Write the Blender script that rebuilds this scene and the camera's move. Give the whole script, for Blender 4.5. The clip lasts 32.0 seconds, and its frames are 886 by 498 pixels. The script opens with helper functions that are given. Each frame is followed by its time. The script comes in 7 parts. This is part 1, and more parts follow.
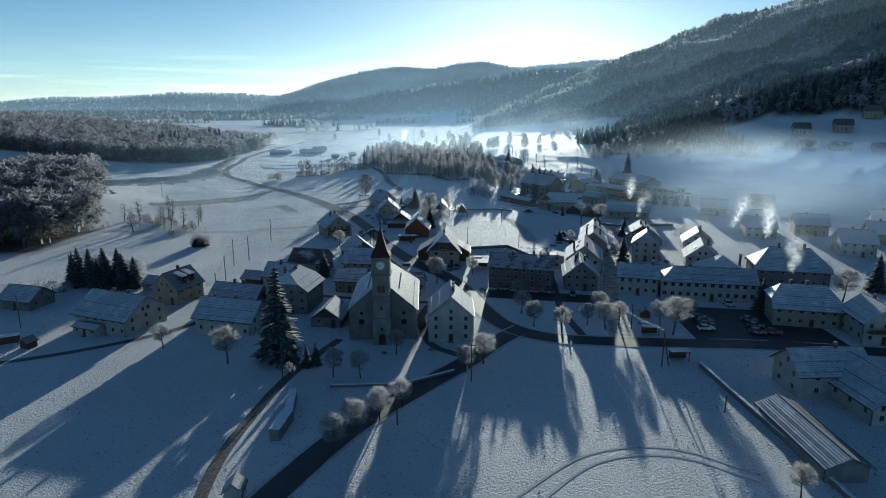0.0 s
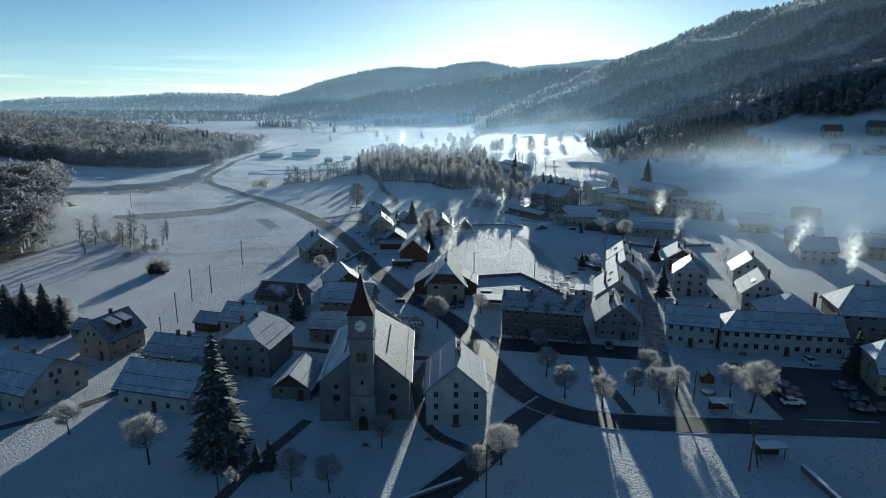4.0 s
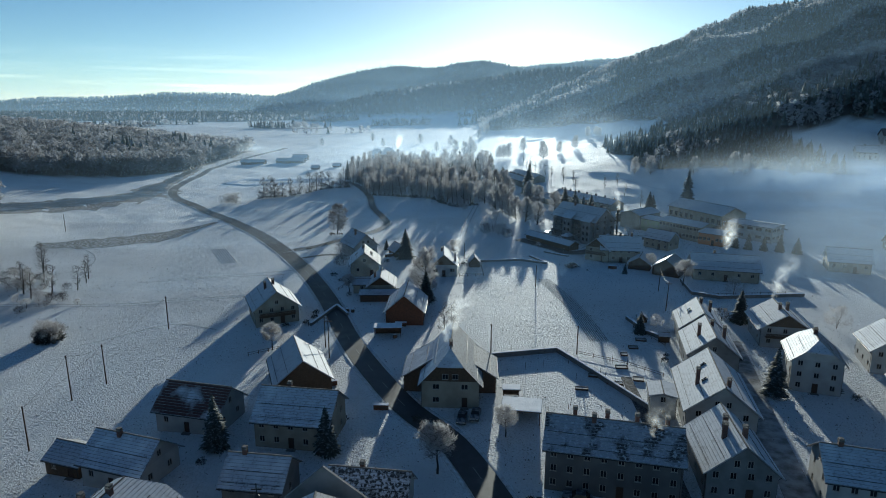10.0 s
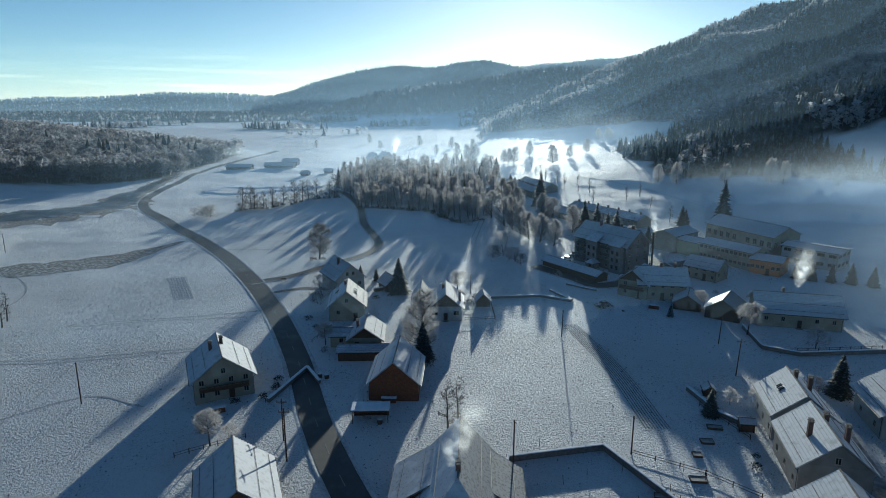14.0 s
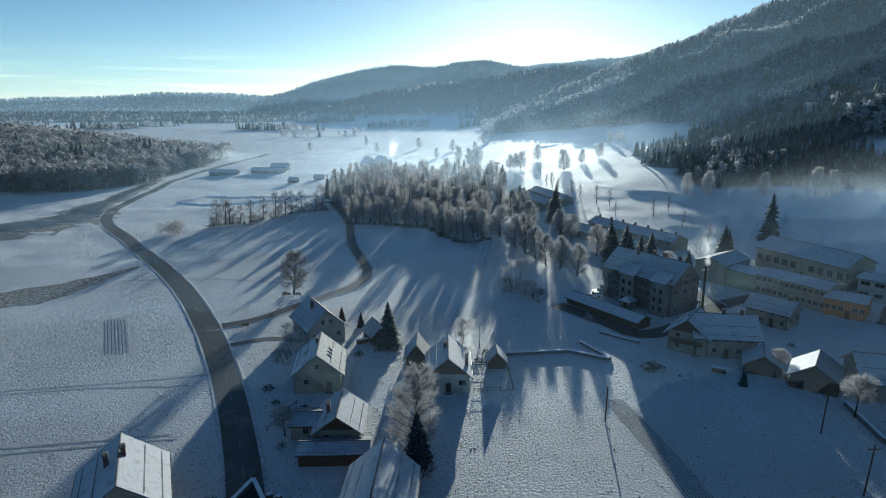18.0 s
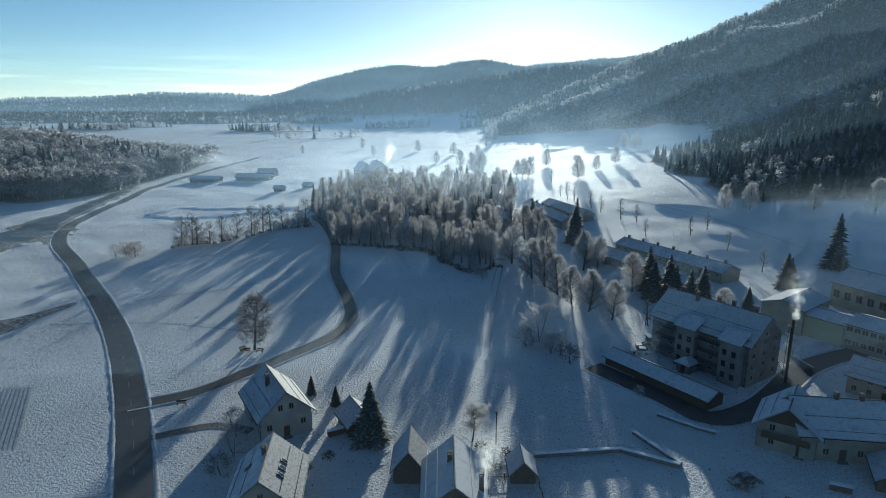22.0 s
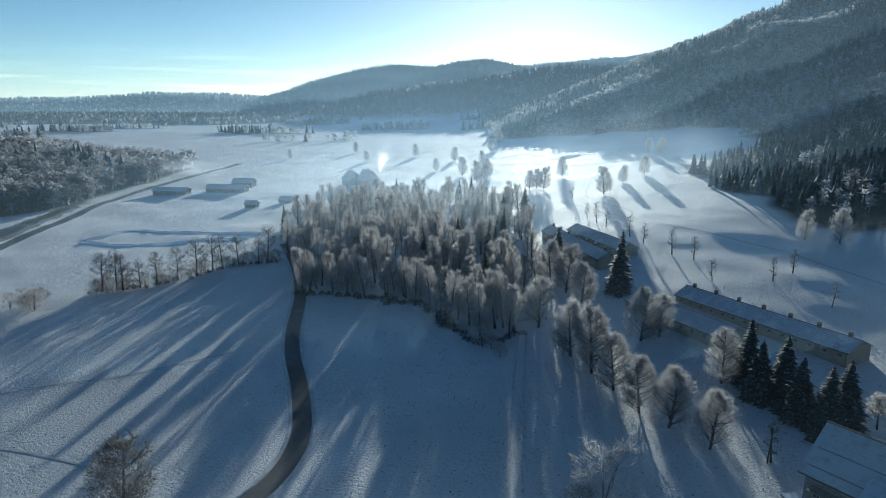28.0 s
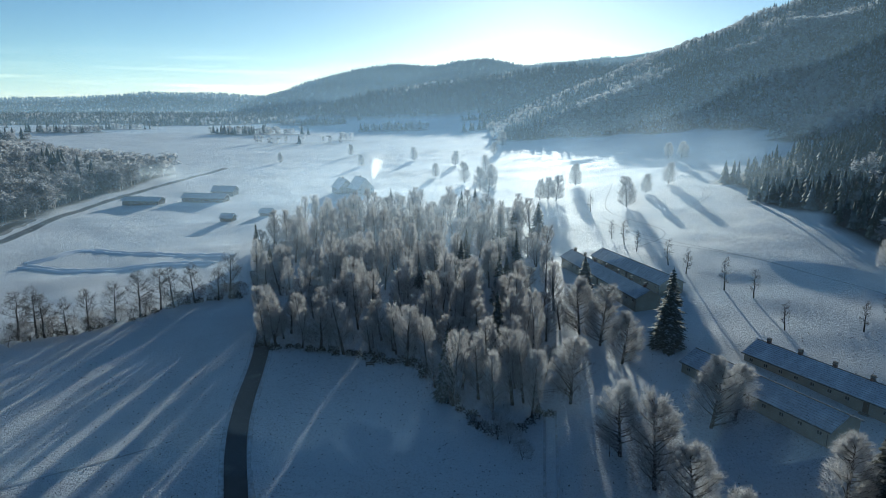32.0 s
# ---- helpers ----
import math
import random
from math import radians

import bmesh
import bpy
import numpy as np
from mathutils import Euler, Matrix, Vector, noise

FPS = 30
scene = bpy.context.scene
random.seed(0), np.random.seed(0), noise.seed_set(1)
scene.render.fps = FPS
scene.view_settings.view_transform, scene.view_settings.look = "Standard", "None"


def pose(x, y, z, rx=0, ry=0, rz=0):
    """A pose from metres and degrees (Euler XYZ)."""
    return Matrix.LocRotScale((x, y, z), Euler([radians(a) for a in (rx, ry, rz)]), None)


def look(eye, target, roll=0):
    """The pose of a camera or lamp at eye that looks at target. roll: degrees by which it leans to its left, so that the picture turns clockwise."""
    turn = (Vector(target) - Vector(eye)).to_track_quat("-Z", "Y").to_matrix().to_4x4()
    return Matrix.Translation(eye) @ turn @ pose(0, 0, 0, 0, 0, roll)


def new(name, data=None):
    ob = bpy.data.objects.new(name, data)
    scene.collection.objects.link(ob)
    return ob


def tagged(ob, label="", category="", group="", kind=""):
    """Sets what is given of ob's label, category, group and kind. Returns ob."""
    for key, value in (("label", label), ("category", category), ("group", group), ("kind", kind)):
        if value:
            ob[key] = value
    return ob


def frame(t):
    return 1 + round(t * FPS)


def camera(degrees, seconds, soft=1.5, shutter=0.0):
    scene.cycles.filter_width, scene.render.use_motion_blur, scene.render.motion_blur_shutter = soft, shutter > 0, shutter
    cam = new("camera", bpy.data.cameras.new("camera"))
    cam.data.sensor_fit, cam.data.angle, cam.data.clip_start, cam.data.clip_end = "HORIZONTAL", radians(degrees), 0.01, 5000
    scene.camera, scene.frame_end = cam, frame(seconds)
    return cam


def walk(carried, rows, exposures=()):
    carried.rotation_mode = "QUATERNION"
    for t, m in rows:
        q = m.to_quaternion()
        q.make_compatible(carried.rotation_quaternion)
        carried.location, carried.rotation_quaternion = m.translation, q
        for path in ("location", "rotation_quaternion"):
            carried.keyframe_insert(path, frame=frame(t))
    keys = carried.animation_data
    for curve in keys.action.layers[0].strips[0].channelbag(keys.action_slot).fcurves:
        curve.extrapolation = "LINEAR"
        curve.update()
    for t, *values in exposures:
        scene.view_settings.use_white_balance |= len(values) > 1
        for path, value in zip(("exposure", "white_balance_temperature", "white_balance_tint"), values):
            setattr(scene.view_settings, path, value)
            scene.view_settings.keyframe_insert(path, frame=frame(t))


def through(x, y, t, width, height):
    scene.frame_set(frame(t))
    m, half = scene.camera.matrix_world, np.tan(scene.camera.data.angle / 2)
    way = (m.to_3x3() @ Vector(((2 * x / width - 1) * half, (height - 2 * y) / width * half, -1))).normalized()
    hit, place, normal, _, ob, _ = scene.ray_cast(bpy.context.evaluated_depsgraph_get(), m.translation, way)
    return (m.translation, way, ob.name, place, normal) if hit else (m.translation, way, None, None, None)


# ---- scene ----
cam = camera(70, 32.0, 1.0)
# an even, level flight up the valley: seconds and the place over the ground
FLIGHT = ((0, 0.0, 0.0, 60.5), (4, -0.45, 41.3, 60.5), (8, -0.85, 84.8, 60.5), (12, -1.3, 128.2, 60.5), (16, -1.65, 169.7, 60.6),
          (20, -2.1, 211.6, 60.7), (24, -2.5, 253.2, 60.8), (28, -2.5, 294.2, 60.9), (32, -2.55, 334.4, 60.9))
walk(cam, [(t, pose(x, y, z, 90 - 13.42, 0, 0)) for t, x, y, z in FLIGHT],
     [(0, 0.42, 5850, -3), (32, 0.42, 5850, -3)])

# ---- light: a low winter sun ahead, to the right, and the clear sky round it ----
SUN_ELEVATION, SUN_AZIMUTH = 7.6, 8.2
scene.cycles.transparent_max_bounces = 64
world = bpy.data.worlds.new("winter_sky")
scene.world = world
world.use_nodes = True
wn = world.node_tree.nodes
wl = world.node_tree.links
background = wn["Background"]
sky = wn.new("ShaderNodeTexSky")
sky.sky_type = "NISHITA"
sky.sun_disc = False
sky.sun_elevation = radians(SUN_ELEVATION)
sky.sun_rotation = radians(SUN_AZIMUTH)
sky.altitude = 1200
sky.air_density, sky.dust_density, sky.ozone_density = 0.8, 0.42, 2.6
# thin streaks of cirrus low in the west
way = wn.new("ShaderNodeTexCoord").outputs["Generated"]
stretch = wn.new("ShaderNodeMapping")
stretch.inputs["Scale"].default_value = (3.0, 3.0, 95.0)
streaks = wn.new("ShaderNodeTexNoise")
streaks.inputs["Scale"].default_value, streaks.inputs["Detail"].default_value, streaks.inputs["Roughness"].default_value = 1.3, 7, 0.62
parts_of_way = wn.new("ShaderNodeSeparateXYZ")
wl.new(way, stretch.inputs[0])
wl.new(stretch.outputs[0], streaks.inputs["Vector"])
wl.new(way, parts_of_way.inputs[0])
cirrus = None
for socket, low, high in ((streaks.outputs["Fac"], 0.46, 0.66), (parts_of_way.outputs["X"], 0.0, -0.4), (parts_of_way.outputs["Z"], 0.07, 0.045)):
    r = wn.new("ShaderNodeMapRange")
    r.inputs[1].default_value, r.inputs[2].default_value = low, high
    wl.new(socket, r.inputs[0])
    if cirrus is None:
        cirrus = r.outputs[0]
    else:
        product = wn.new("ShaderNodeMath")
        product.operation = "MULTIPLY"
        wl.new(cirrus, product.inputs[0])
        wl.new(r.outputs[0], product.inputs[1])
        cirrus = product.outputs[0]
veiled = wn.new("ShaderNodeMix")
veiled.data_type, veiled.blend_type = "RGBA", "MULTIPLY"
veiled.inputs[7].default_value = (1.5, 1.32, 1.2, 1)
wl.new(cirrus, veiled.inputs[0])
wl.new(sky.outputs[0], veiled.inputs[6])
wl.new(veiled.outputs[2], background.inputs[0])
background.inputs[1].default_value = 0.078
sun_data = bpy.data.lights.new("sun", "SUN")
sun_data.energy, sun_data.angle, sun_data.color = 4.3, radians(0.6), (1.0, 0.92, 0.81)
sun = new("sun", sun_data)
sa, se = radians(SUN_AZIMUTH), radians(SUN_ELEVATION)
SUN_WAY = Vector((math.sin(sa) * math.cos(se), math.cos(sa) * math.cos(se), math.sin(se)))
sun.matrix_world = look(SUN_WAY * 400, (0, 0, 0))


# ---- materials ----
def material(name, colour, rough=0.8, metal=0.0, second=None, size=1.0, share=0.5, soft=0.15, bump=0.0, bump_size=0.1, vary=0.0, third=None, third_size=8.0, third_share=0.6):
    """A surface of one colour with patches of a second and a third, at two scales, with fine relief."""
    m = bpy.data.materials.new(name)
    m.use_nodes = True
    n, l = m.node_tree.nodes, m.node_tree.links
    b = n["Principled BSDF"]
    b.inputs["Roughness"].default_value = rough
    b.inputs["Metallic"].default_value = metal
    coord = n.new("ShaderNodeTexCoord").outputs["Object"]
    c = n.new("ShaderNodeRGB")
    c.outputs[0].default_value = (*colour, 1)
    out = c.outputs[0]

    def patch(out, colour, size, share, soft):
        t = n.new("ShaderNodeTexNoise")
        t.inputs["Scale"].default_value = 1 / size
        t.inputs["Detail"].default_value = 5
        l.new(coord, t.inputs["Vector"])
        r = n.new("ShaderNodeMapRange")
        r.inputs[1].default_value, r.inputs[2].default_value = share - soft, share + soft
        l.new(t.outputs["Fac"], r.inputs[0])
        x = n.new("ShaderNodeMix")
        x.data_type = "RGBA"
        l.new(r.outputs[0], x.inputs[0])
        l.new(out, x.inputs[6])
        x.inputs[7].default_value = (*colour, 1)
        return x.outputs[2]

    if second:
        out = patch(out, second, size, share, soft)
    if third:
        out = patch(out, third, third_size, third_share, 0.08)
    if vary:
        info = n.new("ShaderNodeObjectInfo")
        hsv = n.new("ShaderNodeHueSaturation")
        r = n.new("ShaderNodeMapRange")
        r.inputs[3].default_value, r.inputs[4].default_value = 1 - vary, 1 + vary
        l.new(info.outputs["Random"], r.inputs[0])
        l.new(r.outputs[0], hsv.inputs["Value"])
        l.new(out, hsv.inputs["Color"])
        out = hsv.outputs[0]
    l.new(out, b.inputs["Base Color"])
    if bump:
        t = n.new("ShaderNodeTexNoise")
        t.inputs["Scale"].default_value = 1 / bump_size
        t.inputs["Detail"].default_value = 4
        l.new(coord, t.inputs["Vector"])
        u = n.new("ShaderNodeBump")
        u.inputs["Strength"].default_value = 1.0
        u.inputs["Distance"].default_value = bump
        l.new(t.outputs["Fac"], u.inputs["Height"])
        l.new(u.outputs[0], b.inputs["Normal"])
    return m


def frosted(name, colour, second, size, share, through=0.6):
    """Rime on twigs: light falls on it and also through it."""
    m = material(name, colour, 0.85, second=second, size=size, share=share, vary=0.12)
    n, l = m.node_tree.nodes, m.node_tree.links
    b = n["Principled BSDF"]
    t, mix = n.new("ShaderNodeBsdfTranslucent"), n.new("ShaderNodeMixShader")
    l.new(b.inputs["Base Color"].links[0].from_socket, t.inputs[0])
    mix.inputs[0].default_value = through
    l.new(b.outputs[0], mix.inputs[1])
    l.new(t.outputs[0], mix.inputs[2])
    l.new(mix.outputs[0], n["Material Output"].inputs["Surface"])
    return m


WALL_WHITE = material("lime_plaster", (0.43, 0.42, 0.4), 0.9, second=(0.33, 0.32, 0.3), size=2.5, bump=0.01, vary=0.08)
WALL_GREY = material("grey_plaster", (0.23, 0.225, 0.22), 0.9, second=(0.16, 0.155, 0.15), size=2.5, bump=0.01, vary=0.12)
WALL_CREAM = material("cream_plaster", (0.36, 0.32, 0.25), 0.9, second=(0.26, 0.23, 0.18), size=2.5, bump=0.01, vary=0.08)
# brownish plaster of the apartment row, its deep shade darkened into the colour
WALL_DIM = material("shade_darkened_plaster", (0.15, 0.14, 0.135), 0.9, second=(0.1, 0.095, 0.09), size=3.0, bump=0.01)
WALL_ORANGE = material("orange_plaster", (0.42, 0.2, 0.1), 0.9, second=(0.45, 0.18, 0.07), size=2.0, bump=0.01)
WALL_GREEN = material("lime_green_plaster", (0.34, 0.38, 0.2), 0.9, second=(0.4, 0.36, 0.26), size=2.0, bump=0.01)
WOOD = material("weathered_boards", (0.12, 0.075, 0.045), 0.8, second=(0.08, 0.05, 0.03), size=0.4, bump=0.01, vary=0.1)
WOOD_RED = material("red_brown_boards", (0.2, 0.075, 0.035), 0.8, second=(0.13, 0.05, 0.025), size=0.4, bump=0.01)
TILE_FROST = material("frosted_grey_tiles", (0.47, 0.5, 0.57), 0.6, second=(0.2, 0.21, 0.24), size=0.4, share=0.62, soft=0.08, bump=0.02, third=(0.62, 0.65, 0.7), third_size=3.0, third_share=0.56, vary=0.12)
# sun-side tiles: thawed, and darkened in colour to tone down the sunlight on them
TILE_THAW_DIMMED = material("thawing_tiles_dimmed_for_sun", (0.3, 0.31, 0.33), 0.75, second=(0.13, 0.125, 0.12), size=0.4, share=0.56, soft=0.08, bump=0.02, vary=0.1)
TILE_SNOW = material("snow_covered_tiles", (0.55, 0.57, 0.61), 0.75, second=(0.4, 0.415, 0.45), size=0.9, share=0.62, soft=0.1, bump=0.02, vary=0.1, third=(0.3, 0.3, 0.32), third_size=2.2, third_share=0.7)
TILE_DARK = material("dark_tiles_dotted_with_snow", (0.045, 0.042, 0.045), 0.6, second=(0.6, 0.62, 0.68), size=0.45, share=0.5, soft=0.05, bump=0.02, third=(0.05, 0.045, 0.045), third_size=3.5, third_share=0.6)
SNOW_EDGE = material("snow_edges", (0.42, 0.43, 0.46), 0.8, second=(0.55, 0.57, 0.6), size=0.6)
TILE_RIDGE = material("blue_grey_tiles_thawed_at_the_ridge", (0.34, 0.36, 0.42), 0.65, second=(0.05, 0.045, 0.045), size=2.4, share=0.56, soft=0.06, bump=0.02, third=(0.5, 0.53, 0.58), third_size=0.5, third_share=0.6)
TILE_EDGE = material("tile_edges", (0.16, 0.165, 0.175), 0.8, second=(0.4, 0.42, 0.45), size=0.6)
TILE_PATCH = material("half_bare_brown_tiles", (0.09, 0.04, 0.033), 0.65, second=(0.55, 0.57, 0.62), size=6.0, share=0.5, soft=0.05, bump=0.02)
PACKED = material("packed_dirty_snow", (0.42, 0.41, 0.41), 0.7, second=(0.16, 0.15, 0.14), size=1.6, share=0.52, bump=0.02, bump_size=0.15)
TILE_BARE = material("bare_red_brown_tiles", (0.10, 0.05, 0.04), 0.65, second=(0.06, 0.035, 0.03), size=0.8, bump=0.02)
SPIRE_RED = material("oxide_red_sheet_metal", (0.07, 0.012, 0.01), 0.75, second=(0.035, 0.01, 0.01), size=1.5, bump=0.005)
BRICK = material("chimney_brick", (0.17, 0.09, 0.07), 0.85, second=(0.1, 0.06, 0.05), size=0.3, bump=0.01, vary=0.15)
METAL = material("dark_painted_metal", (0.03, 0.03, 0.035), 0.5, 0.4, second=(0.05, 0.045, 0.04), size=0.3)
STONE = material("rough_stone", (0.22, 0.2, 0.18), 0.9, second=(0.14, 0.13, 0.12), size=0.5, bump=0.03)
RIME_BARK = material("rimed_bark", (0.42, 0.41, 0.41), 0.85, second=(0.16, 0.14, 0.13), size=0.8)
FRAME = material("window_frame_paint", (0.42, 0.38, 0.33), 0.6, second=(0.33, 0.29, 0.25), size=0.2)
GLASS = material("window_glass", (0.012, 0.014, 0.018), 0.08, second=(0.02, 0.02, 0.024), size=0.5)
DOOR = material("brown_door_wood", (0.07, 0.035, 0.02), 0.6, second=(0.05, 0.025, 0.015), size=0.2)
SNOW = material("settled_snow", (0.82, 0.84, 0.88), 0.75, second=(0.7, 0.73, 0.78), size=1.2, bump=0.04, bump_size=0.25)
ASPHALT = material("damp_asphalt", (0.05, 0.05, 0.053), 0.65, second=(0.035, 0.035, 0.037), size=2.0, bump=0.006, bump_size=0.03, third=(0.12, 0.118, 0.115), third_size=6.0, third_share=0.68)
GRAVEL = material("thawed_gravel", (0.075, 0.07, 0.066), 0.9, second=(0.24, 0.24, 0.245), size=0.45, share=0.58, bump=0.02, bump_size=0.1)
BARK = material("dark_bark", (0.055, 0.045, 0.04), 0.9, second=(0.035, 0.03, 0.027), size=0.3, bump=0.01)
TWIGS_FROST = frosted("frosted_twigs", (0.52, 0.52, 0.53), (0.3, 0.28, 0.275), 0.9, 0.54)
TWIGS_WOOD = frosted("rimed_wood_twigs", (0.58, 0.57, 0.57), (0.33, 0.3, 0.295), 1.6, 0.53)
TRODDEN = material("trodden_snow", (0.55, 0.56, 0.59), 0.8, second=(0.3, 0.29, 0.27), size=0.7, share=0.55, bump=0.03, bump_size=0.2)
BANK = material("rough_snow_bank", (0.6, 0.61, 0.63), 0.8, second=(0.36, 0.35, 0.34), size=0.7, share=0.55, bump=0.05, bump_size=0.2)
TWIGS_BARE = frosted("bare_twigs", (0.08, 0.072, 0.07), (0.26, 0.26, 0.27), 1.5, 0.6)
NEEDLES = material("spruce_needles", (0.025, 0.036, 0.028), 0.8, second=(0.07, 0.085, 0.075), size=0.8, share=0.5, vary=0.2, third=(0.34, 0.36, 0.39), third_size=0.6, third_share=0.6)
WHITE_LINE = material("worn_road_paint", (0.22, 0.22, 0.215), 0.7, second=(0.2, 0.2, 0.2), size=0.4, share=0.6)
CAR_GLASS = material("car_glass", (0.02, 0.022, 0.025), 0.1)
RUBBER = material("tyre_rubber", (0.02, 0.02, 0.02), 0.8)
CAR_WHITE = material("white_car_paint", (0.7, 0.7, 0.7), 0.35, second=(0.6, 0.6, 0.6), size=1.0)
CAR_DARK = material("dark_car_paint", (0.04, 0.045, 0.06), 0.3, second=(0.5, 0.52, 0.55), size=0.8, share=0.6)
CAR_RED = material("red_car_paint", (0.2, 0.03, 0.025), 0.35, second=(0.5, 0.45, 0.45), size=0.8, share=0.62)
CLOCK = material("clock_face", (0.75, 0.73, 0.68), 0.7)
# muddy water; the reflection of the dark woods is put into its brown
WATER = material("muddy_water_with_dark_reflection", (0.045, 0.04, 0.03), 0.4, second=(0.07, 0.065, 0.055), size=9.0, third=(0.3, 0.31, 0.33), third_size=14.0, third_share=0.62)
REED = material("brown_wet_meadow", (0.11, 0.1, 0.088), 0.9, second=(0.5, 0.52, 0.55), size=1.1, share=0.58, bump=0.05, bump_size=0.4)


def ground_material():
    """Thin snow over stubble; under the woods the floor is brown."""
    m = bpy.data.materials.new("snowy_ground")
    m.use_nodes = True
    n, l = m.node_tree.nodes, m.node_tree.links
    b = n["Principled BSDF"]
    b.inputs["Roughness"].default_value = 0.72
    b.inputs["Specular IOR Level"].default_value = 0.15
    coord = n.new("ShaderNodeTexCoord").outputs["Object"]

    def noise_mask(scale, low, high, detail=6):
        t = n.new("ShaderNodeTexNoise")
        t.inputs["Scale"].default_value, t.inputs["Detail"].default_value = scale, detail
        t.inputs["Roughness"].default_value = 0.6
        l.new(coord, t.inputs["Vector"])
        r = n.new("ShaderNodeMapRange")
        r.inputs[1].default_value, r.inputs[2].default_value = low, high
        l.new(t.outputs["Fac"], r.inputs[0])
        return r.outputs[0], t.outputs["Fac"]

    def blend(fac, a, c):
        x = n.new("ShaderNodeMix")
        x.data_type = "RGBA"
        l.new(fac, x.inputs[0])
        if isinstance(a, tuple):
            x.inputs[6].default_value = (*a, 1)
        else:
            l.new(a, x.inputs[6])
        x.inputs[7].default_value = (*c, 1)
        return x.outputs[2]

    def times(a, k):
        x = n.new("ShaderNodeMath")
        x.operation = "MULTIPLY"
        l.new(a, x.inputs[0])
        if isinstance(k, float):
            x.inputs[1].default_value = k
        else:
            l.new(k, x.inputs[1])
        return x.outputs[0]

    big, _ = noise_mask(0.02, 0.4, 0.65, 4)
    fine, fine_height = noise_mask(1.9, 0.52, 0.7)
    col = blend(big, (0.88, 0.89, 0.91), (0.76, 0.77, 0.79))
    thin, _ = noise_mask(0.045, 0.35, 0.62, 5)
    col = blend(times(times(fine, thin), 0.5), col, (0.36, 0.34, 0.31))
    stub, stub_height = noise_mask(4.2, 0.57, 0.66, 3)
    col = blend(times(times(stub, thin), 0.75), col, (0.17, 0.15, 0.12))
    wood = n.new("ShaderNodeAttribute")
    wood.attribute_name = "wood"
    col = blend(wood.outputs["Fac"], col, (0.09, 0.085, 0.08))
    l.new(col, b.inputs["Base Color"])
    u = n.new("ShaderNodeBump")
    u.inputs["Distance"].default_value = 0.75
    l.new(fine_height, u.inputs["Height"])
    v = n.new("ShaderNodeBump")
    v.inputs["Distance"].default_value = 0.22
    l.new(stub_height, v.inputs["Height"])
    l.new(u.outputs[0], v.inputs["Normal"])
    l.new(v.outputs[0], b.inputs["Normal"])
    return m


def mist_material(name, density, size, low, high, fade, colour=(0.76, 0.88, 0.97), veil=0.45):
    """Thin mist of droplets: they pass most light on and add extra spread light, mainly onward."""
    m = bpy.data.materials.new(name)
    m.use_nodes = True
    n, l = m.node_tree.nodes, m.node_tree.links
    n.remove(n["Principled BSDF"])
    coord = n.new("ShaderNodeTexCoord").outputs["Object"]
    t = n.new("ShaderNodeTexNoise")
    t.inputs["Scale"].default_value, t.inputs["Detail"].default_value = 1 / size, 5
    l.new(coord, t.inputs["Vector"])
    r = n.new("ShaderNodeMapRange")
    r.inputs[1].default_value, r.inputs[2].default_value, r.inputs[3].default_value, r.inputs[4].default_value = low, high, 0.0, density
    l.new(t.outputs["Fac"], r.inputs[0])
    a = n.new("ShaderNodeAttribute")
    a.attribute_name = fade
    x = n.new("ShaderNodeMath")
    x.operation = "MULTIPLY"
    l.new(r.outputs[0], x.inputs[0])
    l.new(a.outputs["Fac"], x.inputs[1])

    def tint(thin, thick):
        c = n.new("ShaderNodeMix")
        c.data_type = "RGBA"
        l.new(x.outputs[0], c.inputs[0])
        c.inputs[6].default_value, c.inputs[7].default_value = (*thin, 1), (*thick, 1)
        return c.outputs[2]

    clear, glow, back = n.new("ShaderNodeBsdfTransparent"), n.new("ShaderNodeBsdfTranslucent"), n.new("ShaderNodeBsdfDiffuse")
    l.new(tint((1, 1, 1), (1 - veil, 1 - veil, 1 - veil)), clear.inputs[0])
    spread = tint((0, 0, 0), colour)
    l.new(spread, glow.inputs[0])
    l.new(spread, back.inputs[0])
    both, total = n.new("ShaderNodeMixShader"), n.new("ShaderNodeAddShader")
    both.inputs[0].default_value = 0.3
    l.new(glow.outputs[0], both.inputs[1])
    l.new(back.outputs[0], both.inputs[2])
    l.new(clear.outputs[0], total.inputs[0])
    l.new(both.outputs[0], total.inputs[1])
    l.new(total.outputs[0], n["Material Output"].inputs["Surface"])
    return m


# ---- the lie of the land ----
def smooth(a, b, v):
    t = np.clip((v - a) / (b - a), 0, 1)
    return t * t * (3 - 2 * t)


def waves(x, y, size, seed):
    """Gentle rolling swell of about -1 to 1."""
    r = np.random.RandomState(seed)
    out = 0
    for k in range(7):
        a, p, s = r.uniform(0, 6.28), r.uniform(0, 6.28), size * r.uniform(0.6, 1.6)
        out = out + np.sin((x * np.cos(a) + y * np.sin(a)) * 6.28 / s + p)
    return out / 3.5


def hump(x, y, cx, cy, sx, sy):
    return np.exp(-((x - cx) / sx) ** 2 - ((y - cy) / sy) ** 2)


def foot(y):
    """Where the spur beside the village begins to rise, for a distance up the valley."""
    return np.where(y > 600, 150 + 0.09 * (y - 600), 150 + 1.5 * (600 - y))


def far_foot(y):
    """Where the great mountain's slope begins, beyond the bright sloping meadow."""
    return np.where(y < 1064, 57 + 1.07 * (1064 - y), 57 + 0.035 * (y - 1064))


def spur_cover(x, y):
    """1 on the wooded spur, 0 on the meadow behind it."""
    return 1 - smooth(650, 770, y - 0.5 * np.clip(x - 160, 0, 240))


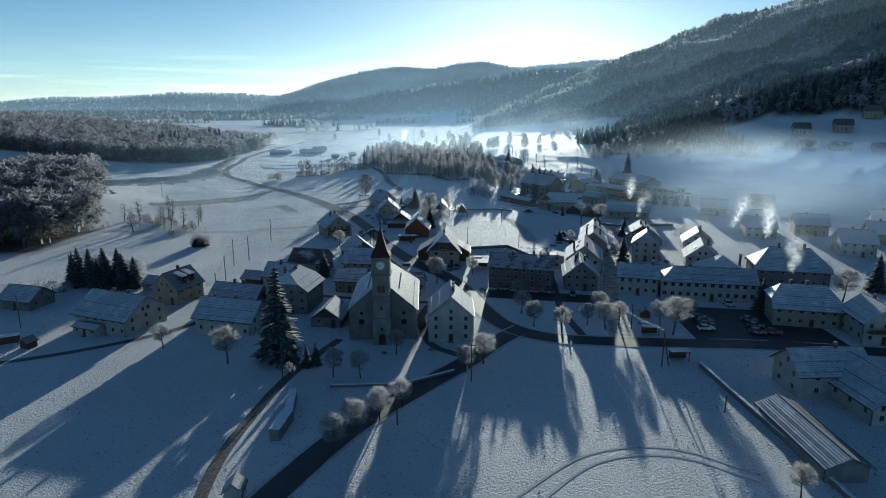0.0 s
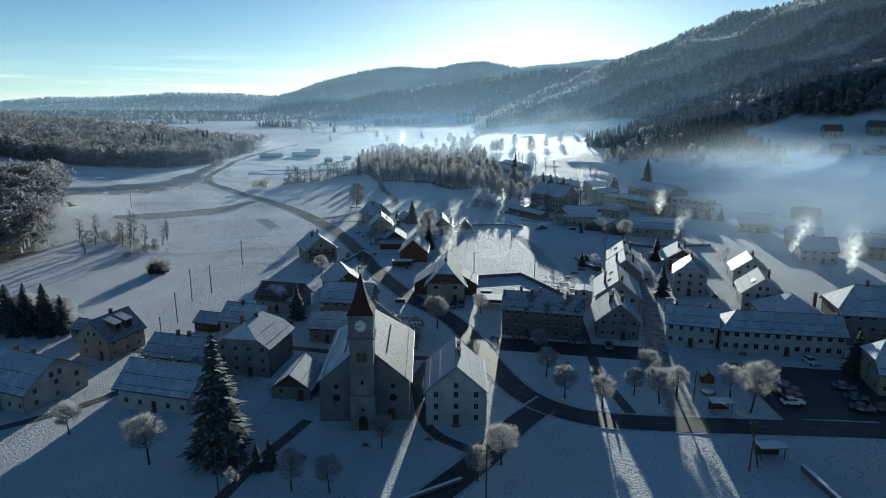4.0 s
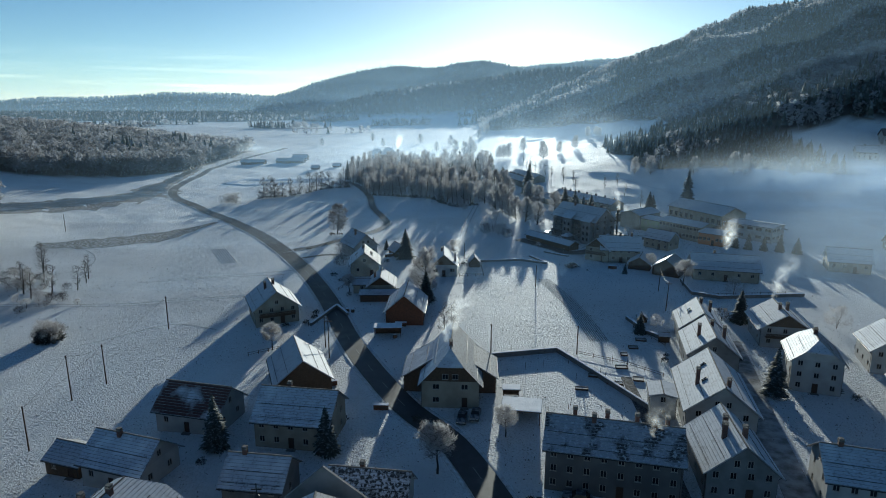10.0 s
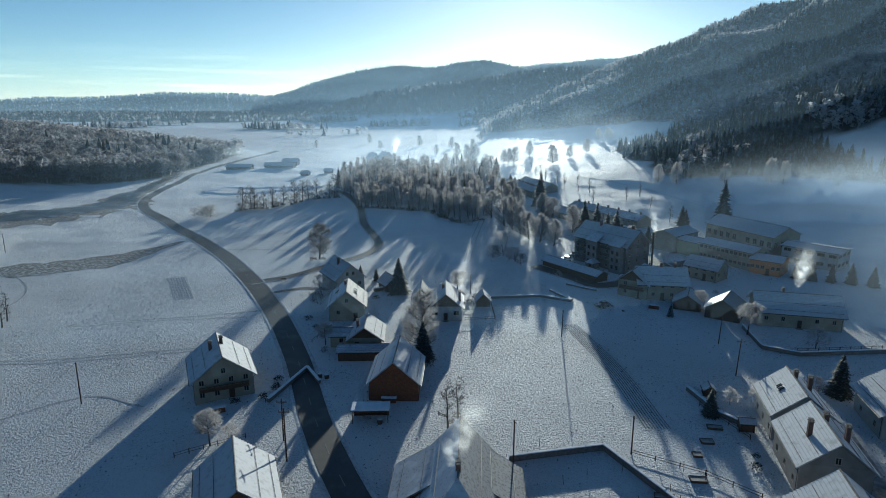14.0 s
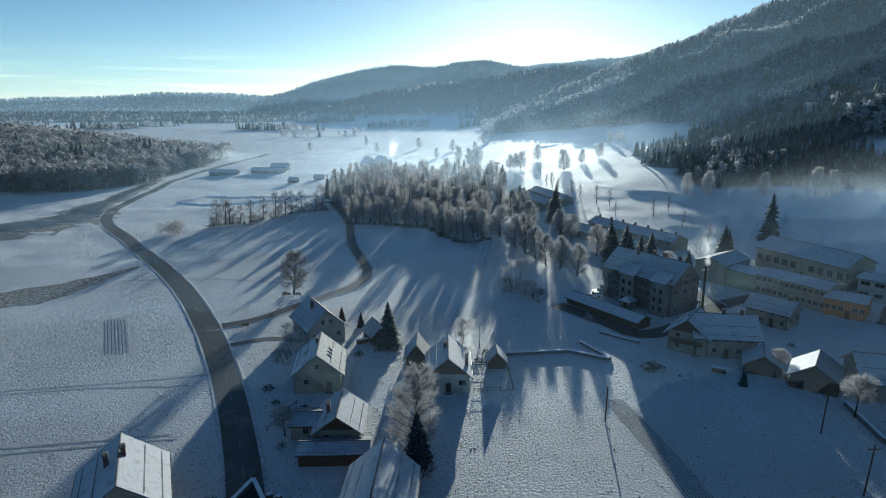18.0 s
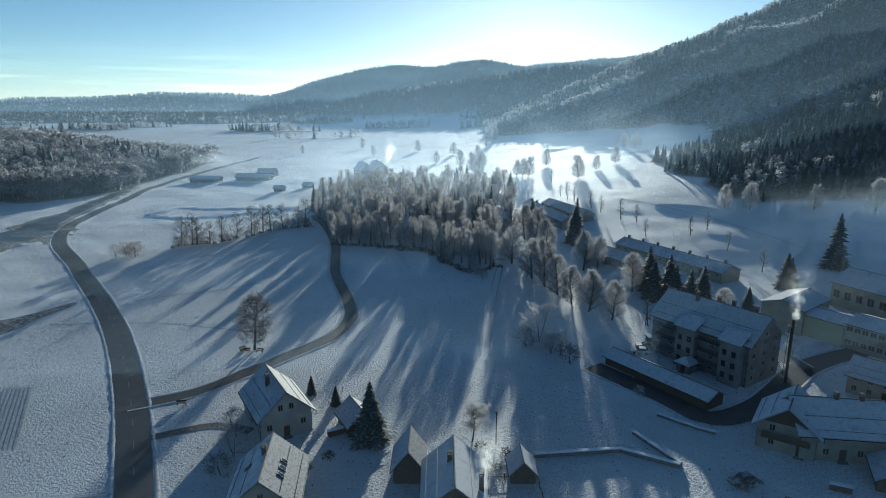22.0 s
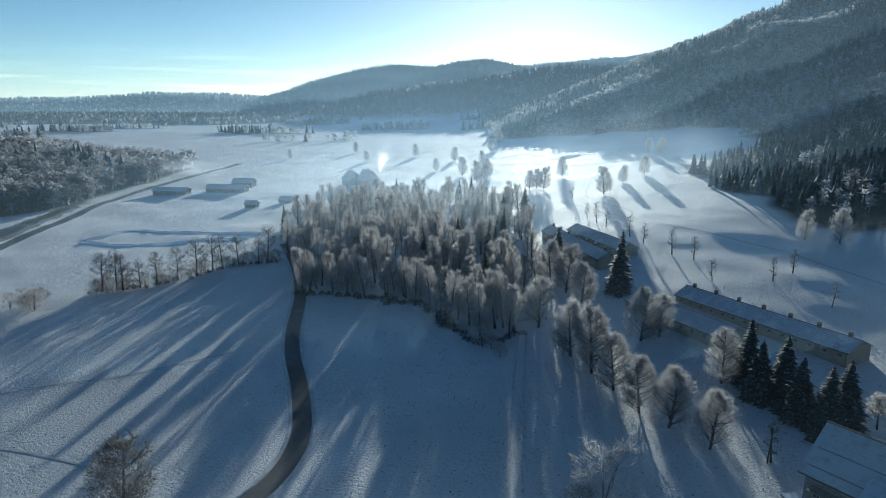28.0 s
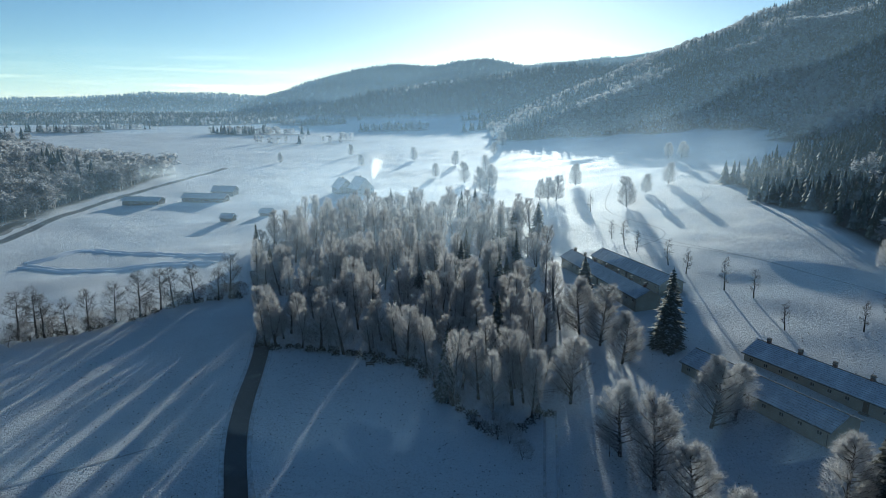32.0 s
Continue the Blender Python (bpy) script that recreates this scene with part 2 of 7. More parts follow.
def crest(x, heights):
    """A ridge's height for each x, eased between a few heights."""
    return np.interp(x, [p for p, q in heights], [q for p, q in heights])


MIDDLE_RIDGE = ((-470, 0), (-390, 18), (-314, 46), (-198, 74), (-27, 92), (144, 101), (320, 104), (700, 120))
FAR_HILL = ((-1900, 10), (-1300, 50), (-1150, 62), (-1000, 90), (-860, 135), (-700, 185), (-518, 238), (-247, 252), (-60, 250), (60, 262), (255, 250), (450, 215), (800, 150), (1500, 80))
LAST_RIDGE = ((-800, 0), (200, 180), (450, 262), (620, 286), (899, 308), (1100, 322), (1357, 345), (1765, 430), (2600, 560))
LEFT_RIDGE = ((-3600, 0), (-2600, 14), (-2400, 40), (-2250, 60), (-2050, 54), (-1750, 66), (-1550, 84), (-1350, 84), (-1150, 78), (-900, 60), (-600, 30), (0, 0))


def ground(x, y):
    x, y = np.asarray(x, float), np.asarray(y, float)
    h = 1 + 0.014 * (np.clip(y, 60, 500) - 130)
    h = h - 0.065 * np.clip(-x - 45, 0, 130)
    h = h + 0.13 * np.clip(x - 20, 0, 160) * smooth(400, 560, y) + 0.1 * np.clip(x - 180, 0, 120) * smooth(680, 780, y)
    far = smooth(500, 900, y)
    h = h * (1 - 0.6 * far * smooth(60, -60, x))
    d = np.clip(x - foot(y), 0, None)
    rise = 0.31 * d * d / (d + 60) + 0.34 * np.clip(d - 300, 0, None) ** 2 / (np.clip(d - 300, 0, None) + 150)
    spur = rise * (1 + 0.10 * waves(x, y, 420, 5)) * spur_cover(x, y)
    # the great mountain: an even steep slope, cut by gullies that run down it
    e = np.clip(x - far_foot(y), 0, None)
    slope = 0.355 * e * e / (e + 45)
    rib = np.abs(waves(x * 0.55 - y * 0.1, y + 0.35 * x, 330, 45)) * 0.55 + np.abs(waves(x * 0.5, y + 0.3 * x, 120, 46)) * 0.22
    slope = slope * (0.95 + 0.07 * waves(x, y, 520, 5)) + smooth(0, 260, e) * (26 * (rib - 0.5)) + smooth(20, 120, e) * 4 * waves(x, y, 90, 6)
    slope = slope * (1 - 0.45 * smooth(1250, 2000, y)) * (1 - smooth(2000, 3000, y))
    wob = 1 + 0.05 * waves(x, y, 260, 51)
    middle = crest(x, MIDDLE_RIDGE) * wob * np.exp(-((y - 2230 - 0.1 * x) / np.where(y < 2230 + 0.1 * x, 300, 260)) ** 2)
    h = h + np.maximum(np.maximum(spur, slope), middle) + smooth(0, 200, d) * 4 * waves(x, y, 130, 6)
    left = np.clip(-x - 245, 0, None) * smooth(330, 520, y)
    h = h + 36 * np.tanh(left / 230) * (1 - smooth(780, 1000, y)) + 13 * hump(x, y, -225, 345, 52, 85)
    # ridges one behind the other across the head of the valley
    leftward = crest(x, LEFT_RIDGE) * (1 + 0.04 * waves(x, y, 420, 53)) * np.exp(-((y - 3750) / 480) ** 2)
    hill = crest(x, FAR_HILL) * (1 + 0.03 * waves(x, y, 330, 52)) * np.exp(-((y - 4300) / 400) ** 2)
    h = h + np.maximum(leftward, hill)
    h = np.maximum(h, crest(x, LAST_RIDGE) * (1 + 0.03 * waves(x, y, 280, 54)) * smooth(4350, 4850, y))
    h = h + 0.35 * waves(x, y, 60, 2) * smooth(330, 480, np.hypot(x, y)) + 0.25 * waves(x, y, 23, 3) * smooth(330, 420, np.hypot(x - 20, y - 60))
    # drifts and hollows of the far meadows
    h = h + 0.9 * waves(x, y, 34, 55) * smooth(620, 760, y) * smooth(30, 110, x) * (1 - smooth(1000, 1100, y))
    return h


def gz(x, y):
    return float(ground(x, y))


def link_mesh(name, verts, faces, mats, parent=None, smooth_faces=False, index=None):
    me = bpy.data.meshes.new(name)
    me.from_pydata(verts, [], faces)
    for m in mats if isinstance(mats, (list, tuple)) else (mats,):
        me.materials.append(m)
    if smooth_faces:
        me.polygons.foreach_set("use_smooth", [True] * len(me.polygons))
    if index is not None:
        me.polygons.foreach_set("material_index", index)
    me.update()
    ob = new(name, me)
    ob.parent = parent
    return ob


def steps(*runs):
    out = []
    for a, b, s in runs:
        out += list(np.arange(a, b, s))
    return np.array(out + [runs[-1][1]])


XS = steps((-3700, -800, 70), (-800, -240, 16), (-240, 240, 3), (240, 800, 12), (800, 3700, 50))
YS = steps((-150, -20, 13), (-20, 560, 3), (560, 1100, 6), (1100, 1800, 20), (1800, 4980, 40))


def wood_cover(x, y):
    """How thickly trees stand, 0 to 1, away from the single trees."""
    d = x - foot(y)
    w = smooth(95, 115, d + 14 * waves(x, y, 90, 31)) * smooth(200, 300, y) * (y < 640)
    # the wooded spur with its sharp edge on the bright meadow
    edge = x + 5 * waves(x, y, 40, 32)
    w = np.maximum(w, smooth(126, 133, edge) * smooth(503, 510, y + 0.25 * (x - 130)) * (1 - smooth(238, 246, edge)) * (1 - smooth(640, 655, y - 0.6 * np.clip(x - 130, 0, 240))))
    w = np.maximum(w, smooth(0, 8, y - 552 + 0.35 * (x - 320) + 8 * waves(x, y, 45, 35)) * smooth(215, 225, x) * (1 - smooth(735, 750, y - 0.5 * np.clip(x - 150, 0, 240))))
    # the mountain
    w = np.maximum(w, smooth(0, 10, x - far_foot(y) + 9 * waves(x, y, 70, 36)) * smooth(700, 720, y))
    # the low wood along the stream, and a thin tongue of it to the road
    side = -x - 214 - 0.04 * (y - 640)
    front = y - 560 - np.where(x > -292, 1.04, 0.15) * (x + 292)
    w = np.maximum(w, smooth(0, 8, side + 5 * waves(x, y, 60, 33)) * smooth(0, 8, front + 6 * waves(x, y, 50, 34)) * (1 - smooth(850, 880, y + 0.1 * (x + 214) + 10 * waves(x, y, 80, 37))))
    w = np.maximum(w, smooth(0, 12, -x - 158 - 0.5 * np.clip(y - 290, 0, 200)) * smooth(238, 250, y) * (1 - smooth(420, 440, y)))
    # hedges and copses on the far plain
    w = np.maximum(w, 0.75 * smooth(0.55, 0.75, waves(x * 0.5, y, 130, 38)) * smooth(1150, 1300, y) * (1 - smooth(1900, 2000, y)))
    w = np.maximum(w, smooth(1800, 1860, y + 60 * waves(x, y, 300, 39)) * smooth(-330, -420, x))
    w = np.maximum(w, smooth(10, 24, crest(x, MIDDLE_RIDGE) * np.exp(-((y - 2230 - 0.1 * x) / 300) ** 2)) * (y > 1500))
    w = np.maximum(w, smooth(2300, 2500, y))
    return w


def build_ground():
    gx, gy = np.meshgrid(XS, YS)
    z = ground(gx, gy)
    nx, ny = len(XS), len(YS)
    verts = np.stack([gx, gy, z], -1).reshape(-1, 3)
    i = (np.arange(ny - 1)[:, None] * nx + np.arange(nx - 1)[None, :]).ravel()
    faces = np.stack([i, i + 1, i + nx + 1, i + nx], -1)
    ob = link_mesh("ground", verts.tolist(), faces.tolist(), ground_material(), None, True)
    a = ob.data.attributes.new("wood", "FLOAT", "POINT")
    a.data.foreach_set("value", wood_cover(gx, gy).ravel().astype(np.float32))
    tagged(ob, "thin snow over stubble fields, with brown forest floor on the hills", "ground", kind="structure")


build_ground()


# ---- building helpers ----
def part(name, geo, mat, parent, label=""):
    """Links (vertices, faces) as one mesh under a thing or a part."""
    ob = link_mesh(name, geo[0], geo[1], mat, parent)
    return tagged(ob, label) if label else ob


def box(x0, y0, z0, x1, y1, z1, bevel=0.0):
    b = bevel
    if not b:
        v = [(x0, y0, z0), (x1, y0, z0), (x1, y1, z0), (x0, y1, z0), (x0, y0, z1), (x1, y0, z1), (x1, y1, z1), (x0, y1, z1)]
        return v, [(0, 3, 2, 1), (4, 5, 6, 7), (0, 1, 5, 4), (1, 2, 6, 5), (2, 3, 7, 6), (3, 0, 4, 7)]
    v = [(x0, y0, z0), (x1, y0, z0), (x1, y1, z0), (x0, y1, z0), (x0, y0, z1 - b), (x1, y0, z1 - b), (x1, y1, z1 - b), (x0, y1, z1 - b),
         (x0 + b, y0 + b, z1), (x1 - b, y0 + b, z1), (x1 - b, y1 - b, z1), (x0 + b, y1 - b, z1)]
    return v, [(0, 3, 2, 1), (8, 9, 10, 11), (0, 1, 5, 4), (1, 2, 6, 5), (2, 3, 7, 6), (3, 0, 4, 7),
               (4, 5, 9, 8), (5, 6, 10, 9), (6, 7, 11, 10), (7, 4, 8, 11)]


def join(*geos):
    v, f = [], []
    for a, b in geos:
        n = len(v)
        v += list(a)
        f += [tuple(i + n for i in q) for q in b]
    return v, f


def tube(points, radii, sides=6, cap=True):
    """A round bar along points."""
    v, f = [], []
    pts = [Vector(p) for p in points]
    for i, p in enumerate(pts):
        d = (pts[min(i + 1, len(pts) - 1)] - pts[max(i - 1, 0)]).normalized()
        u = d.orthogonal().normalized() if abs(d.z) < 0.95 else Vector((1, 0, 0))
        u = (u - d * u.dot(d)).normalized()
        w = d.cross(u)
        for k in range(sides):
            a = 6.28318 * k / sides
            v.append(tuple(p + (u * math.cos(a) + w * math.sin(a)) * radii[i]))
    for i in range(len(pts) - 1):
        for k in range(sides):
            a, b = i * sides + k, i * sides + (k + 1) % sides
            f.append((a, b, b + sides, a + sides))
    if cap:
        f.append(tuple(range(sides))[::-1])
        f.append(tuple(range(len(v) - sides, len(v))))
    return v, f


def turned(geo, m):
    return [tuple(m @ Vector(p)) for p in geo[0]], geo[1]


def share(name, me, parent, m):
    ob = new(name, me)
    ob.parent = parent
    ob.matrix_local = m
    return ob


WINDOWS = {}


def window_part(parent, m, w, h, split=True, mat=None, name="window"):
    """A window in its opening: the frame, and a pane as its own piece. m: the middle of the sill on the wall's face, -y outwards."""
    key = (round(w, 2), round(h, 2), split)
    if key not in WINDOWS:
        a, b, t = w / 2, h, 0.07
        g = [box(-a, -0.03, 0, -a + t, 0.08, b), box(a - t, -0.03, 0, a, 0.08, b), box(-a + t, -0.03, b - t, a - t, 0.08, b), box(-a + t, -0.03, 0, a - t, 0.08, t),
             box(-a - 0.06, -0.12, -0.05, a + 0.06, 0.0, -0.003)]
        if split:
            g.append(box(-t / 2, -0.028, t, t / 2, 0.078, b - t))
        f = join(*g)
        me = bpy.data.meshes.new("window")
        me.from_pydata(f[0], [], f[1])
        me.materials.append(FRAME)
        p = box(-a + t * 0.6, 0.02, t * 0.6, a - t * 0.6, 0.05, b - t * 0.6)
        pm = bpy.data.meshes.new("pane")
        pm.from_pydata(p[0], [], p[1])
        pm.materials.append(GLASS)
        WINDOWS[key] = (me, pm)
    me, pm = WINDOWS[key]
    ob = share(name, me, parent, m)
    share("pane", pm, ob, Matrix())
    return ob


def pierced(width, z0, z1, holes, depth=0.18):
    """A wall face in the plane y = 0 seen from -y, with reveals round its openings. holes: x0, x1, low, high."""
    xs = sorted({-width / 2, width / 2, *[q for o in holes for q in o[:2]]})
    zs = sorted({z0, z1, *[q for o in holes for q in o[2:]]})
    v, f, at = [], [], {}

    def vert(x, y, z):
        k = (round(x, 4), round(y, 4), round(z, 4))
        if k not in at:
            at[k] = len(v)
            v.append((x, y, z))
        return at[k]

    for a, b in zip(xs, xs[1:]):
        for c, d in zip(zs, zs[1:]):
            mx, mz = (a + b) / 2, (c + d) / 2
            if not any(o[0] < mx < o[1] and o[2] < mz < o[3] for o in holes):
                f.append((vert(a, 0, c), vert(b, 0, c), vert(b, 0, d), vert(a, 0, d)))
    for a, b, c, d in holes:
        y = depth
        f += [(vert(a, 0, c), vert(a, y, c), vert(b, y, c), vert(b, 0, c)), (vert(a, 0, d), vert(b, 0, d), vert(b, y, d), vert(a, y, d)),
              (vert(a, 0, c), vert(a, 0, d), vert(a, y, d), vert(a, y, c)), (vert(b, 0, c), vert(b, y, c), vert(b, y, d), vert(b, 0, d)),
              (vert(a, y, c), vert(a, y, d), vert(b, y, d), vert(b, y, c))]
    return v, f


def roof_geo(W, D, h, rise, over, hip, hip_from, course=0.5, thick=0.2):
    """Two slopes of overlapping courses with the ridge along y, and hipped ends. hip: how far the ridge's ends draw in (front, back)."""
    run = W / 2
    slope = rise / run
    reach = run + over
    n = max(5, int(math.hypot(reach, reach * slope) / course))
    low = h - over * slope

    def ends(f):
        k = 0 if f <= hip_from else (f - hip_from) / (1 - hip_from)
        return -D / 2 - over + hip[0] * k, D / 2 + over - hip[1] * k

    def at(f, lift=0.0):
        return reach * (1 - f), low + (h + rise - low) * f + lift

    left, right, gable = ([], []), ([], []), ([], [])
    for s, out in ((-1, left), (1, right)):
        v, fc = out
        line = [(reach, low - thick, ends(0))]
        for i in range(n):
            f0, f1 = i / n, (i + 1) / n
            (xa, za), (xb, zb) = at(f0, 0.08), at(f1, 0.0)
            line += [(xa, za, ends(f0)), (xb, zb, ends(f1))]
        if hip_from >= 1:
            line.append((0, h + rise - thick, ends(1)))
        for x, z, e in line:
            v += [(s * x, e[0], z), (s * x, e[1], z)]
        for k in range(len(line) - 1):
            q = (2 * k, 2 * k + 1, 2 * k + 3, 2 * k + 2)
            fc.append(q if s < 0 else q[::-1])
        if hip_from >= 1:
            # the boards underneath close the slope
            m = len(v) - 2
            fc.append((0, m, m + 1, 1) if s < 0 else (1, m + 1, m, 0))
            for k in range(1, len(line) - 2, 2):
                fc.append((0, 2 * k, 2 * k + 2))
                fc.append((1, 2 * k + 3, 2 * k + 1))
    if hip_from < 1:
        v, fc = gable
        for end in (0, 1):
            if hip[end] <= 0:
                continue
            m = max(3, int(n * (1 - hip_from)))
            k0 = len(v) // 2
            line = []
            for i in range(m):
                f0, f1 = hip_from + (1 - hip_from) * i / m, hip_from + (1 - hip_from) * (i + 1) / m
                (xa, za), (xb, zb) = at(f0, 0.055), at(f1)
                if i == 0:
                    line.append((xa, za - 0.055 - thick, ends(f0)[end]))
                line += [(xa, za, ends(f0)[end]), (xb, zb, ends(f1)[end])]
            for x, z, e in line:
                v += [(-x, e, z), (x, e, z)]
            for k in range(k0, k0 + len(line) - 1):
                fc.append((2 * k, 2 * k + 1, 2 * k + 3, 2 * k + 2))
    return left, right, gable, ends(1)


def edged(slope, edge=None):
    """The lower edges of the courses are darker than their frosted faces."""
    slope.data.materials.append(edge or TILE_EDGE)
    n = len(slope.data.polygons)
    slope.data.polygons.foreach_set("material_index", [0 if k % 2 == 1 and abs(p.normal.z) > 0.2 else 1 for k, p in enumerate(slope.data.polygons)] if n else [])
    return slope


def chimney_part(house, x, y, z0, z1, size=0.6, mat=None):
    s = size / 2
    body = part("chimney", box(x - s, y - s, z0, x + s, y + s, z1), mat or BRICK, house)
    part("cap", join(box(x - s - 0.09, y - s - 0.09, z1 + 0.003, x + s + 0.09, y + s + 0.09, z1 + 0.1), box(x - s, y - s, z1 + 0.103, x - s + 0.12, y + s, z1 + 0.35), box(x + s - 0.12, y - s, z1 + 0.103, x + s, y + s, z1 + 0.35),
                     box(x - s - 0.05, y - s - 0.05, z1 + 0.353, x + s + 0.05, y + s + 0.05, z1 + 0.45, 0.05)), STONE, body, "weathered stone cap with a little snow")


def house(name, label, at, angle, w, d, h, rise, axis="y", wall=None, roof=None, over=0.6, hip=(0, 0), hip_from=1.0, front=(2, 2), back=(0, 0), sides=(2, 2),
          attic=1, chimneys=(), door=True, gable_wood=None, balcony=0, skylights=(), category="house", group="", size=(0.95, 1.15), patch=None, guard=True, roof_right=None):
    """at: the front left corner. front, sides: windows across and floors. axis: the ridge runs away from the front (y) or along it (x)."""
    wall, roof = wall or WALL_WHITE, roof or TILE_FROST
    a = radians(angle)
    cx = at[0] + math.cos(a) * w / 2 - math.sin(a) * d / 2
    cy = at[1] + math.sin(a) * w / 2 + math.cos(a) * d / 2
    z = gz(cx, cy)
    root = new(name)
    turn = angle
    W, D = w, d
    faces = {"front": front, "back": back, "left": sides, "right": sides}
    if axis == "x":
        W, D, turn = d, w, angle + 90
        faces = {"front": sides, "back": sides, "left": front, "right": back}
    root.matrix_world = pose(cx, cy, z, 0, 0, turn)
    tagged(root, label, category, group)
    base = -1.2
    walls = []
    places = []
    door_face = "front" if axis == "y" else "left"
    for face, (length, off, rot) in {"front": (W, D / 2, 0), "right": (D, W / 2, 90), "back": (W, D / 2, 180), "left": (D, W / 2, 270)}.items():
        n, floors = faces[face]
        holes = []
        m = Matrix.Rotation(radians(rot), 4, "Z") @ Matrix.Translation((0, -off, 0))
        storey = h / max(floors, 1)
        for fl in range(floors):
            sill = fl * storey + 0.38 * storey
            top = min(sill + size[1], (fl + 1) * storey - 0.15)
            for k in range(n):
                x = (k + 0.5) / n * length - length / 2
                if face == door_face and fl == 0 and door and k == n // 2:
                    continue
                holes.append((x - size[0] / 2, x + size[0] / 2, sill, top))
                places.append((m @ Matrix.Translation((x, 0.07, sill)), size[0], top - sill))
        if face == door_face and door and n:
            x = (n // 2 + 0.5) / n * length - length / 2
            holes.append((x - 0.55, x + 0.55, 0.05, 2.1))
            dm = m @ Matrix.Translation((x, 0.1, 0.05))
            dr = part("door", turned(join(box(-0.53, 0, 0.0, 0.53, 0.06, 2.03), box(-0.4, -0.02, 0.15, 0.4, -0.002, 0.9), box(-0.4, -0.02, 1.05, 0.4, -0.002, 1.85)), dm), DOOR, root, "brown panelled wooden door")
            part("handle", turned(box(0.38, -0.08, 0.98, 0.46, -0.022, 1.03), dm), METAL, dr)
            part("doorstep", turned(box(-0.8, -0.8, -0.3, 0.8, -0.11, 0.0), dm), STONE, root, "stone doorstep with trodden snow")
        walls.append(turned(pierced(length, base, h, holes), m))
    part("wall", join(*walls), wall, root)
    # gables over the end walls
    slope = rise / (W / 2)
    for s in (-1, 1):
        e = hip[0] if s < 0 else hip[1]
        top = rise if e <= 0 else rise * hip_from
        if top > 0.3:
            xt = (rise - top) / slope
            y = s * D / 2
            v = [(-W / 2, y, h), (W / 2, y, h), (xt, y, h + top - 0.04), (-xt, y, h + top - 0.04), (-W / 2, y - s * 0.25, h), (W / 2, y - s * 0.25, h), (xt, y - s * 0.25, h + top - 0.04), (-xt, y - s * 0.25, h + top - 0.04)]
            f = [(0, 1, 2, 3), (4, 7, 6, 5), (0, 4, 5, 1), (1, 5, 6, 2), (2, 6, 7, 3), (3, 7, 4, 0)]
            gb = part("gable", (v, f), gable_wood or wall, root, "dark boarded gable" if gable_wood else "")
            if gable_wood:
                # upright battens over the boards
                bars = []
                for k in range(int(W / 0.45)):
                    x = -W / 2 + 0.3 + k * 0.45
                    zt = min(h + top, h + rise - abs(x) * slope) - 0.12
                    if zt > h + 0.15:
                        bars.append(box(x - 0.04, min(y, y + s * 0.04), h + 0.05, x + 0.04, max(y, y + s * 0.04), zt))
                if bars:
                    tagged(part("batten_cladding", join(*bars), gable_wood, gb), kind="stuff")
            for k in range(attic):
                x = (k - (attic - 1) / 2) * 1.9
                if h + 0.5 + size[1] < h + top - abs(x) * slope:
                    m = Matrix.Rotation(0 if s < 0 else math.pi, 4, "Z") @ Matrix.Translation((x, -D / 2 - 0.06, h + 0.45))
                    window_part(root, m, size[0] * 0.9, size[1])
    left, right, ends_geo, ridge = roof_geo(W, D, h, rise, over, hip, hip_from)
    # the right slope's darker tile tones down its sunlit glare
    sl, sr = part("roof_slope", left, roof, root), part("roof_slope", right, roof_right or (TILE_THAW_DIMMED if roof is TILE_FROST else roof), root)
    for slope_part in (sl, sr):
        edged(slope_part, SNOW_EDGE if roof is TILE_SNOW else TILE_EDGE)
    for end in (-1, 1):
        # the hipped end over the front, then over the back
        faces_here = [q for q in ends_geo[1] if ends_geo[0][q[0]][1] * end > 0]
        if faces_here:
            used = sorted({i for q in faces_here for i in q})
            at_index = {i: k for k, i in enumerate(used)}
            part("roof_hip", ([ends_geo[0][i] for i in used], [tuple(at_index[i] for i in q) for q in faces_here]), roof, root)
    part("ridge_cap", tube([(0, ridge[0], h + rise + 0.02), (0, ridge[1], h + rise + 0.02)], [0.13, 0.13], 6), STONE, root)
    low = h - over * slope
    for s in (-1, 1):
        x = s * (W / 2 + over + 0.07)
        part("gutter", tube([(x, -D / 2 - over, low - 0.12), (x, D / 2 + over, low - 0.12)], [0.08, 0.08], 6), METAL, root)
        xd = s * (W / 2 + 0.09)
        yd = -D / 2 + 0.25
        part("downpipe", tube([(x, yd, low - 0.15), (xd, yd, low - 0.75), (xd, yd, -0.2)], [0.05] * 3, 5), METAL, root)
        if guard:
            # rails that hold the snow back, low on the slope
            g = []
            for q in (0.16, 0.5):
                xr, zr = s * (W / 2 + over) * (1 - q), low + (h + rise - low) * q + 0.14
                ya = -D / 2 + (hip[0] * 0.8 if hip_from < q + 0.2 else 0)
                yb = D / 2 - (hip[1] * 0.8 if hip_from < q + 0.2 else 0)
                g.append(tube([(xr, ya, zr), (xr, yb, zr)], [0.04, 0.04], 4))
            part("snow_guard", join(*g), METAL, sl if s < 0 else sr)
    for m, ww, hh in places:
        window_part(root, m, ww, hh)
    for fx, fy, up in chimneys:
        x, y = fx * W / 2, fy * D / 2
        zr = h + rise - abs(x) * slope
        chimney_part(root, x, y, zr - 0.5, max(zr + 0.7, h + rise + up), 0.65)
    for s, fy, f in skylights:
        x, y = s * (W / 2) * (1 - f), fy * D / 2
        zr = h + rise * f
        t = math.atan(slope)
        m = Matrix.Translation((x, y, zr + 0.1)) @ Matrix.Rotation(s * t, 4, "Y")
        k = part("skylight", turned(box(-0.6, -0.4, 0, 0.6, 0.4, 0.12), m), METAL, root)
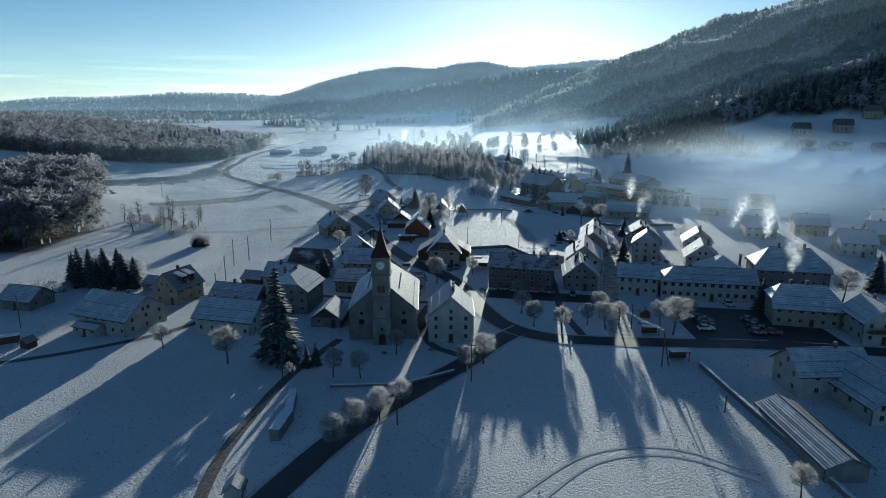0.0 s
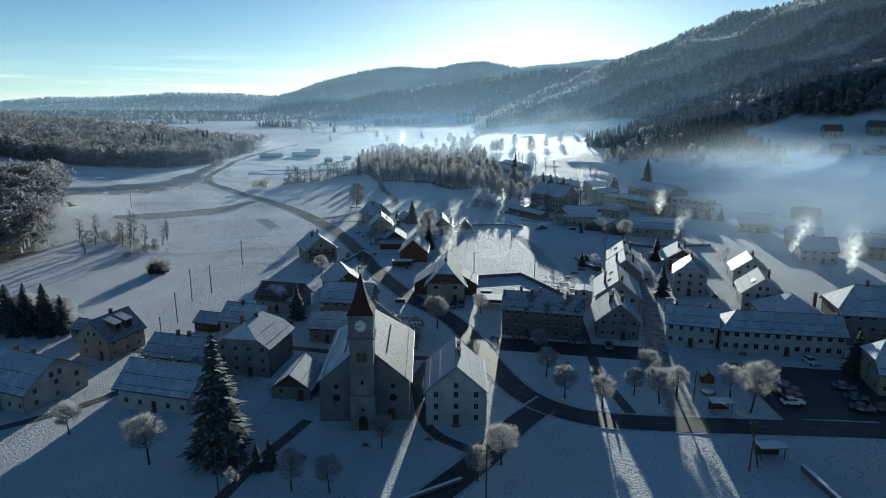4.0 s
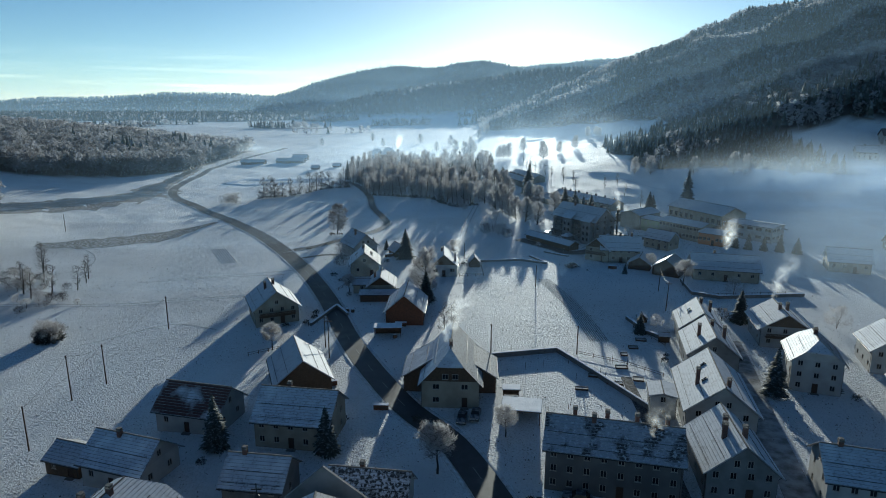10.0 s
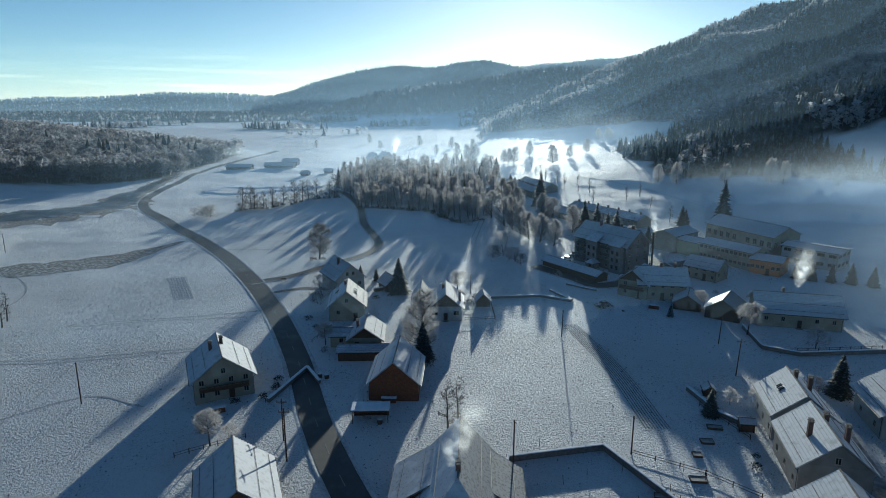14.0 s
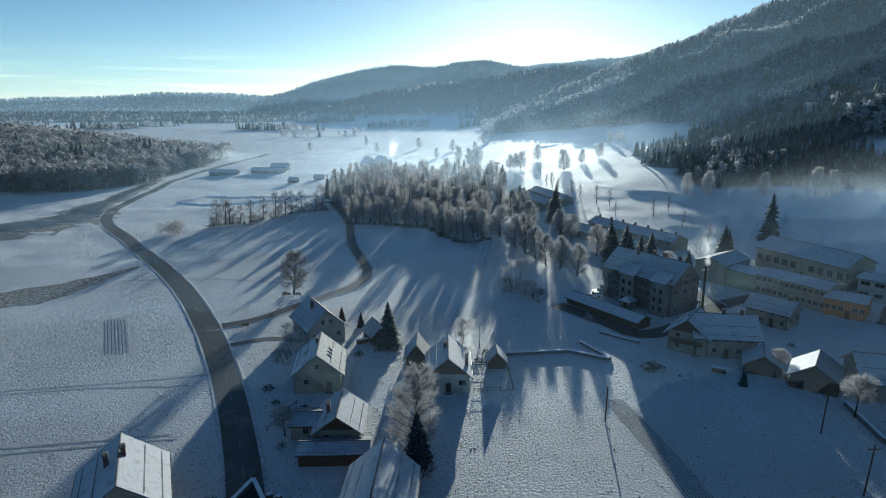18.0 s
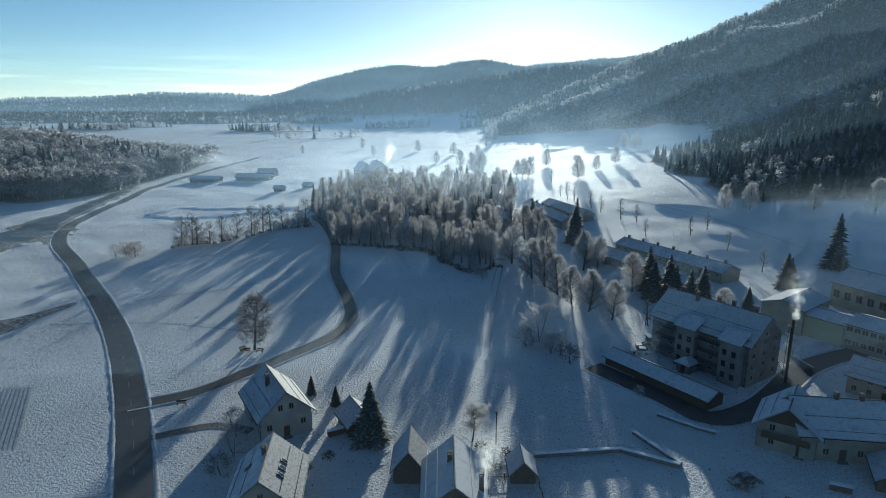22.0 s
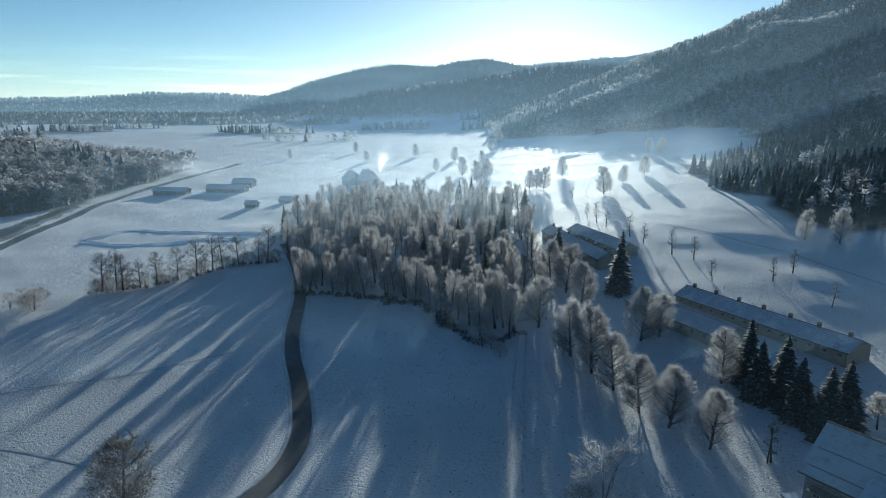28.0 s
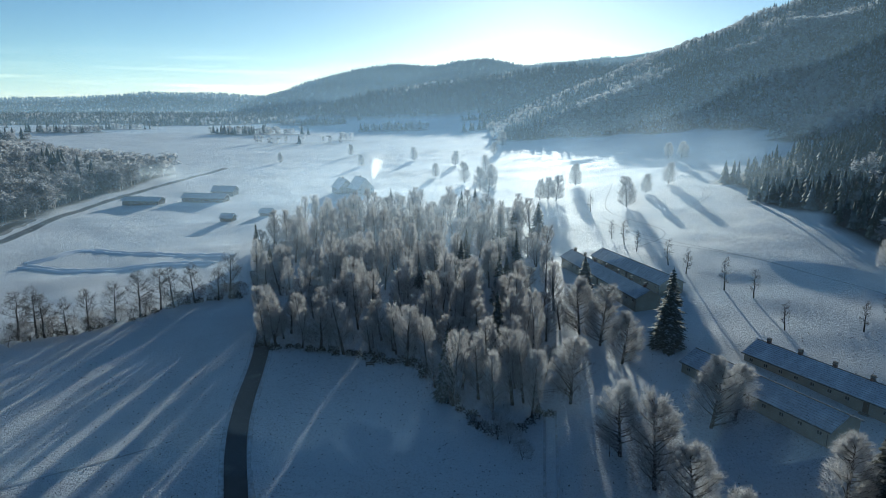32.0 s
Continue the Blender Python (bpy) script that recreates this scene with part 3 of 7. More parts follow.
        part("pane", turned(box(-0.5, -0.3, 0.123, 0.5, 0.3, 0.14), m), GLASS, k)
    if balcony:
        y = -D / 2
        for fl in range(balcony):
            zb = h * (fl + 1) / (balcony + 1) + (0.2 if balcony == 1 else 0)
            b = part("balcony", box(-W * 0.42, y - 1.3, zb - 0.15, W * 0.42, y + 0.1, zb), WOOD, root, "dark wooden balcony with upright boards")
            part("rail", join(box(-W * 0.42, y - 1.32, zb + 0.85, W * 0.42, y - 1.2, zb + 0.95), box(-W * 0.42, y - 1.32, zb + 0.05, W * 0.42, y - 1.2, zb + 0.13)), WOOD, b)
            n = int(W * 0.84 / 0.22)
            tagged(part("board_cladding", join(*[box(-W * 0.42 + k * 0.22, y - 1.28, zb + 0.08, -W * 0.42 + k * 0.22 + 0.16, y - 1.24, zb + 0.9) for k in range(n)]), WOOD, b), kind="stuff")
    return root


# ---- roads and paths ----
def curve_points(points, step=2.5):
    """Points evenly along a smooth line through the given ones."""
    p = [Vector((x, y)) for x, y in points]
    p = [p[0] * 2 - p[1], *p, p[-1] * 2 - p[-2]]
    out = []
    for i in range(1, len(p) - 2):
        n = max(2, int((p[i + 1] - p[i]).length / step))
        for k in range(n):
            t = k / n
            out.append(0.5 * (2 * p[i] + (p[i + 1] - p[i - 1]) * t + (2 * p[i - 1] - 5 * p[i] + 4 * p[i + 1] - p[i + 2]) * t * t + (3 * p[i] - p[i - 1] - 3 * p[i + 1] + p[i + 2]) * t ** 3))
    return out + [p[-2]]


def draped(v):
    """Heights over the ground turned into heights over the sea."""
    a = np.array(v)
    a[:, 2] += ground(a[:, 0], a[:, 1])
    return a.tolist()


def strip(points, widths, lift):
    """A band over the ground, five across. widths: left and right of the line, fixed or by place."""
    v, f = [], []
    for i, p in enumerate(points):
        d = (points[min(i + 1, len(points) - 1)] - points[max(i - 1, 0)]).normalized()
        nrm = Vector((-d.y, d.x))
        a, b = widths
        for k in range(5):
            q = p + nrm * (a + (b - a) * k / 4)
            v.append((q.x, q.y, lift))
    v = draped(v)
    for i in range(len(points) - 1):
        for k in range(4):
            j = i * 5 + k
            f.append((j, j + 1, j + 6, j + 5))
    return v, f


def bank(points, off, width, height, seed):
    """A ragged ridge of ploughed snow along a road's edge."""
    r = random.Random(seed)
    v, f = [], []
    for i, p in enumerate(points):
        d = (points[min(i + 1, len(points) - 1)] - points[max(i - 1, 0)]).normalized()
        nrm = Vector((-d.y, d.x))
        s = 1 if off > 0 else -1
        hh = height * r.uniform(0.3, 1.3)
        for k, up in ((0, -0.05), (0.3, 0.8), (0.6, 1.0), (1, -0.05)):
            q = p + nrm * (off + s * (k * width + r.uniform(-0.12, 0.12)))
            v.append((q.x, q.y, up * hh if up > 0 else up))
    v = draped(v)
    for i in range(len(points) - 1):
        for k in range(3):
            j = i * 4 + k
            f.append((j, j + 1, j + 5, j + 4))
    return v, f


MAIN_ROAD = ((-196, 900), (-202, 800), (-206, 690), (-195, 605), (-189, 555), (-172, 505), (-135, 455), (-95, 399), (-70, 358), (-50, 319), (-35, 284), (-23, 250), (-9.5, 221), (0.5, 206), (7.5, 188), (11.5, 172), (17, 159), (26, 151.5), (38, 149), (58, 147.6), (80, 146), (110, 141), (150, 132))
LEFT_ROAD = ((21, 157.5), (13, 148), (6, 137), (-5.5, 122.5), (-17.5, 106), (-27, 86), (-36, 62), (-43, 40))
SMALL_ROAD = ((-63, 344), (-52, 348.5), (-44, 356.6), (-36.9, 366), (-29, 377), (-26.8, 391), (-30.8, 409.5), (-37.8, 433), (-43.5, 468), (-52, 500), (-66, 540))
STREET = ((45.5, 151), (48.2, 172), (53.6, 194), (59, 215), (65.5, 238), (69, 252))
APT_ROAD = ((150, 380), (120, 378), (91, 367), (75, 358.5), (58, 342.5), (46.5, 337.5), (41, 345), (30, 360))
SCHOOL_ROAD = ((75, 358.5), (72, 372), (66, 384), (60, 392))
DRIVES = (((-54, 331.5), (-43, 335), (-36, 333)), ((4, 140), (-3, 147), (-6, 165), (-4, 176)), ((10, 172), (2, 177), (-20, 180.5), (-44, 186)), ((36, 150.5), (34, 172), (36, 200), (38, 232)),
          ((-44, 186), (-56, 186), (-70, 186), (-86, 190)), ((-26, 150), (-34, 128), (-38, 100), (-37, 80)), ((-60, 187), (-72, 160), (-100, 140), (-140, 128)))


def build_roads():
    for name, pts, w, lift, label in (("road", MAIN_ROAD, 2.75, 0.09, "damp dark asphalt country road with a worn dashed centre line"), ("road", LEFT_ROAD, 2.6, 0.1, "narrow damp asphalt lane below the church"),
                                      ("road", SMALL_ROAD, 1.7, 0.07, "narrow asphalt track winding up to the wood"), ("road", STREET, 2.4, 0.075, "village street with packed snow and wet asphalt"),
                                      ("road", APT_ROAD, 2.6, 0.08, "asphalt access road beside the apartment block"), ("road", SCHOOL_ROAD, 2.2, 0.1, "short access road with thin snow")):
        p = curve_points(pts)
        ob = link_mesh(name, *strip(p, (w, -w), lift), PACKED if pts is STREET else ASPHALT, None, True)
        tagged(ob, label, "road", kind="structure")
        for s, sd in ((1, 1), (-1, 2)):
            b = link_mesh("snow_bank", *bank(p, s * (w - 0.1), 1.1, 0.13, sd), BANK, None, True)
            tagged(b, "low ragged bank of ploughed snow along the road", "snow", kind="stuff")
    for pts in DRIVES:
        p = curve_points(pts)
        tagged(link_mesh("path", *strip(p, (1.1, -1.1), 0.055), GRAVEL, None, True), "drive of gravel and trodden snow", "path", kind="structure")
    # the square before the apartment row, and the car park
    for x0, y0, x1, y1, lift, nm, lb in ((13, 183, 50, 191, 0.06, "pavement", "trodden snow and wet asphalt forecourt"), (64, 150, 100, 176, 0.062, "pavement", "car park of wet asphalt and packed snow")):
        v, f = [], []
        n = 13
        for j in range(n):
            for i in range(n):
                x, y = x0 + (x1 - x0) * i / (n - 1), y0 + (y1 - y0) * j / (n - 1) - (x0 + (x1 - x0) * i / (n - 1) - x0) * 0.18
                v.append((x, y, lift))
        v = draped(v)
        for j in range(n - 1):
            for i in range(n - 1):
                k = j * n + i
                f.append((k, k + 1, k + n + 1, k + n))
        tagged(link_mesh(nm, v, f, ASPHALT, None, True), lb, "pavement", kind="structure")
    p = curve_points(MAIN_ROAD, 1.5)
    v, f = [], []
    for i in range(0, len(p) - 3, 6):
        q = strip(p[i:i + 3], (0.07, -0.07), 0.105)
        k = len(v)
        v += q[0]
        f += [tuple(a + k for a in t) for t in q[1]]
    tagged(link_mesh("centre_line", v, f, WHITE_LINE), "worn white dashes of road paint", "road marking", kind="stuff")


build_roads()
for pts in (((-160, 565), (-156, 571), (-148, 587), (-118, 575), (-80, 561)), ((-158, 560), (-124, 553), (-100, 556), (-84, 552))):
    p = curve_points(pts)
    for side, seed in ((1, 5), (-1, 6)):
        tagged(link_mesh("snow_bank", *bank(p, side * 0.1, 2.6, 0.5, seed), SNOW, None, True), "low snow-covered dyke on the far meadow", "snow", kind="stuff")


# ---- church ----
def church():
    root = new("church")
    root.matrix_world = pose(-15.4, 163, gz(-15, 158), 0, 0, 1.5)
    tagged(root, "white plastered village church with a red spire and frosted roof", "church")
    W, D, h, rise = 16.6, 26, 8.2, 7.2
    walls = []
    for rot, length, off in ((0, W, D / 2), (90, D, W / 2), (180, W, D / 2), (270, D, W / 2)):
        m = Matrix.Rotation(radians(rot), 4, "Z") @ Matrix.Translation((0, -off, 0))
        holes = []
        if rot == 0:
            holes = [(4.2, 5.6, 0.05, 2.3)]
            part("side_door", turned(box(4.22, 0.08, 0.05, 5.58, 0.15, 2.28), m), DOOR, root, "dark wooden side door")
        elif rot in (90, 270):
            holes = [(x - 0.8, x + 0.8, 3.2, 6.2) for x in (-8, -2.5, 3, 8.5)]
            for x in (-8, -2.5, 3, 8.5):
                window_part(root, m @ Matrix.Translation((x, 0.09, 3.2)), 1.6, 3.0)
        walls.append(turned(pierced(length, -1.2, h, holes, 0.25), m))
    part("wall", join(*walls), WALL_GREY, root, "weathered grey-white plaster wall")
    for s in (-1, 1):
        y = s * D / 2
        v = [(-W / 2, y, h), (W / 2, y, h), (0, y, h + rise - 0.05), (-W / 2, y - s * 0.4, h), (W / 2, y - s * 0.4, h), (0, y - s * 0.4, h + rise - 0.05)]
        part("gable", (v, [(0, 1, 2), (3, 5, 4), (0, 3, 4, 1), (1, 4, 5, 2), (2, 5, 3, 0)]), WALL_GREY, root)
    left, right, ends_geo, ridge = roof_geo(W, D, h, rise, 0.5, (0, 6), 0.0)
    sl = edged(part("roof_slope", left, TILE_FROST, root))
    sr = edged(part("roof_slope", right, TILE_THAW_DIMMED, root, "frosted tiles with thawed dark patches, toned down on the sun side"))
    part("roof_hip", ends_geo, TILE_FROST, root)
    part("ridge_cap", tube([(0, ridge[0], h + rise + 0.03), (0, ridge[1], h + rise + 0.03)], [0.15, 0.15], 6), STONE, root)
    for s, slope_part in ((-1, sl), (1, sr)):
        k = 0.12
        x, z = s * 8.8 * (1 - k), 7.77 + (h + rise - 7.77) * k + 0.25
        posts = [box(x - 0.04, y - 0.04, z - 0.3, x + 0.04, y + 0.04, z) for y in np.arange(-12, 13, 2.0)]
        part("snow_guard", join(tube([(x, -13, z), (x, 13, z)], [0.05, 0.05], 5), tube([(x, -13, z - 0.15), (x, 13, z - 0.15)], [0.04, 0.04], 5), *posts), METAL, slope_part)
        # dark hooks along the slope
        xs, zs = s * 8.8 * 0.45, 7.77 + (h + rise - 7.77) * 0.55 + 0.12
        part("roof_hooks", join(*[box(xs - 0.16, y, zs - 0.12, xs + 0.16, y + 0.14, zs + 0.14) for y in np.arange(-9, 6, 0.8)]), METAL, slope_part)["kind"] = "stuff"
        # round windows beside the tower
        for zc, r in ((4.6, 0.72), (6.9, 0.42)):
            xc = s * 5.3
            ring = [(xc + math.cos(a) * q, -D / 2 - yy, zc + math.sin(a) * q) for q, yy in ((r + 0.12, 0.01), (r + 0.12, 0.07), (r, 0.07), (r, 0.01)) for a in [6.28318 * k / 18 for k in range(18)]]
            f = [(j * 18 + k, j * 18 + (k + 1) % 18, (j + 1) * 18 + (k + 1) % 18, (j + 1) * 18 + k) for j in range(3) for k in range(18)]
            wnd = part("round_window", (ring, f), STONE, root, "small round window with a stone surround")
            part("pane", ([(xc + math.cos(a) * r, -D / 2 - 0.02, zc + math.sin(a) * r) for a in [6.28318 * k / 18 for k in range(18)]], [tuple(range(18))]), GLASS, wnd)
        part("gutter", tube([(s * 8.85, -13.4, 7.62), (s * 8.85, 13.4, 7.62)], [0.09, 0.09], 6), METAL, root)
        part("downpipe", tube([(s * 8.85, -12.9, 7.6), (s * 8.4, -12.9, 6.9), (s * 8.4, -12.9, -0.3)], [0.06] * 3, 6), METAL, root)
    # apse behind
    n = 9
    v, f = [], []
    for j, (z, q) in enumerate(((-1.0, 5.4), (7.4, 5.4))):
        for k in range(n):
            a = math.pi * k / (n - 1)
            v.append((math.cos(a) * q, D / 2 - 0.1 + math.sin(a) * q, z))
    f = [(k, k + 1, n + k + 1, n + k) for k in range(n - 1)]
    part("apse_wall", (v, f), WALL_GREY, root)
    v = [(math.cos(math.pi * k / (n - 1)) * 5.9, D / 2 - 0.1 + math.sin(math.pi * k / (n - 1)) * 5.9, 7.3) for k in range(n)] + [(0, D / 2 - 3.2, 12.4)]
    part("apse_roof", (v, [(k, k + 1, n) for k in range(n - 1)]), TILE_SNOW, root)
    # tower
    t, yf = 2.08, -D / 2 - 3.6
    yc = yf + t
    tower = part("tower", join(box(-t, yf, -1.0, t, yf + 2 * t, 17.9)), WALL_GREY, root, "square church tower of grey-white plaster")
    part("plinth", box(-t - 0.15, yf - 0.15, -1.0, t + 0.15, yf + 0.6, 6.6), WALL_GREY, tower)
    part("belfry", box(-t - 0.12, yf - 0.12, 17.95, t + 0.12, yf + 2 * t + 0.12, 22.2), WALL_GREY, tower)
    for z, o in ((6.6, 0.28), (12.1, 0.14), (17.62, 0.42)):
        part("cornice", box(-t - o, yf - o, z, t + o, yf + 2 * t + o, z + 0.28, 0.1), STONE, tower, "moulded stone cornice with snow on it")
    part("door", join(box(-0.85, yf - 0.2, 0.0, 0.85, yf - 0.153, 2.0), tube([(0, yf - 0.2, 2.0), (0, yf - 0.153, 2.0)], [0.85, 0.85], 16)), DOOR, tower, "dark arched church door")
    for z, w, hh in ((9.0, 0.5, 0.7), (3.7, 0.45, 0.6)):
        part("slit_window", box(-w / 2, yf - 0.19, z, w / 2, yf - 0.153 if z < 6.6 else yf - 0.003, z + hh), GLASS, tower)
    for x in (-0.5, 0.5):
        part("belfry_opening", join(box(x - 0.42, yf - 0.05, 13.3, x + 0.42, yf - 0.004, 14.7), tube([(x, yf - 0.05, 14.7), (x, yf - 0.004, 14.7)], [0.42, 0.42], 14)), WOOD, tower, "round-arched belfry opening with brown louvres")
    for s in (-1, 1):
        part("belfry_opening", join(box(*sorted((s * (t + 0.004), s * (t + 0.05)))[:1], yc - 0.9, 13.3, sorted((s * (t + 0.004), s * (t + 0.05)))[1], yc + 0.9, 15.0)), WOOD, tower)
    for ang in (0, 90, 180, 270):
        m = Matrix.Translation((0, yc, 20.1)) @ Matrix.Rotation(radians(ang), 4, "Z") @ Matrix.Translation((0, -t - 0.124, 0))
        dial = part("clock_dial", turned(tube([(0, -0.06, 0), (0, 0, 0)], [1.3, 1.3], 28), m @ Matrix.Scale(0.86, 4)), CLOCK, tower, "pale round clock dial with dark numerals and hands")
        part("clock_ring", turned(join(*[turned(box(-0.05, -0.075, 0.85, 0.05, -0.063, 1.12), Matrix.Rotation(radians(30 * k), 4, "Y")) for k in range(12)],
                                        *[turned(box(-0.17, -0.075, 1.18, 0.17, -0.063, 1.25), Matrix.Rotation(radians(15 * k), 4, "Y")) for k in range(24)],
                                        turned(box(-0.06, -0.09, -0.2, 0.06, -0.077, 0.6), Matrix.Rotation(radians(260), 4, "Y")), turned(box(-0.045, -0.1, -0.2, 0.045, -0.092, 0.95), Matrix.Rotation(radians(255), 4, "Y"))), m @ Matrix.Scale(0.86, 4)), METAL, dial)
        part("dial_studs", turned(join(*[box(x - 0.12, -0.05, z - 0.12, x + 0.12, 0, z + 0.12) for x in (-1.65, 1.65) for z in (-1.5, 1.5)]), m), METAL, tower)["kind"] = "stuff"
    # spire: a broad flared foot and a steep point
    v, f = [], []
    rings = ((2.42, 22.05), (2.25, 22.5), (1.62, 23.6), (1.1, 25.1), (0.6, 26.9), (0.1, 29.2))
    for q, z in rings:
        v += [(-q, yc - q, z), (q, yc - q, z), (q, yc + q, z), (-q, yc + q, z)]
    for j in range(len(rings) - 1):
        f += [(j * 4 + k, j * 4 + (k + 1) % 4, j * 4 + 4 + (k + 1) % 4, j * 4 + 4 + k) for k in range(4)]
    f.append((3, 2, 1, 0))
    spire = part("spire", (v, f), SPIRE_RED, tower, "steep four-sided spire of oxide red sheet metal")
    part("finial", join(tube([(0, yc, 29.1), (0, yc, 31.2)], [0.06, 0.04], 6), tube([(0, yc, 29.9), (0, yc, 30.1), (0, yc, 30.3)], [0.05, 0.24, 0.05], 8), box(-0.4, yc - 0.03, 30.65, 0.4, yc + 0.03, 30.75)), METAL, spire, "dark metal cross on a ball")


church()

# ---- houses: front left corner, turn, width, depth, wall, rise ----
house("parish_house", "tall white gabled house with frosted tile roof beside the church", (-3.6, 148.2), 0, 11.1, 14, 6.9, 5.0, "y", WALL_WHITE, TILE_SNOW, 0.35, front=(3, 3), sides=(4, 2), attic=1, chimneys=((0.12, -0.1, 0.5), (0.12, 0.35, 0.5)), size=(0.9, 1.2))
house("apartment_row", "long grey two-storey apartment house with many chimneys", (14.5, 193), -14, 19.8, 9.5, 7.2, 3.2, "x", WALL_DIM, TILE_RIDGE, 0.5, front=(8, 3), sides=(2, 3), attic=0, chimneys=((0.3, -0.8, 0.5), (0.3, -0.35, 0.5), (0.3, 0.1, 0.5), (0.3, 0.6, 0.5), (-0.1, -0.6, 0.6), (-0.1, 0.3, 0.6)))
house("gabled_house", "grey gabled house with snowy roof and three chimneys", (38.2, 190.5), -8, 10, 12.5, 5.2, 4.2, "y", WALL_GREY, TILE_SNOW, 0.7, front=(4, 2), sides=(3, 2), attic=2, chimneys=((-0.35, -0.3, 0.8), (-0.2, 0.1, 0.8), (0.2, -0.4, 0.8)))
house("gabled_house", "white house with a broad snowy roof and dark gable boards", (41.9, 208.5), -13, 11.6, 17, 5.5, 4.6, "y", WALL_WHITE, TILE_SNOW, 0.7, front=(3, 2), sides=(3, 2), attic=2, chimneys=((0.15, -0.85, 0.6), (-0.6, -0.3, 0.2)), skylights=((-1, -0.3, 0.6), (-1, 0.4, 0.7)), gable_wood=None)
house("annex", "flat-roofed white annex with snow on its roof", (37.6, 215), -13, 4.6, 5.5, 4.6, 0.5, "y", WALL_WHITE, TILE_SNOW, 0.3, front=(1, 2), sides=(1, 1), attic=0, door=False, guard=False, category="annex")
house("gabled_house", "grey-white gabled house with snow-covered tiles", (51.5, 233), -13, 10, 13, 5.3, 4.0, "y", WALL_GREY, TILE_SNOW, 0.6, front=(1, 1), sides=(3, 2), attic=1, chimneys=((-0.5, -0.2, 0.4), (0.1, 0.2, 0.6), (0.5, -0.3, 0.4)), door=False)
house("gabled_house", "white gabled house with skylights and a snowy roof", (55.5, 248.5), -13, 9.5, 11.5, 5.2, 3.8, "y", WALL_WHITE, TILE_SNOW, 0.6, front=(2, 2), sides=(3, 2), attic=1, chimneys=((0.1, 0.4, 0.7), (0.5, 0.1, 0.5)), skylights=((-1, 0.0, 0.5), (-1, 0.2, 0.5)))
house("gabled_house", "broad white house with overhanging snowy roof and smoking chimney", (74.6, 248.5), -12, 10.5, 11.5, 5.2, 3.4, "y", WALL_WHITE, TILE_SNOW, 1.0, front=(3, 2), sides=(2, 2), attic=0, chimneys=((-0.1, -0.25, 0.9), (0.3, 0.0, 0.7)), gable_wood=WOOD, balcony=1)
house("gabled_house", "white three-storey house with a frosted hip-ended roof", (69.6, 226), -20, 9.2, 10.5, 7.0, 3.8, "y", WALL_WHITE, TILE_FROST, 0.6, (2.2, 2.2), 0.55, front=(3, 3), sides=(3, 3), attic=0, chimneys=((0.0, 0.1, 0.9),))
house("gabled_house", "white house with frosted roof partly thawed", (91.4, 234), -17, 9.8, 10.5, 5.6, 3.8, "y", WALL_WHITE, TILE_FROST, 0.7, front=(3, 2), sides=(3, 2), attic=2, chimneys=((0.2, 0.2, 0.6),))
house("gabled_house", "white house with skylights in its snowy roof", (83.9, 211.5), -17, 10.3, 11.5, 5.6, 4.2, "y", WALL_WHITE, TILE_SNOW, 0.7, front=(4, 2), sides=(3, 2), attic=2, chimneys=((0.4, 0.1, 0.6),), skylights=((-1, -0.6, 0.55), (-1, -0.45, 0.55), (-1, -0.3, 0.55)))
house("inn", "long two-storey white inn with blue-grey frosted roof", (54, 187), -17, 11.6, 9.5, 5.7, 3.1, "x", WALL_WHITE, TILE_FROST, 0.5, front=(5, 2), sides=(2, 2), attic=1, chimneys=((0.0, -0.7, 0.4), (0.0, 0.6, 0.4)))
house("shop_building", "long two-storey shop building with frosted hipped roof", (65.6, 182.4), -10, 27, 9.5, 5.7, 3.3, "x", WALL_WHITE, TILE_FROST, 0.5, (0, 4.5), 0.0, front=(12, 2), sides=(2, 2), attic=0, size=(1.1, 1.3))
house("hall", "low hall with a pyramid-like snow-covered roof", (82, 194), -10, 15, 13, 4.6, 4.5, "y", WALL_WHITE, TILE_SNOW, 0.6, (6.5, 6.5), 0.0, front=(3, 1), sides=(3, 1), attic=0, chimneys=((0.7, -0.2, 0.4),))
house("farmhouse", "white farmhouse with a broad frosted roof", (-99, 161), -21, 18, 14, 4.9, 4.4, "x", WALL_WHITE, TILE_FROST, 0.8, front=(6, 2), sides=(3, 2), attic=2, chimneys=((0.05, -0.35, 0.5), (0.05, 0.2, 0.5)))
house("porch", "low porch with a snowy shed roof", (-97.5, 157.2), -21, 8, 3.4, 2.3, 0.7, "x", WALL_WHITE, TILE_SNOW, 0.3, front=(3, 1), sides=(0, 0), attic=0, guard=False, category="porch")
dormered = house("gabled_house", "cream gabled house with dark tiles and a dormer", (-88.2, 184), -20, 9.5, 11, 5.0, 4.4, "y", WALL_CREAM, TILE_FROST, 0.5, front=(2, 2), sides=(3, 2), attic=2, chimneys=((0.0, 0.1, 0.7),))
for y0 in (-2.4, 0.9):
    dm = part("dormer", box(1.6, y0, 5.4, 4.0, y0 + 1.9, 7.9), WOOD, dormered, "small boarded dormer with a shed roof")
    part("dormer_roof", ([(0.7, y0 - 0.2, 8.9), (0.7, y0 + 2.1, 8.9), (4.4, y0 + 2.1, 7.95), (4.4, y0 - 0.2, 7.95), (0.7, y0 - 0.2, 9.05), (0.7, y0 + 2.1, 9.05), (4.4, y0 + 2.1, 8.1), (4.4, y0 - 0.2, 8.1)],
                         [(0, 3, 2, 1), (4, 5, 6, 7), (0, 1, 5, 4), (1, 2, 6, 5), (2, 3, 7, 6), (3, 0, 4, 7)]), TILE_FROST, dm)
    part("pane", box(4.003, y0 + 0.4, 6.6, 4.03, y0 + 1.5, 7.6), GLASS, dm)
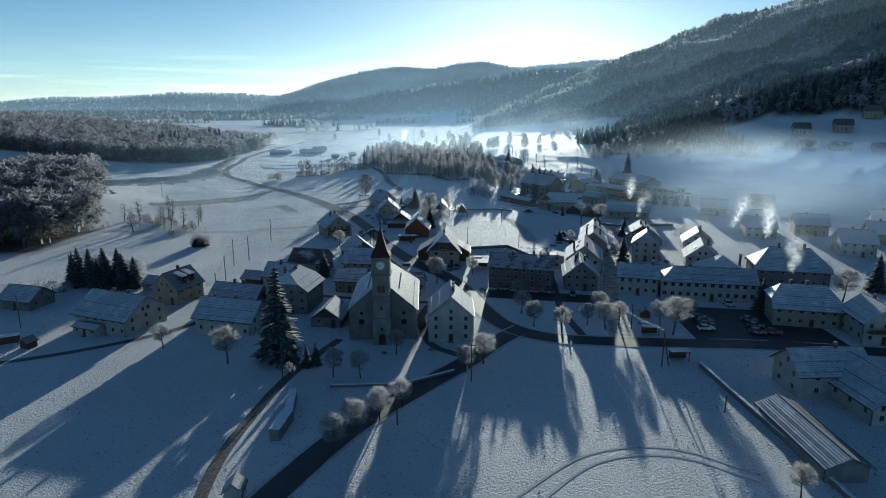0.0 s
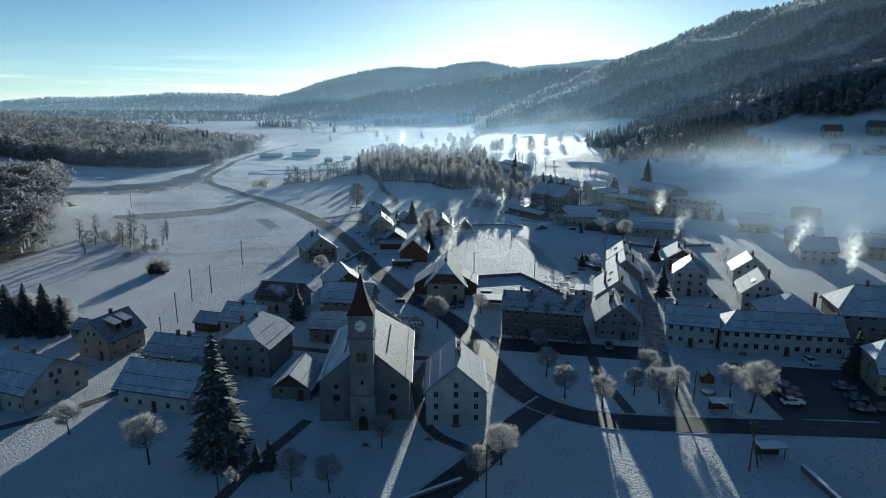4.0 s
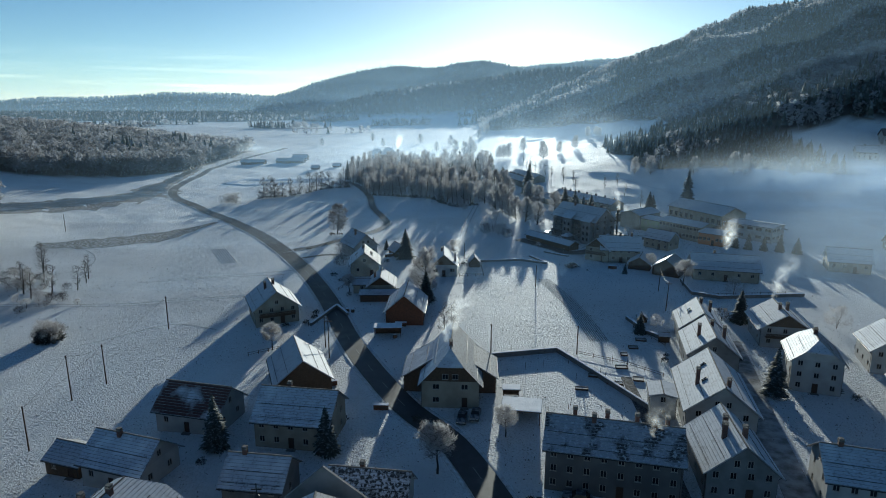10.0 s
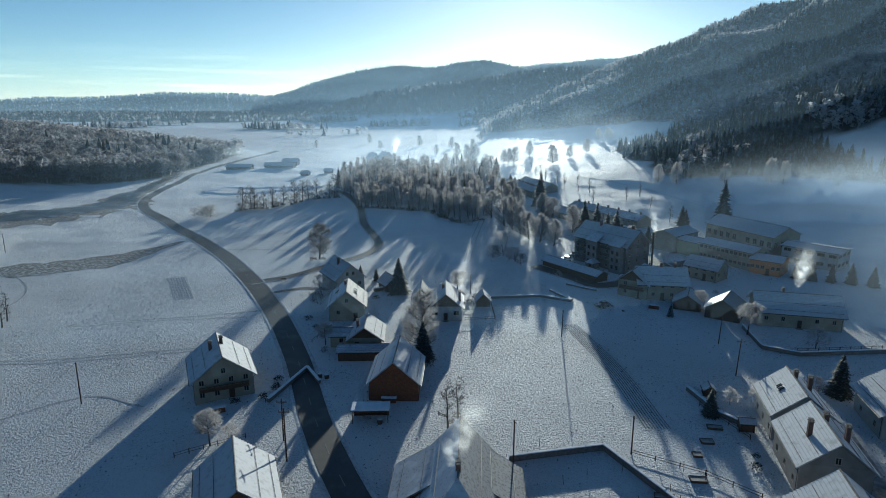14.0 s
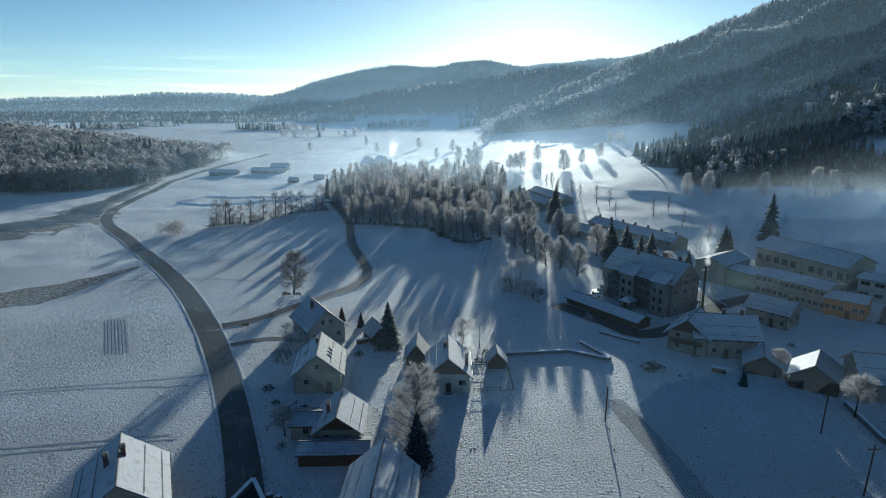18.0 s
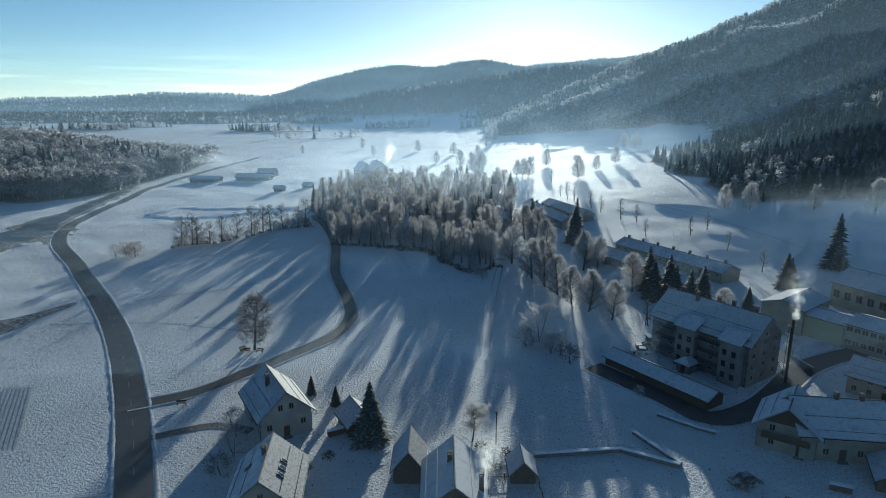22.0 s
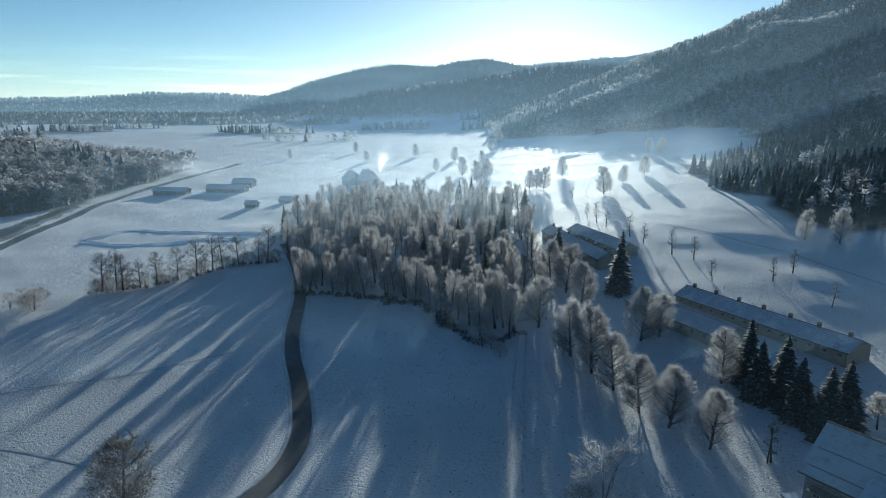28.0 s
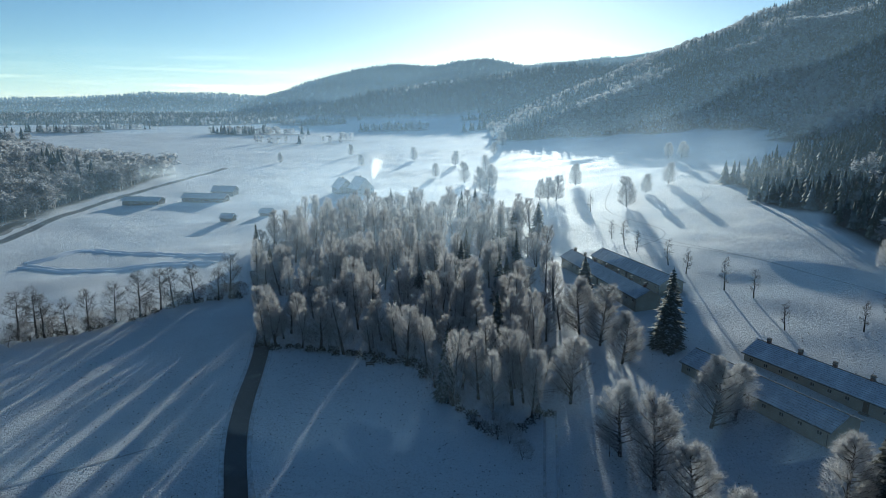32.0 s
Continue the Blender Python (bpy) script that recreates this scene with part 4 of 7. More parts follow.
house("outbuilding", "low outbuilding with a frosted roof", (-97, 196), -20, 8, 6, 2.8, 1.6, "x", WALL_GREY, TILE_FROST, 0.4, front=(2, 1), sides=(1, 1), attic=0, category="outbuilding")
house("gabled_house", "white house with a wide blue-grey frosted roof", (-65, 157), -15, 16.2, 10, 4.6, 3.7, "x", WALL_WHITE, TILE_FROST, 0.8, front=(5, 2), sides=(2, 2), attic=1, chimneys=((0.1, -0.1, 0.4), (0.1, 0.65, 0.4)))
house("gabled_house", "long house with frosted roof behind its neighbour", (-67, 173), -15, 14.5, 9, 4.6, 3.2, "x", WALL_GREY, TILE_FROST, 0.6, front=(4, 2), sides=(2, 2), attic=1, chimneys=((0, 0.2, 0.4), (0, -0.2, 0.4)))
house("annex", "low annex with a frosted roof", (-58, 167.5), -15, 6.5, 7, 2.6, 2.2, "y", WALL_GREY, TILE_FROST, 0.4, front=(1, 1), sides=(1, 1), attic=0, category="annex", guard=False)
house("villa", "grey-white square villa with a snowy hipped roof", (-49.9, 170.3), -10, 12.2, 12.5, 7.0, 4.4, "y", WALL_GREY, TILE_SNOW, 0.6, (3.0, 3.0), 0.45, front=(4, 3), sides=(3, 2), attic=0, chimneys=((0.05, 0.1, 0.6), (-0.35, -0.2, 0.4)))
house("barn", "small barn with a bright snowy gable roof", (-35, 158.7), -5, 8, 10, 2.6, 2.9, "y", WALL_GREY, TILE_SNOW, 0.5, front=(2, 1), sides=(1, 1), attic=0, gable_wood=WOOD, category="barn")
house("inn", "cream inn with half-hipped frosted roof", (88.2, 160), -13, 16, 11.5, 5.2, 5.0, "x", WALL_CREAM, TILE_FROST, 0.6, (3, 3), 0.4, front=(6, 2), sides=(3, 2), attic=0, chimneys=((0.0, -0.1, 0.5), (0.0, 0.4, 0.5)))
house("manor", "large grey manor house with a tall hipped roof", (96, 186.5), -12, 20.5, 13, 8.2, 5.4, "x", WALL_GREY, TILE_FROST, 0.6, (5, 5), 0.2, front=(7, 3), sides=(4, 3), attic=0, chimneys=((0.0, -0.4, 0.9), (0.0, 0.3, 0.9)))
house("farmhouse", "white farmhouse with frosted tile roof", (72.4, 118.6), 3, 15, 9.5, 5.4, 3.6, "x", WALL_WHITE, TILE_FROST, 0.8, front=(2, 2), sides=(2, 2), attic=1, chimneys=((0, -0.3, 0.4),))
house("farmhouse_wing", "wing of a farmhouse with wide frosted roof and dark eaves", (80.2, 107.5), 4, 11, 17, 4.2, 4.2, "y", WALL_WHITE, TILE_FROST, 0.9, front=(3, 2), sides=(4, 1), attic=1, chimneys=((0.3, -0.3, 0.4),), category="house")
house("long_shed", "long low shed with ribbed frosted roof", (61.2, 90), 1, 7, 21.5, 2.9, 1.6, "y", WALL_GREY, TILE_FROST, 0.6, front=(0, 0), sides=(0, 0), attic=0, door=False, category="shed")
house("gabled_house", "white house with bright snowy roof", (103.6, 146.8), -6, 10, 11.5, 6, 3.8, "y", WALL_WHITE, TILE_SNOW, 0.7, front=(3, 2), sides=(3, 2), attic=1, chimneys=((0.1, 0.3, 0.6),), balcony=1)
house("gabled_house", "grey house with a partly bare red-brown roof", (-53, 211), -14, 12.4, 9, 4.0, 3.5, "x", WALL_WHITE, TILE_PATCH, 0.6, front=(3, 1), sides=(2, 1), attic=1, chimneys=(), roof_right=None)
house("gabled_house", "cream house with long frosted roof", (-33.4, 205), -9, 13, 10, 5.2, 3.8, "x", WALL_CREAM, TILE_FROST, 0.6, front=(5, 2), sides=(2, 2), attic=1, chimneys=((0.1, 0.3, 0.5),))
house("gabled_house", "small grey house with frosted roof", (-33.4, 188.3), -8, 9, 7.5, 4.0, 3.0, "x", WALL_GREY, TILE_FROST, 0.5, front=(3, 2), sides=(1, 1), attic=0, chimneys=((0.0, 0.5, 0.5),))
house("gabled_house", "grey house with frosted roof and thawed chimney foot", (-57.7, 195), -18, 11.4, 8.5, 4.0, 3.3, "x", WALL_WHITE, TILE_FROST, 0.6, front=(3, 1), sides=(2, 1), attic=1, chimneys=((-0.1, 0.2, 0.6),))
house("outbuilding", "low outbuilding under frosted tiles", (-66, 199), -18, 7, 6, 2.6, 1.8, "x", WOOD, TILE_FROST, 0.4, front=(2, 1), sides=(1, 1), attic=0, category="outbuilding", guard=False)
house("gabled_house", "low house with dark tiles dotted with snow", (-17.9, 185.3), -8, 11.4, 8, 3.0, 3.5, "x", WALL_WHITE, TILE_DARK, 0.5, front=(4, 1), sides=(1, 1), attic=0, chimneys=((0.1, 0.2, 0.5),))
house("barn", "dark timber barn with a smooth snowy roof", (-34, 221.3), 20, 11, 14, 3.4, 4.4, "y", WOOD, TILE_SNOW, 0.5, front=(0, 0), sides=(0, 0), attic=0, door=False, gable_wood=WOOD, category="barn")
house("gabled_house", "cream house with frosted roof and wooden balcony", (-49.4, 261.3), 24, 11, 13, 5.0, 4.2, "y", WALL_CREAM, TILE_SNOW, 0.8, front=(4, 2), sides=(3, 2), attic=1, chimneys=((0.1, 0.2, 0.8), (-0.3, 0.1, 0.3)), balcony=1)
house("barn", "red-brown timber barn with frosted roof", (-15.9, 262.8), -2, 9.6, 13, 4.0, 4.2, "y", WOOD_RED, TILE_SNOW, 0.6, front=(0, 0), sides=(0, 0), attic=0, door=False, gable_wood=WOOD_RED, category="barn")
house("gabled_house", "cream gabled house with solar panes in its roof", (-31.2, 306.3), 6, 9, 11.5, 4.4, 3.8, "y", WALL_CREAM, TILE_FROST, 0.7, front=(2, 1), sides=(3, 2), attic=1, chimneys=((-0.1, 0.2, 0.6),), skylights=((1, -0.4, 0.5), (1, -0.1, 0.5), (1, 0.2, 0.5), (-1, 0.1, 0.4)))
house("gabled_house", "white gabled house with steep frosted roof", (-33, 329), 30, 8.8, 12.5, 4.6, 4.0, "y", WALL_WHITE, TILE_FROST, 0.7, front=(3, 1), sides=(3, 2), attic=2, chimneys=((-0.3, 0.0, 0.5),))
house("cottage", "small cottage with pale snowy roof", (-23.3, 286.5), 2, 7.4, 9.5, 3.3, 2.7, "y", WALL_CREAM, TILE_SNOW, 0.7, front=(2, 1), sides=(2, 1), attic=0, chimneys=((-0.5, -0.2, 0.2),), gable_wood=WOOD)
house("annex", "low annex with a frosted lean-to roof", (-25, 281.2), 2, 11, 4.6, 2.3, 0.8, "x", WOOD, TILE_FROST, 0.4, front=(0, 0), sides=(0, 0), attic=0, door=False, guard=False, category="annex")
house("annex", "side annex with a frosted roof", (-28, 289), 2, 5, 6, 2.9, 0.9, "x", WALL_CREAM, TILE_FROST, 0.4, front=(1, 1), sides=(1, 1), attic=0, door=False, guard=False, category="annex")
house("gabled_house", "white house with dark gable boards and smoking chimney", (-5, 306.6), 0, 8.4, 12, 3.9, 3.6, "y", WALL_WHITE, TILE_SNOW, 0.6, front=(3, 1), sides=(3, 1), attic=0, chimneys=((-0.15, 0.1, 0.5), (0.9, -0.4, -0.6)), gable_wood=WOOD, size=(1.5, 1.2))
house("garden_hut", "small garden hut with snowy roof", (8, 317.8), 0, 3.6, 4.5, 2.0, 1.9, "y", WOOD, TILE_SNOW, 0.4, front=(0, 0), sides=(0, 0), attic=0, door=False, guard=False, category="hut")
house("garden_hut", "tall narrow timber hut with frosted roof", (-9.8, 317.8), 0, 4.4, 7, 2.8, 2.9, "y", WOOD, TILE_FROST, 0.5, front=(0, 0), sides=(0, 0), attic=0, door=False, guard=False, category="hut")
house("garden_hut", "open-fronted timber hut with frosted roof", (-18.5, 331), 28, 5, 6, 2.3, 2.2, "y", WOOD, TILE_FROST, 0.5, front=(0, 0), sides=(0, 0), attic=0, door=False, guard=False, category="hut")
house("big_farmhouse", "large cream farmhouse with half-hipped thawed roof and wooden gable", (-5.2, 218.8), -3, 11, 17, 5.4, 6.0, "y", WALL_CREAM, TILE_FROST, 0.7, (2.5, 0), 0.6, front=(2, 2), sides=(4, 2), attic=2, chimneys=((0, -0.55, 0.6),), gable_wood=WOOD, size=(1.3, 1.1))
house("barn_wing", "barn wing with long frosted roof", (-9, 225.5), -3, 18.6, 10, 3.6, 5.8, "y", WOOD, TILE_FROST, 0.4, front=(0, 0), sides=(0, 0), attic=0, door=False, category="barn")
house("farmhouse", "broad cream farmhouse with twin snowy gables", (79.7, 303.5), -15, 19.5, 12, 4.2, 3.4, "x", WALL_CREAM, TILE_SNOW, 0.8, front=(5, 1), sides=(3, 1), attic=1, chimneys=((0.2, 0.3, 0.5),))
house("gabled_house", "yellow house with snowy roof", (129, 313), -20, 12.5, 9, 4.0, 3.5, "x", WALL_CREAM, TILE_SNOW, 0.6, front=(4, 1), sides=(2, 1), attic=1)
house("cottage", "low cottage with brown roof", (167, 339), -20, 11, 7.5, 3.0, 2.6, "x", WALL_CREAM, TILE_BARE, 0.6, front=(3, 1), sides=(2, 1), attic=0)
house("gabled_house", "white house with frosted roof", (135.6, 284), -16, 12, 9, 4.6, 3.0, "x", WALL_WHITE, TILE_FROST, 0.6, front=(4, 2), sides=(2, 2), attic=0)
block = house("apartment_block", "grey four-storey apartment block with stepped frosted roof", (45.4, 368.6), -56, 23, 11.5, 9.3, 4.6, "x", WALL_GREY, TILE_SNOW, 0.7, front=(7, 4), sides=(3, 4), attic=1, chimneys=((0.1, -0.75, 0.7), (0.15, -0.3, 0.6), (0.15, 0.0, 0.6), (-0.15, 0.35, 1.0)))
for y0, y1 in ((-10.6, -6.2), (-0.4, 4.2)):
    bay = part("stair_bay", box(-7.6, y0, -1.0, -5.76, y1, 8.9), WALL_GREY, block, "grey projecting stair bay")
    part("bay_roof", ([(-8.0, y0 - 0.3, 8.95), (-8.0, y1 + 0.3, 8.95), (-4.6, y1 + 0.3, 10.9), (-4.6, y0 - 0.3, 10.9), (-8.0, y0 - 0.3, 9.15), (-8.0, y1 + 0.3, 9.15), (-4.6, y1 + 0.3, 11.1), (-4.6, y0 - 0.3, 11.1)],
                      [(0, 1, 2, 3), (4, 7, 6, 5), (0, 4, 5, 1), (1, 5, 6, 2), (2, 6, 7, 3), (3, 7, 4, 0)]), TILE_SNOW, bay)
    for z in (1.2, 3.6, 6.0):
        for yc in (y0 + 1.2, y1 - 1.2):
            part("window", box(-7.66, yc - 0.45, z, -7.603, yc + 0.45, z + 1.2), GLASS, bay)
for y0, y1 in ((-5.9, -0.7), (4.5, 10.6)):
    for z in (2.3, 4.7, 7.1):
        slab = part("balcony", box(-7.2, y0, z - 0.14, -5.76, y1, z), STONE, block, "concrete balcony with dark railing")
        part("railing", join(box(-7.2, y0, z + 0.9, -7.12, y1, z + 0.97), *[box(-7.18, y, z + 0.003, -7.14, y + 0.04, z + 0.9) for y in np.arange(y0 + 0.1, y1, 0.3)]), METAL, slab)
house("entrance_porch", "small hipped porch before the apartment block", (47.5, 358.2), -56, 3, 3, 2.3, 1.0, "y", WALL_GREY, TILE_SNOW, 0.4, (1.4, 1.4), 0.0, front=(1, 1), sides=(0, 0), attic=0, guard=False, category="porch")
house("garage_row", "long low row of garages with snowy roof", (33.1, 361.2), -57, 25, 5, 2.2, 1.2, "x", WOOD, TILE_SNOW, 0.5, front=(0, 0), sides=(0, 0), attic=0, door=False, guard=False, category="garage")
house("alpine_house", "cream alpine house with wooden balconies and frosted roof", (55.4, 324.5), -8, 13, 9.5, 5.2, 3.6, "x", WALL_CREAM, TILE_SNOW, 0.9, front=(5, 2), sides=(3, 2), attic=1, chimneys=((0.0, -0.6, 0.5), (0.0, 0.0, 0.5)))
house("alpine_wing", "gabled wing of an alpine house with dark upper boards", (50.3, 328.5), -35, 8.5, 9, 5.0, 3.4, "y", WALL_CREAM, TILE_SNOW, 1.0, front=(2, 2), sides=(2, 2), attic=0, gable_wood=WOOD, balcony=1)
house("gabled_house", "small cream house with snowy roof", (77.4, 348), -50, 10.5, 7.5, 4.2, 2.6, "x", WALL_CREAM, TILE_SNOW, 0.6, front=(4, 2), sides=(2, 1), attic=0, chimneys=((0, -0.7, 0.5),))
house("barn", "small dark timber barn with snowy roof", (62.4, 316), -25, 7, 6.5, 2.4, 2.2, "y", WOOD, TILE_SNOW, 0.6, front=(0, 0), sides=(0, 0), attic=0, door=False, guard=False, category="barn")
house("barn", "dark barn with frosted roof beside the fence", (68.5, 309.5), -35, 8.5, 9, 3.0, 2.8, "y", WOOD, TILE_FROST, 0.6, front=(0, 0), sides=(0, 0), attic=0, door=False, guard=False, category="barn")
house("school_gym", "pale school hall with shallow snowy roof", (78.3, 385), -52, 10, 15, 6.4, 1.6, "y", WALL_CREAM, TILE_SNOW, 0.3, front=(0, 0), sides=(0, 0), attic=0, door=False, guard=False, category="school")
house("school_wing", "school wing in lime green and orange plaster", (84.8, 379), -57, 10.5, 9, 5.4, 1.0, "x", WALL_GREEN, TILE_SNOW, 0.3, front=(0, 0), sides=(0, 0), attic=0, door=False, guard=False, category="school")
house("school_wing", "long two-storey school wing with window bands", (90.7, 370.4), -58, 20, 10, 6.2, 1.3, "x", WALL_CREAM, TILE_SNOW, 0.4, front=(12, 2), sides=(3, 2), attic=0, guard=False, category="school", size=(1.3, 1.2))
house("school_wing", "lower school wing with orange end wall", (100.5, 352.5), -42, 9.5, 9, 4.8, 1.2, "x", WALL_ORANGE, TILE_SNOW, 0.4, front=(6, 1), sides=(2, 1), attic=0, guard=False, category="school", size=(1.2, 1.2))
house("school_hall", "large school hall with snowy roof and tall windows", (105, 400), -66, 31, 14, 7.0, 3.0, "x", WALL_CREAM, TILE_SNOW, 0.5, front=(10, 1), sides=(4, 1), attic=0, guard=False, category="school", size=(1.8, 2.2))
house("office_building", "white two-storey building with flat snowy roof", (118, 366), -50, 18, 11, 6.2, 0.7, "x", WALL_WHITE, TILE_SNOW, 0.5, front=(5, 2), sides=(3, 2), attic=0, guard=False, category="building", size=(2.4, 1.2))
for label, at, ang, w, d in (("long low cattle barn with frosted roof sections", (46.2, 454.5), -64, 31, 8), ("long low cattle barn with a row of roof vents", (61, 459), -62, 46, 8.5), ("long low cattle barn beyond the trees", (35.5, 531), -76, 45, 7), ("far cattle barn with frosted roof", (44.5, 528), -72, 34, 7.5)):
    house("cattle_barn", label, at, ang, w, d, 2.7, 1.9, "x", WALL_CREAM, TILE_FROST, 0.4, front=(int(w / 3.2), 1), sides=(0, 0), attic=0, guard=False, category="barn", group="cattle barns", size=(0.9, 0.8),
          chimneys=tuple((0.02, k, 0.1) for k in np.linspace(-0.9, 0.9, 7)) if w > 40 else ())
# hamlets far off
for k, (label, x, y, ang, w, d, h, r, wallm, roofm) in enumerate((
        ("white house far down the valley", -54, 712, 30, 11, 15, 4, 6, WALL_WHITE, TILE_SNOW), ("farmhouse beside the wood's far end", -66, 720, 30, 10, 13, 4, 5, WALL_GREY, TILE_FROST),
        ("low farm shed with snowy roof", -190, 700, -5, 22, 8, 2.6, 1.6, WOOD, TILE_SNOW), ("low farm shed with snowy roof", -160, 712, -5, 26, 9, 3, 2, WOOD, TILE_SNOW), ("farmhouse on the plain", -150, 735, -5, 14, 9, 3.5, 2.6, WALL_GREY, TILE_SNOW),
        ("field hut with snowy roof", -112, 640, -10, 6, 5, 2.2, 1.6, WOOD, TILE_SNOW), ("field hut with snowy roof", -96, 652, -10, 6, 5, 2.2, 1.6, WOOD, TILE_SNOW),
        ("house on the hillside with brown roof", 262, 512, -20, 12, 9, 4.5, 3.6, WALL_WHITE, TILE_SNOW), ("house on the hillside with brown roof", 280, 500, -15, 11, 9, 4, 3.4, WALL_CREAM, TILE_BARE), ("low barn on the hillside", 303, 500, -20, 15, 8, 3, 3, WOOD, TILE_PATCH), ("low barn on the hillside", 330, 490, -25, 14, 8, 3, 3, WOOD, TILE_BARE), ("house on the hillside with snowy roof", 352, 492, -30, 12, 10, 5, 4, WALL_WHITE, TILE_SNOW),
        ("brown-roofed house on the hillside", 318, 522, -20, 13, 10, 5, 4, WALL_CREAM, TILE_BARE), ("brown-roofed house on the hillside", 345, 530, -25, 13, 10, 5, 4, WALL_CREAM, TILE_BARE), ("brown-roofed house on the hillside", 290, 530, -15, 12, 10, 5, 4, WALL_WHITE, TILE_BARE), ("farmhouse on the hillside", 365, 512, -20, 16, 11, 5, 5, WALL_CREAM, TILE_BARE),
        ("white house in the mist", 128, 262, -14, 12, 10, 5, 3.6, WALL_WHITE, TILE_SNOW), ("white house in the mist", 152, 268, -18, 13, 10, 5, 3.6, WALL_CREAM, TILE_SNOW), ("white house in the mist", 150, 232, -15, 12, 11, 5.5, 4, WALL_WHITE, TILE_SNOW), ("house with snowy roof in the mist", 172, 250, -20, 12, 10, 5, 4, WALL_GREY, TILE_SNOW),
        ("house with snowy roof in the mist", 190, 275, -20, 12, 10, 5, 4, WALL_WHITE, TILE_SNOW), ("long building in the mist", 176, 215, -12, 20, 11, 5.5, 4, WALL_WHITE, TILE_SNOW), ("house at the village's edge", -150, 178, -20, 12, 9, 4, 3.2, WALL_CREAM, TILE_FROST), ("low house at the village's edge", -131, 178, -14, 11, 9, 3.2, 3.0, WALL_GREY, TILE_FROST))):
    house("far_house", label, (x, y), ang, w, d, h, r, "x" if w > d else "y", wallm, roofm, 0.6, front=(max(2, int(w / 3)), 2 if h > 3.5 else 1), sides=(2, 1), attic=1 if k % 2 else 0, guard=False, chimneys=((0.1, 0.2, 0.5),) if h > 3.5 else ())


# ---- trees ----
def spikes(base, way, length, width):
    """Many thin pointed blades of rime, as arrays: where each starts, which way it runs, how long and how thick."""
    n = len(base)
    way = way / np.linalg.norm(way, axis=1)[:, None]
    side = np.cross(way, np.random.RandomState(n).normal(size=(n, 3)))
    side /= np.linalg.norm(side, axis=1)[:, None] + 1e-9
    w = np.asarray(width).reshape(-1, 1) if np.ndim(width) else width
    v = np.stack([base + side * w, base - side * w, base + way * length[:, None]], 1).reshape(-1, 3)
    f = np.arange(n)[:, None] * 3 + np.array([0, 1, 2])
    return v.tolist(), f.tolist()


def mesh_of(name, geo, mat):
    me = bpy.data.meshes.new(name)
    me.from_pydata(geo[0], [], geo[1])
    me.materials.append(mat)
    return me


def bare_tree(seed, height, radius, twigs, clear=0.25, limbs=16, shape=1.0, stems=1, thick=1.0, steep=0.0):
    """Trunk, limbs and twigs of a leafless tree, as three shapes."""
    r = np.random.RandomState(seed)
    trunk_parts, limb_parts, bases, ways, lens = [], [], [], [], []
    for st in range(stems):
        lean = r.uniform(-0.12, 0.12, 2) * (1 if stems == 1 else 2.2)
        top = height * (r.uniform(0.85, 1.0))
        pts = [np.array([lean[0] * z + r.uniform(-0.1, 0.1) * (z > 0), lean[1] * z + r.uniform(-0.1, 0.1) * (z > 0), z]) for z in np.linspace(-0.3, top, 6)]
        r0 = height * 0.02 / math.sqrt(stems)
        trunk_parts.append(tube(pts, [r0 * (1.25 - 1.15 * k / 5) for k in range(6)], 6))
        for k in range(limbs // stems):
            f = clear + (0.95 - clear) * (k + r.uniform(0, 1)) / (limbs // stems)
            z = f * top
            u = (f - clear) / (1 - clear)
            reach = radius * (math.sin(math.pi * min(1, 0.18 + 0.82 * u) ** shape) * 0.9 + 0.25)
            a = r.uniform(0, 6.28)
            start = np.array([lean[0] * z, lean[1] * z, z])
            rise = reach * (r.uniform(0.25, 0.75) + steep)
            mid = start + np.array([math.cos(a) * reach * 0.5, math.sin(a) * reach * 0.5, rise * 0.4])
            end = start + np.array([math.cos(a) * reach, math.sin(a) * reach, rise])
            limb_parts.append(tube([start, mid, end], [r0 * 0.42 * (1.1 - u * 0.6), r0 * 0.25, r0 * 0.1], 4, False))
            n = max(6, twigs // limbs)
            t = r.uniform(0.15, 1.0, n) ** 0.7
            p = np.where(t[:, None] < 0.5, start + (mid - start) * t[:, None] * 2, mid + (end - mid) * (t[:, None] * 2 - 1))
            out = np.array([math.cos(a), math.sin(a), 0.7])
            w = out * 0.5 + r.normal(size=(n, 3)) * (0.75 - 0.2 * (steep > 0)) + np.array([0, 0, 0.35 + 0.5 * steep])
            ln = radius * r.uniform(0.18, 0.5, n)
            bases.append(p), ways.append(w), lens.append(ln)
            # finer growth from the twigs' ends
            p2 = p + w / np.linalg.norm(w, axis=1)[:, None] * (ln * 0.55)[:, None]
            bases.append(p2), ways.append(w + r.normal(size=(n, 3)) * 0.9), lens.append(ln * 0.7)
            bases.append(p2), ways.append(w + r.normal(size=(n, 3)) * 0.9), lens.append(ln * 0.7)
    n = int(twigs * 1.6)
    u = r.uniform(0, 1, n)
    a = r.uniform(0, 6.28, n)
    reach = radius * (np.sin(math.pi * np.minimum(1, 0.2 + 0.8 * u) ** shape) * 0.95 + 0.2)
    q = reach * np.sqrt(r.uniform(0.08, 1, n))
    z = height * (clear + (0.98 - clear) * u) + 0.25 * q
    bases.append(np.stack([np.cos(a) * q, np.sin(a) * q, z], -1) * np.array([1, 1, 0.97]))
    ways.append(np.stack([np.cos(a), np.sin(a), np.full(n, 0.9)], -1) + r.normal(size=(n, 3)) * 0.6)
    lens.append(radius * r.uniform(0.15, 0.4, n))
    crown = spikes(np.concatenate(bases), np.concatenate(ways), np.concatenate(lens), (height * 0.0019 + 0.009) * thick)
    return join(*trunk_parts), join(*limb_parts), crown


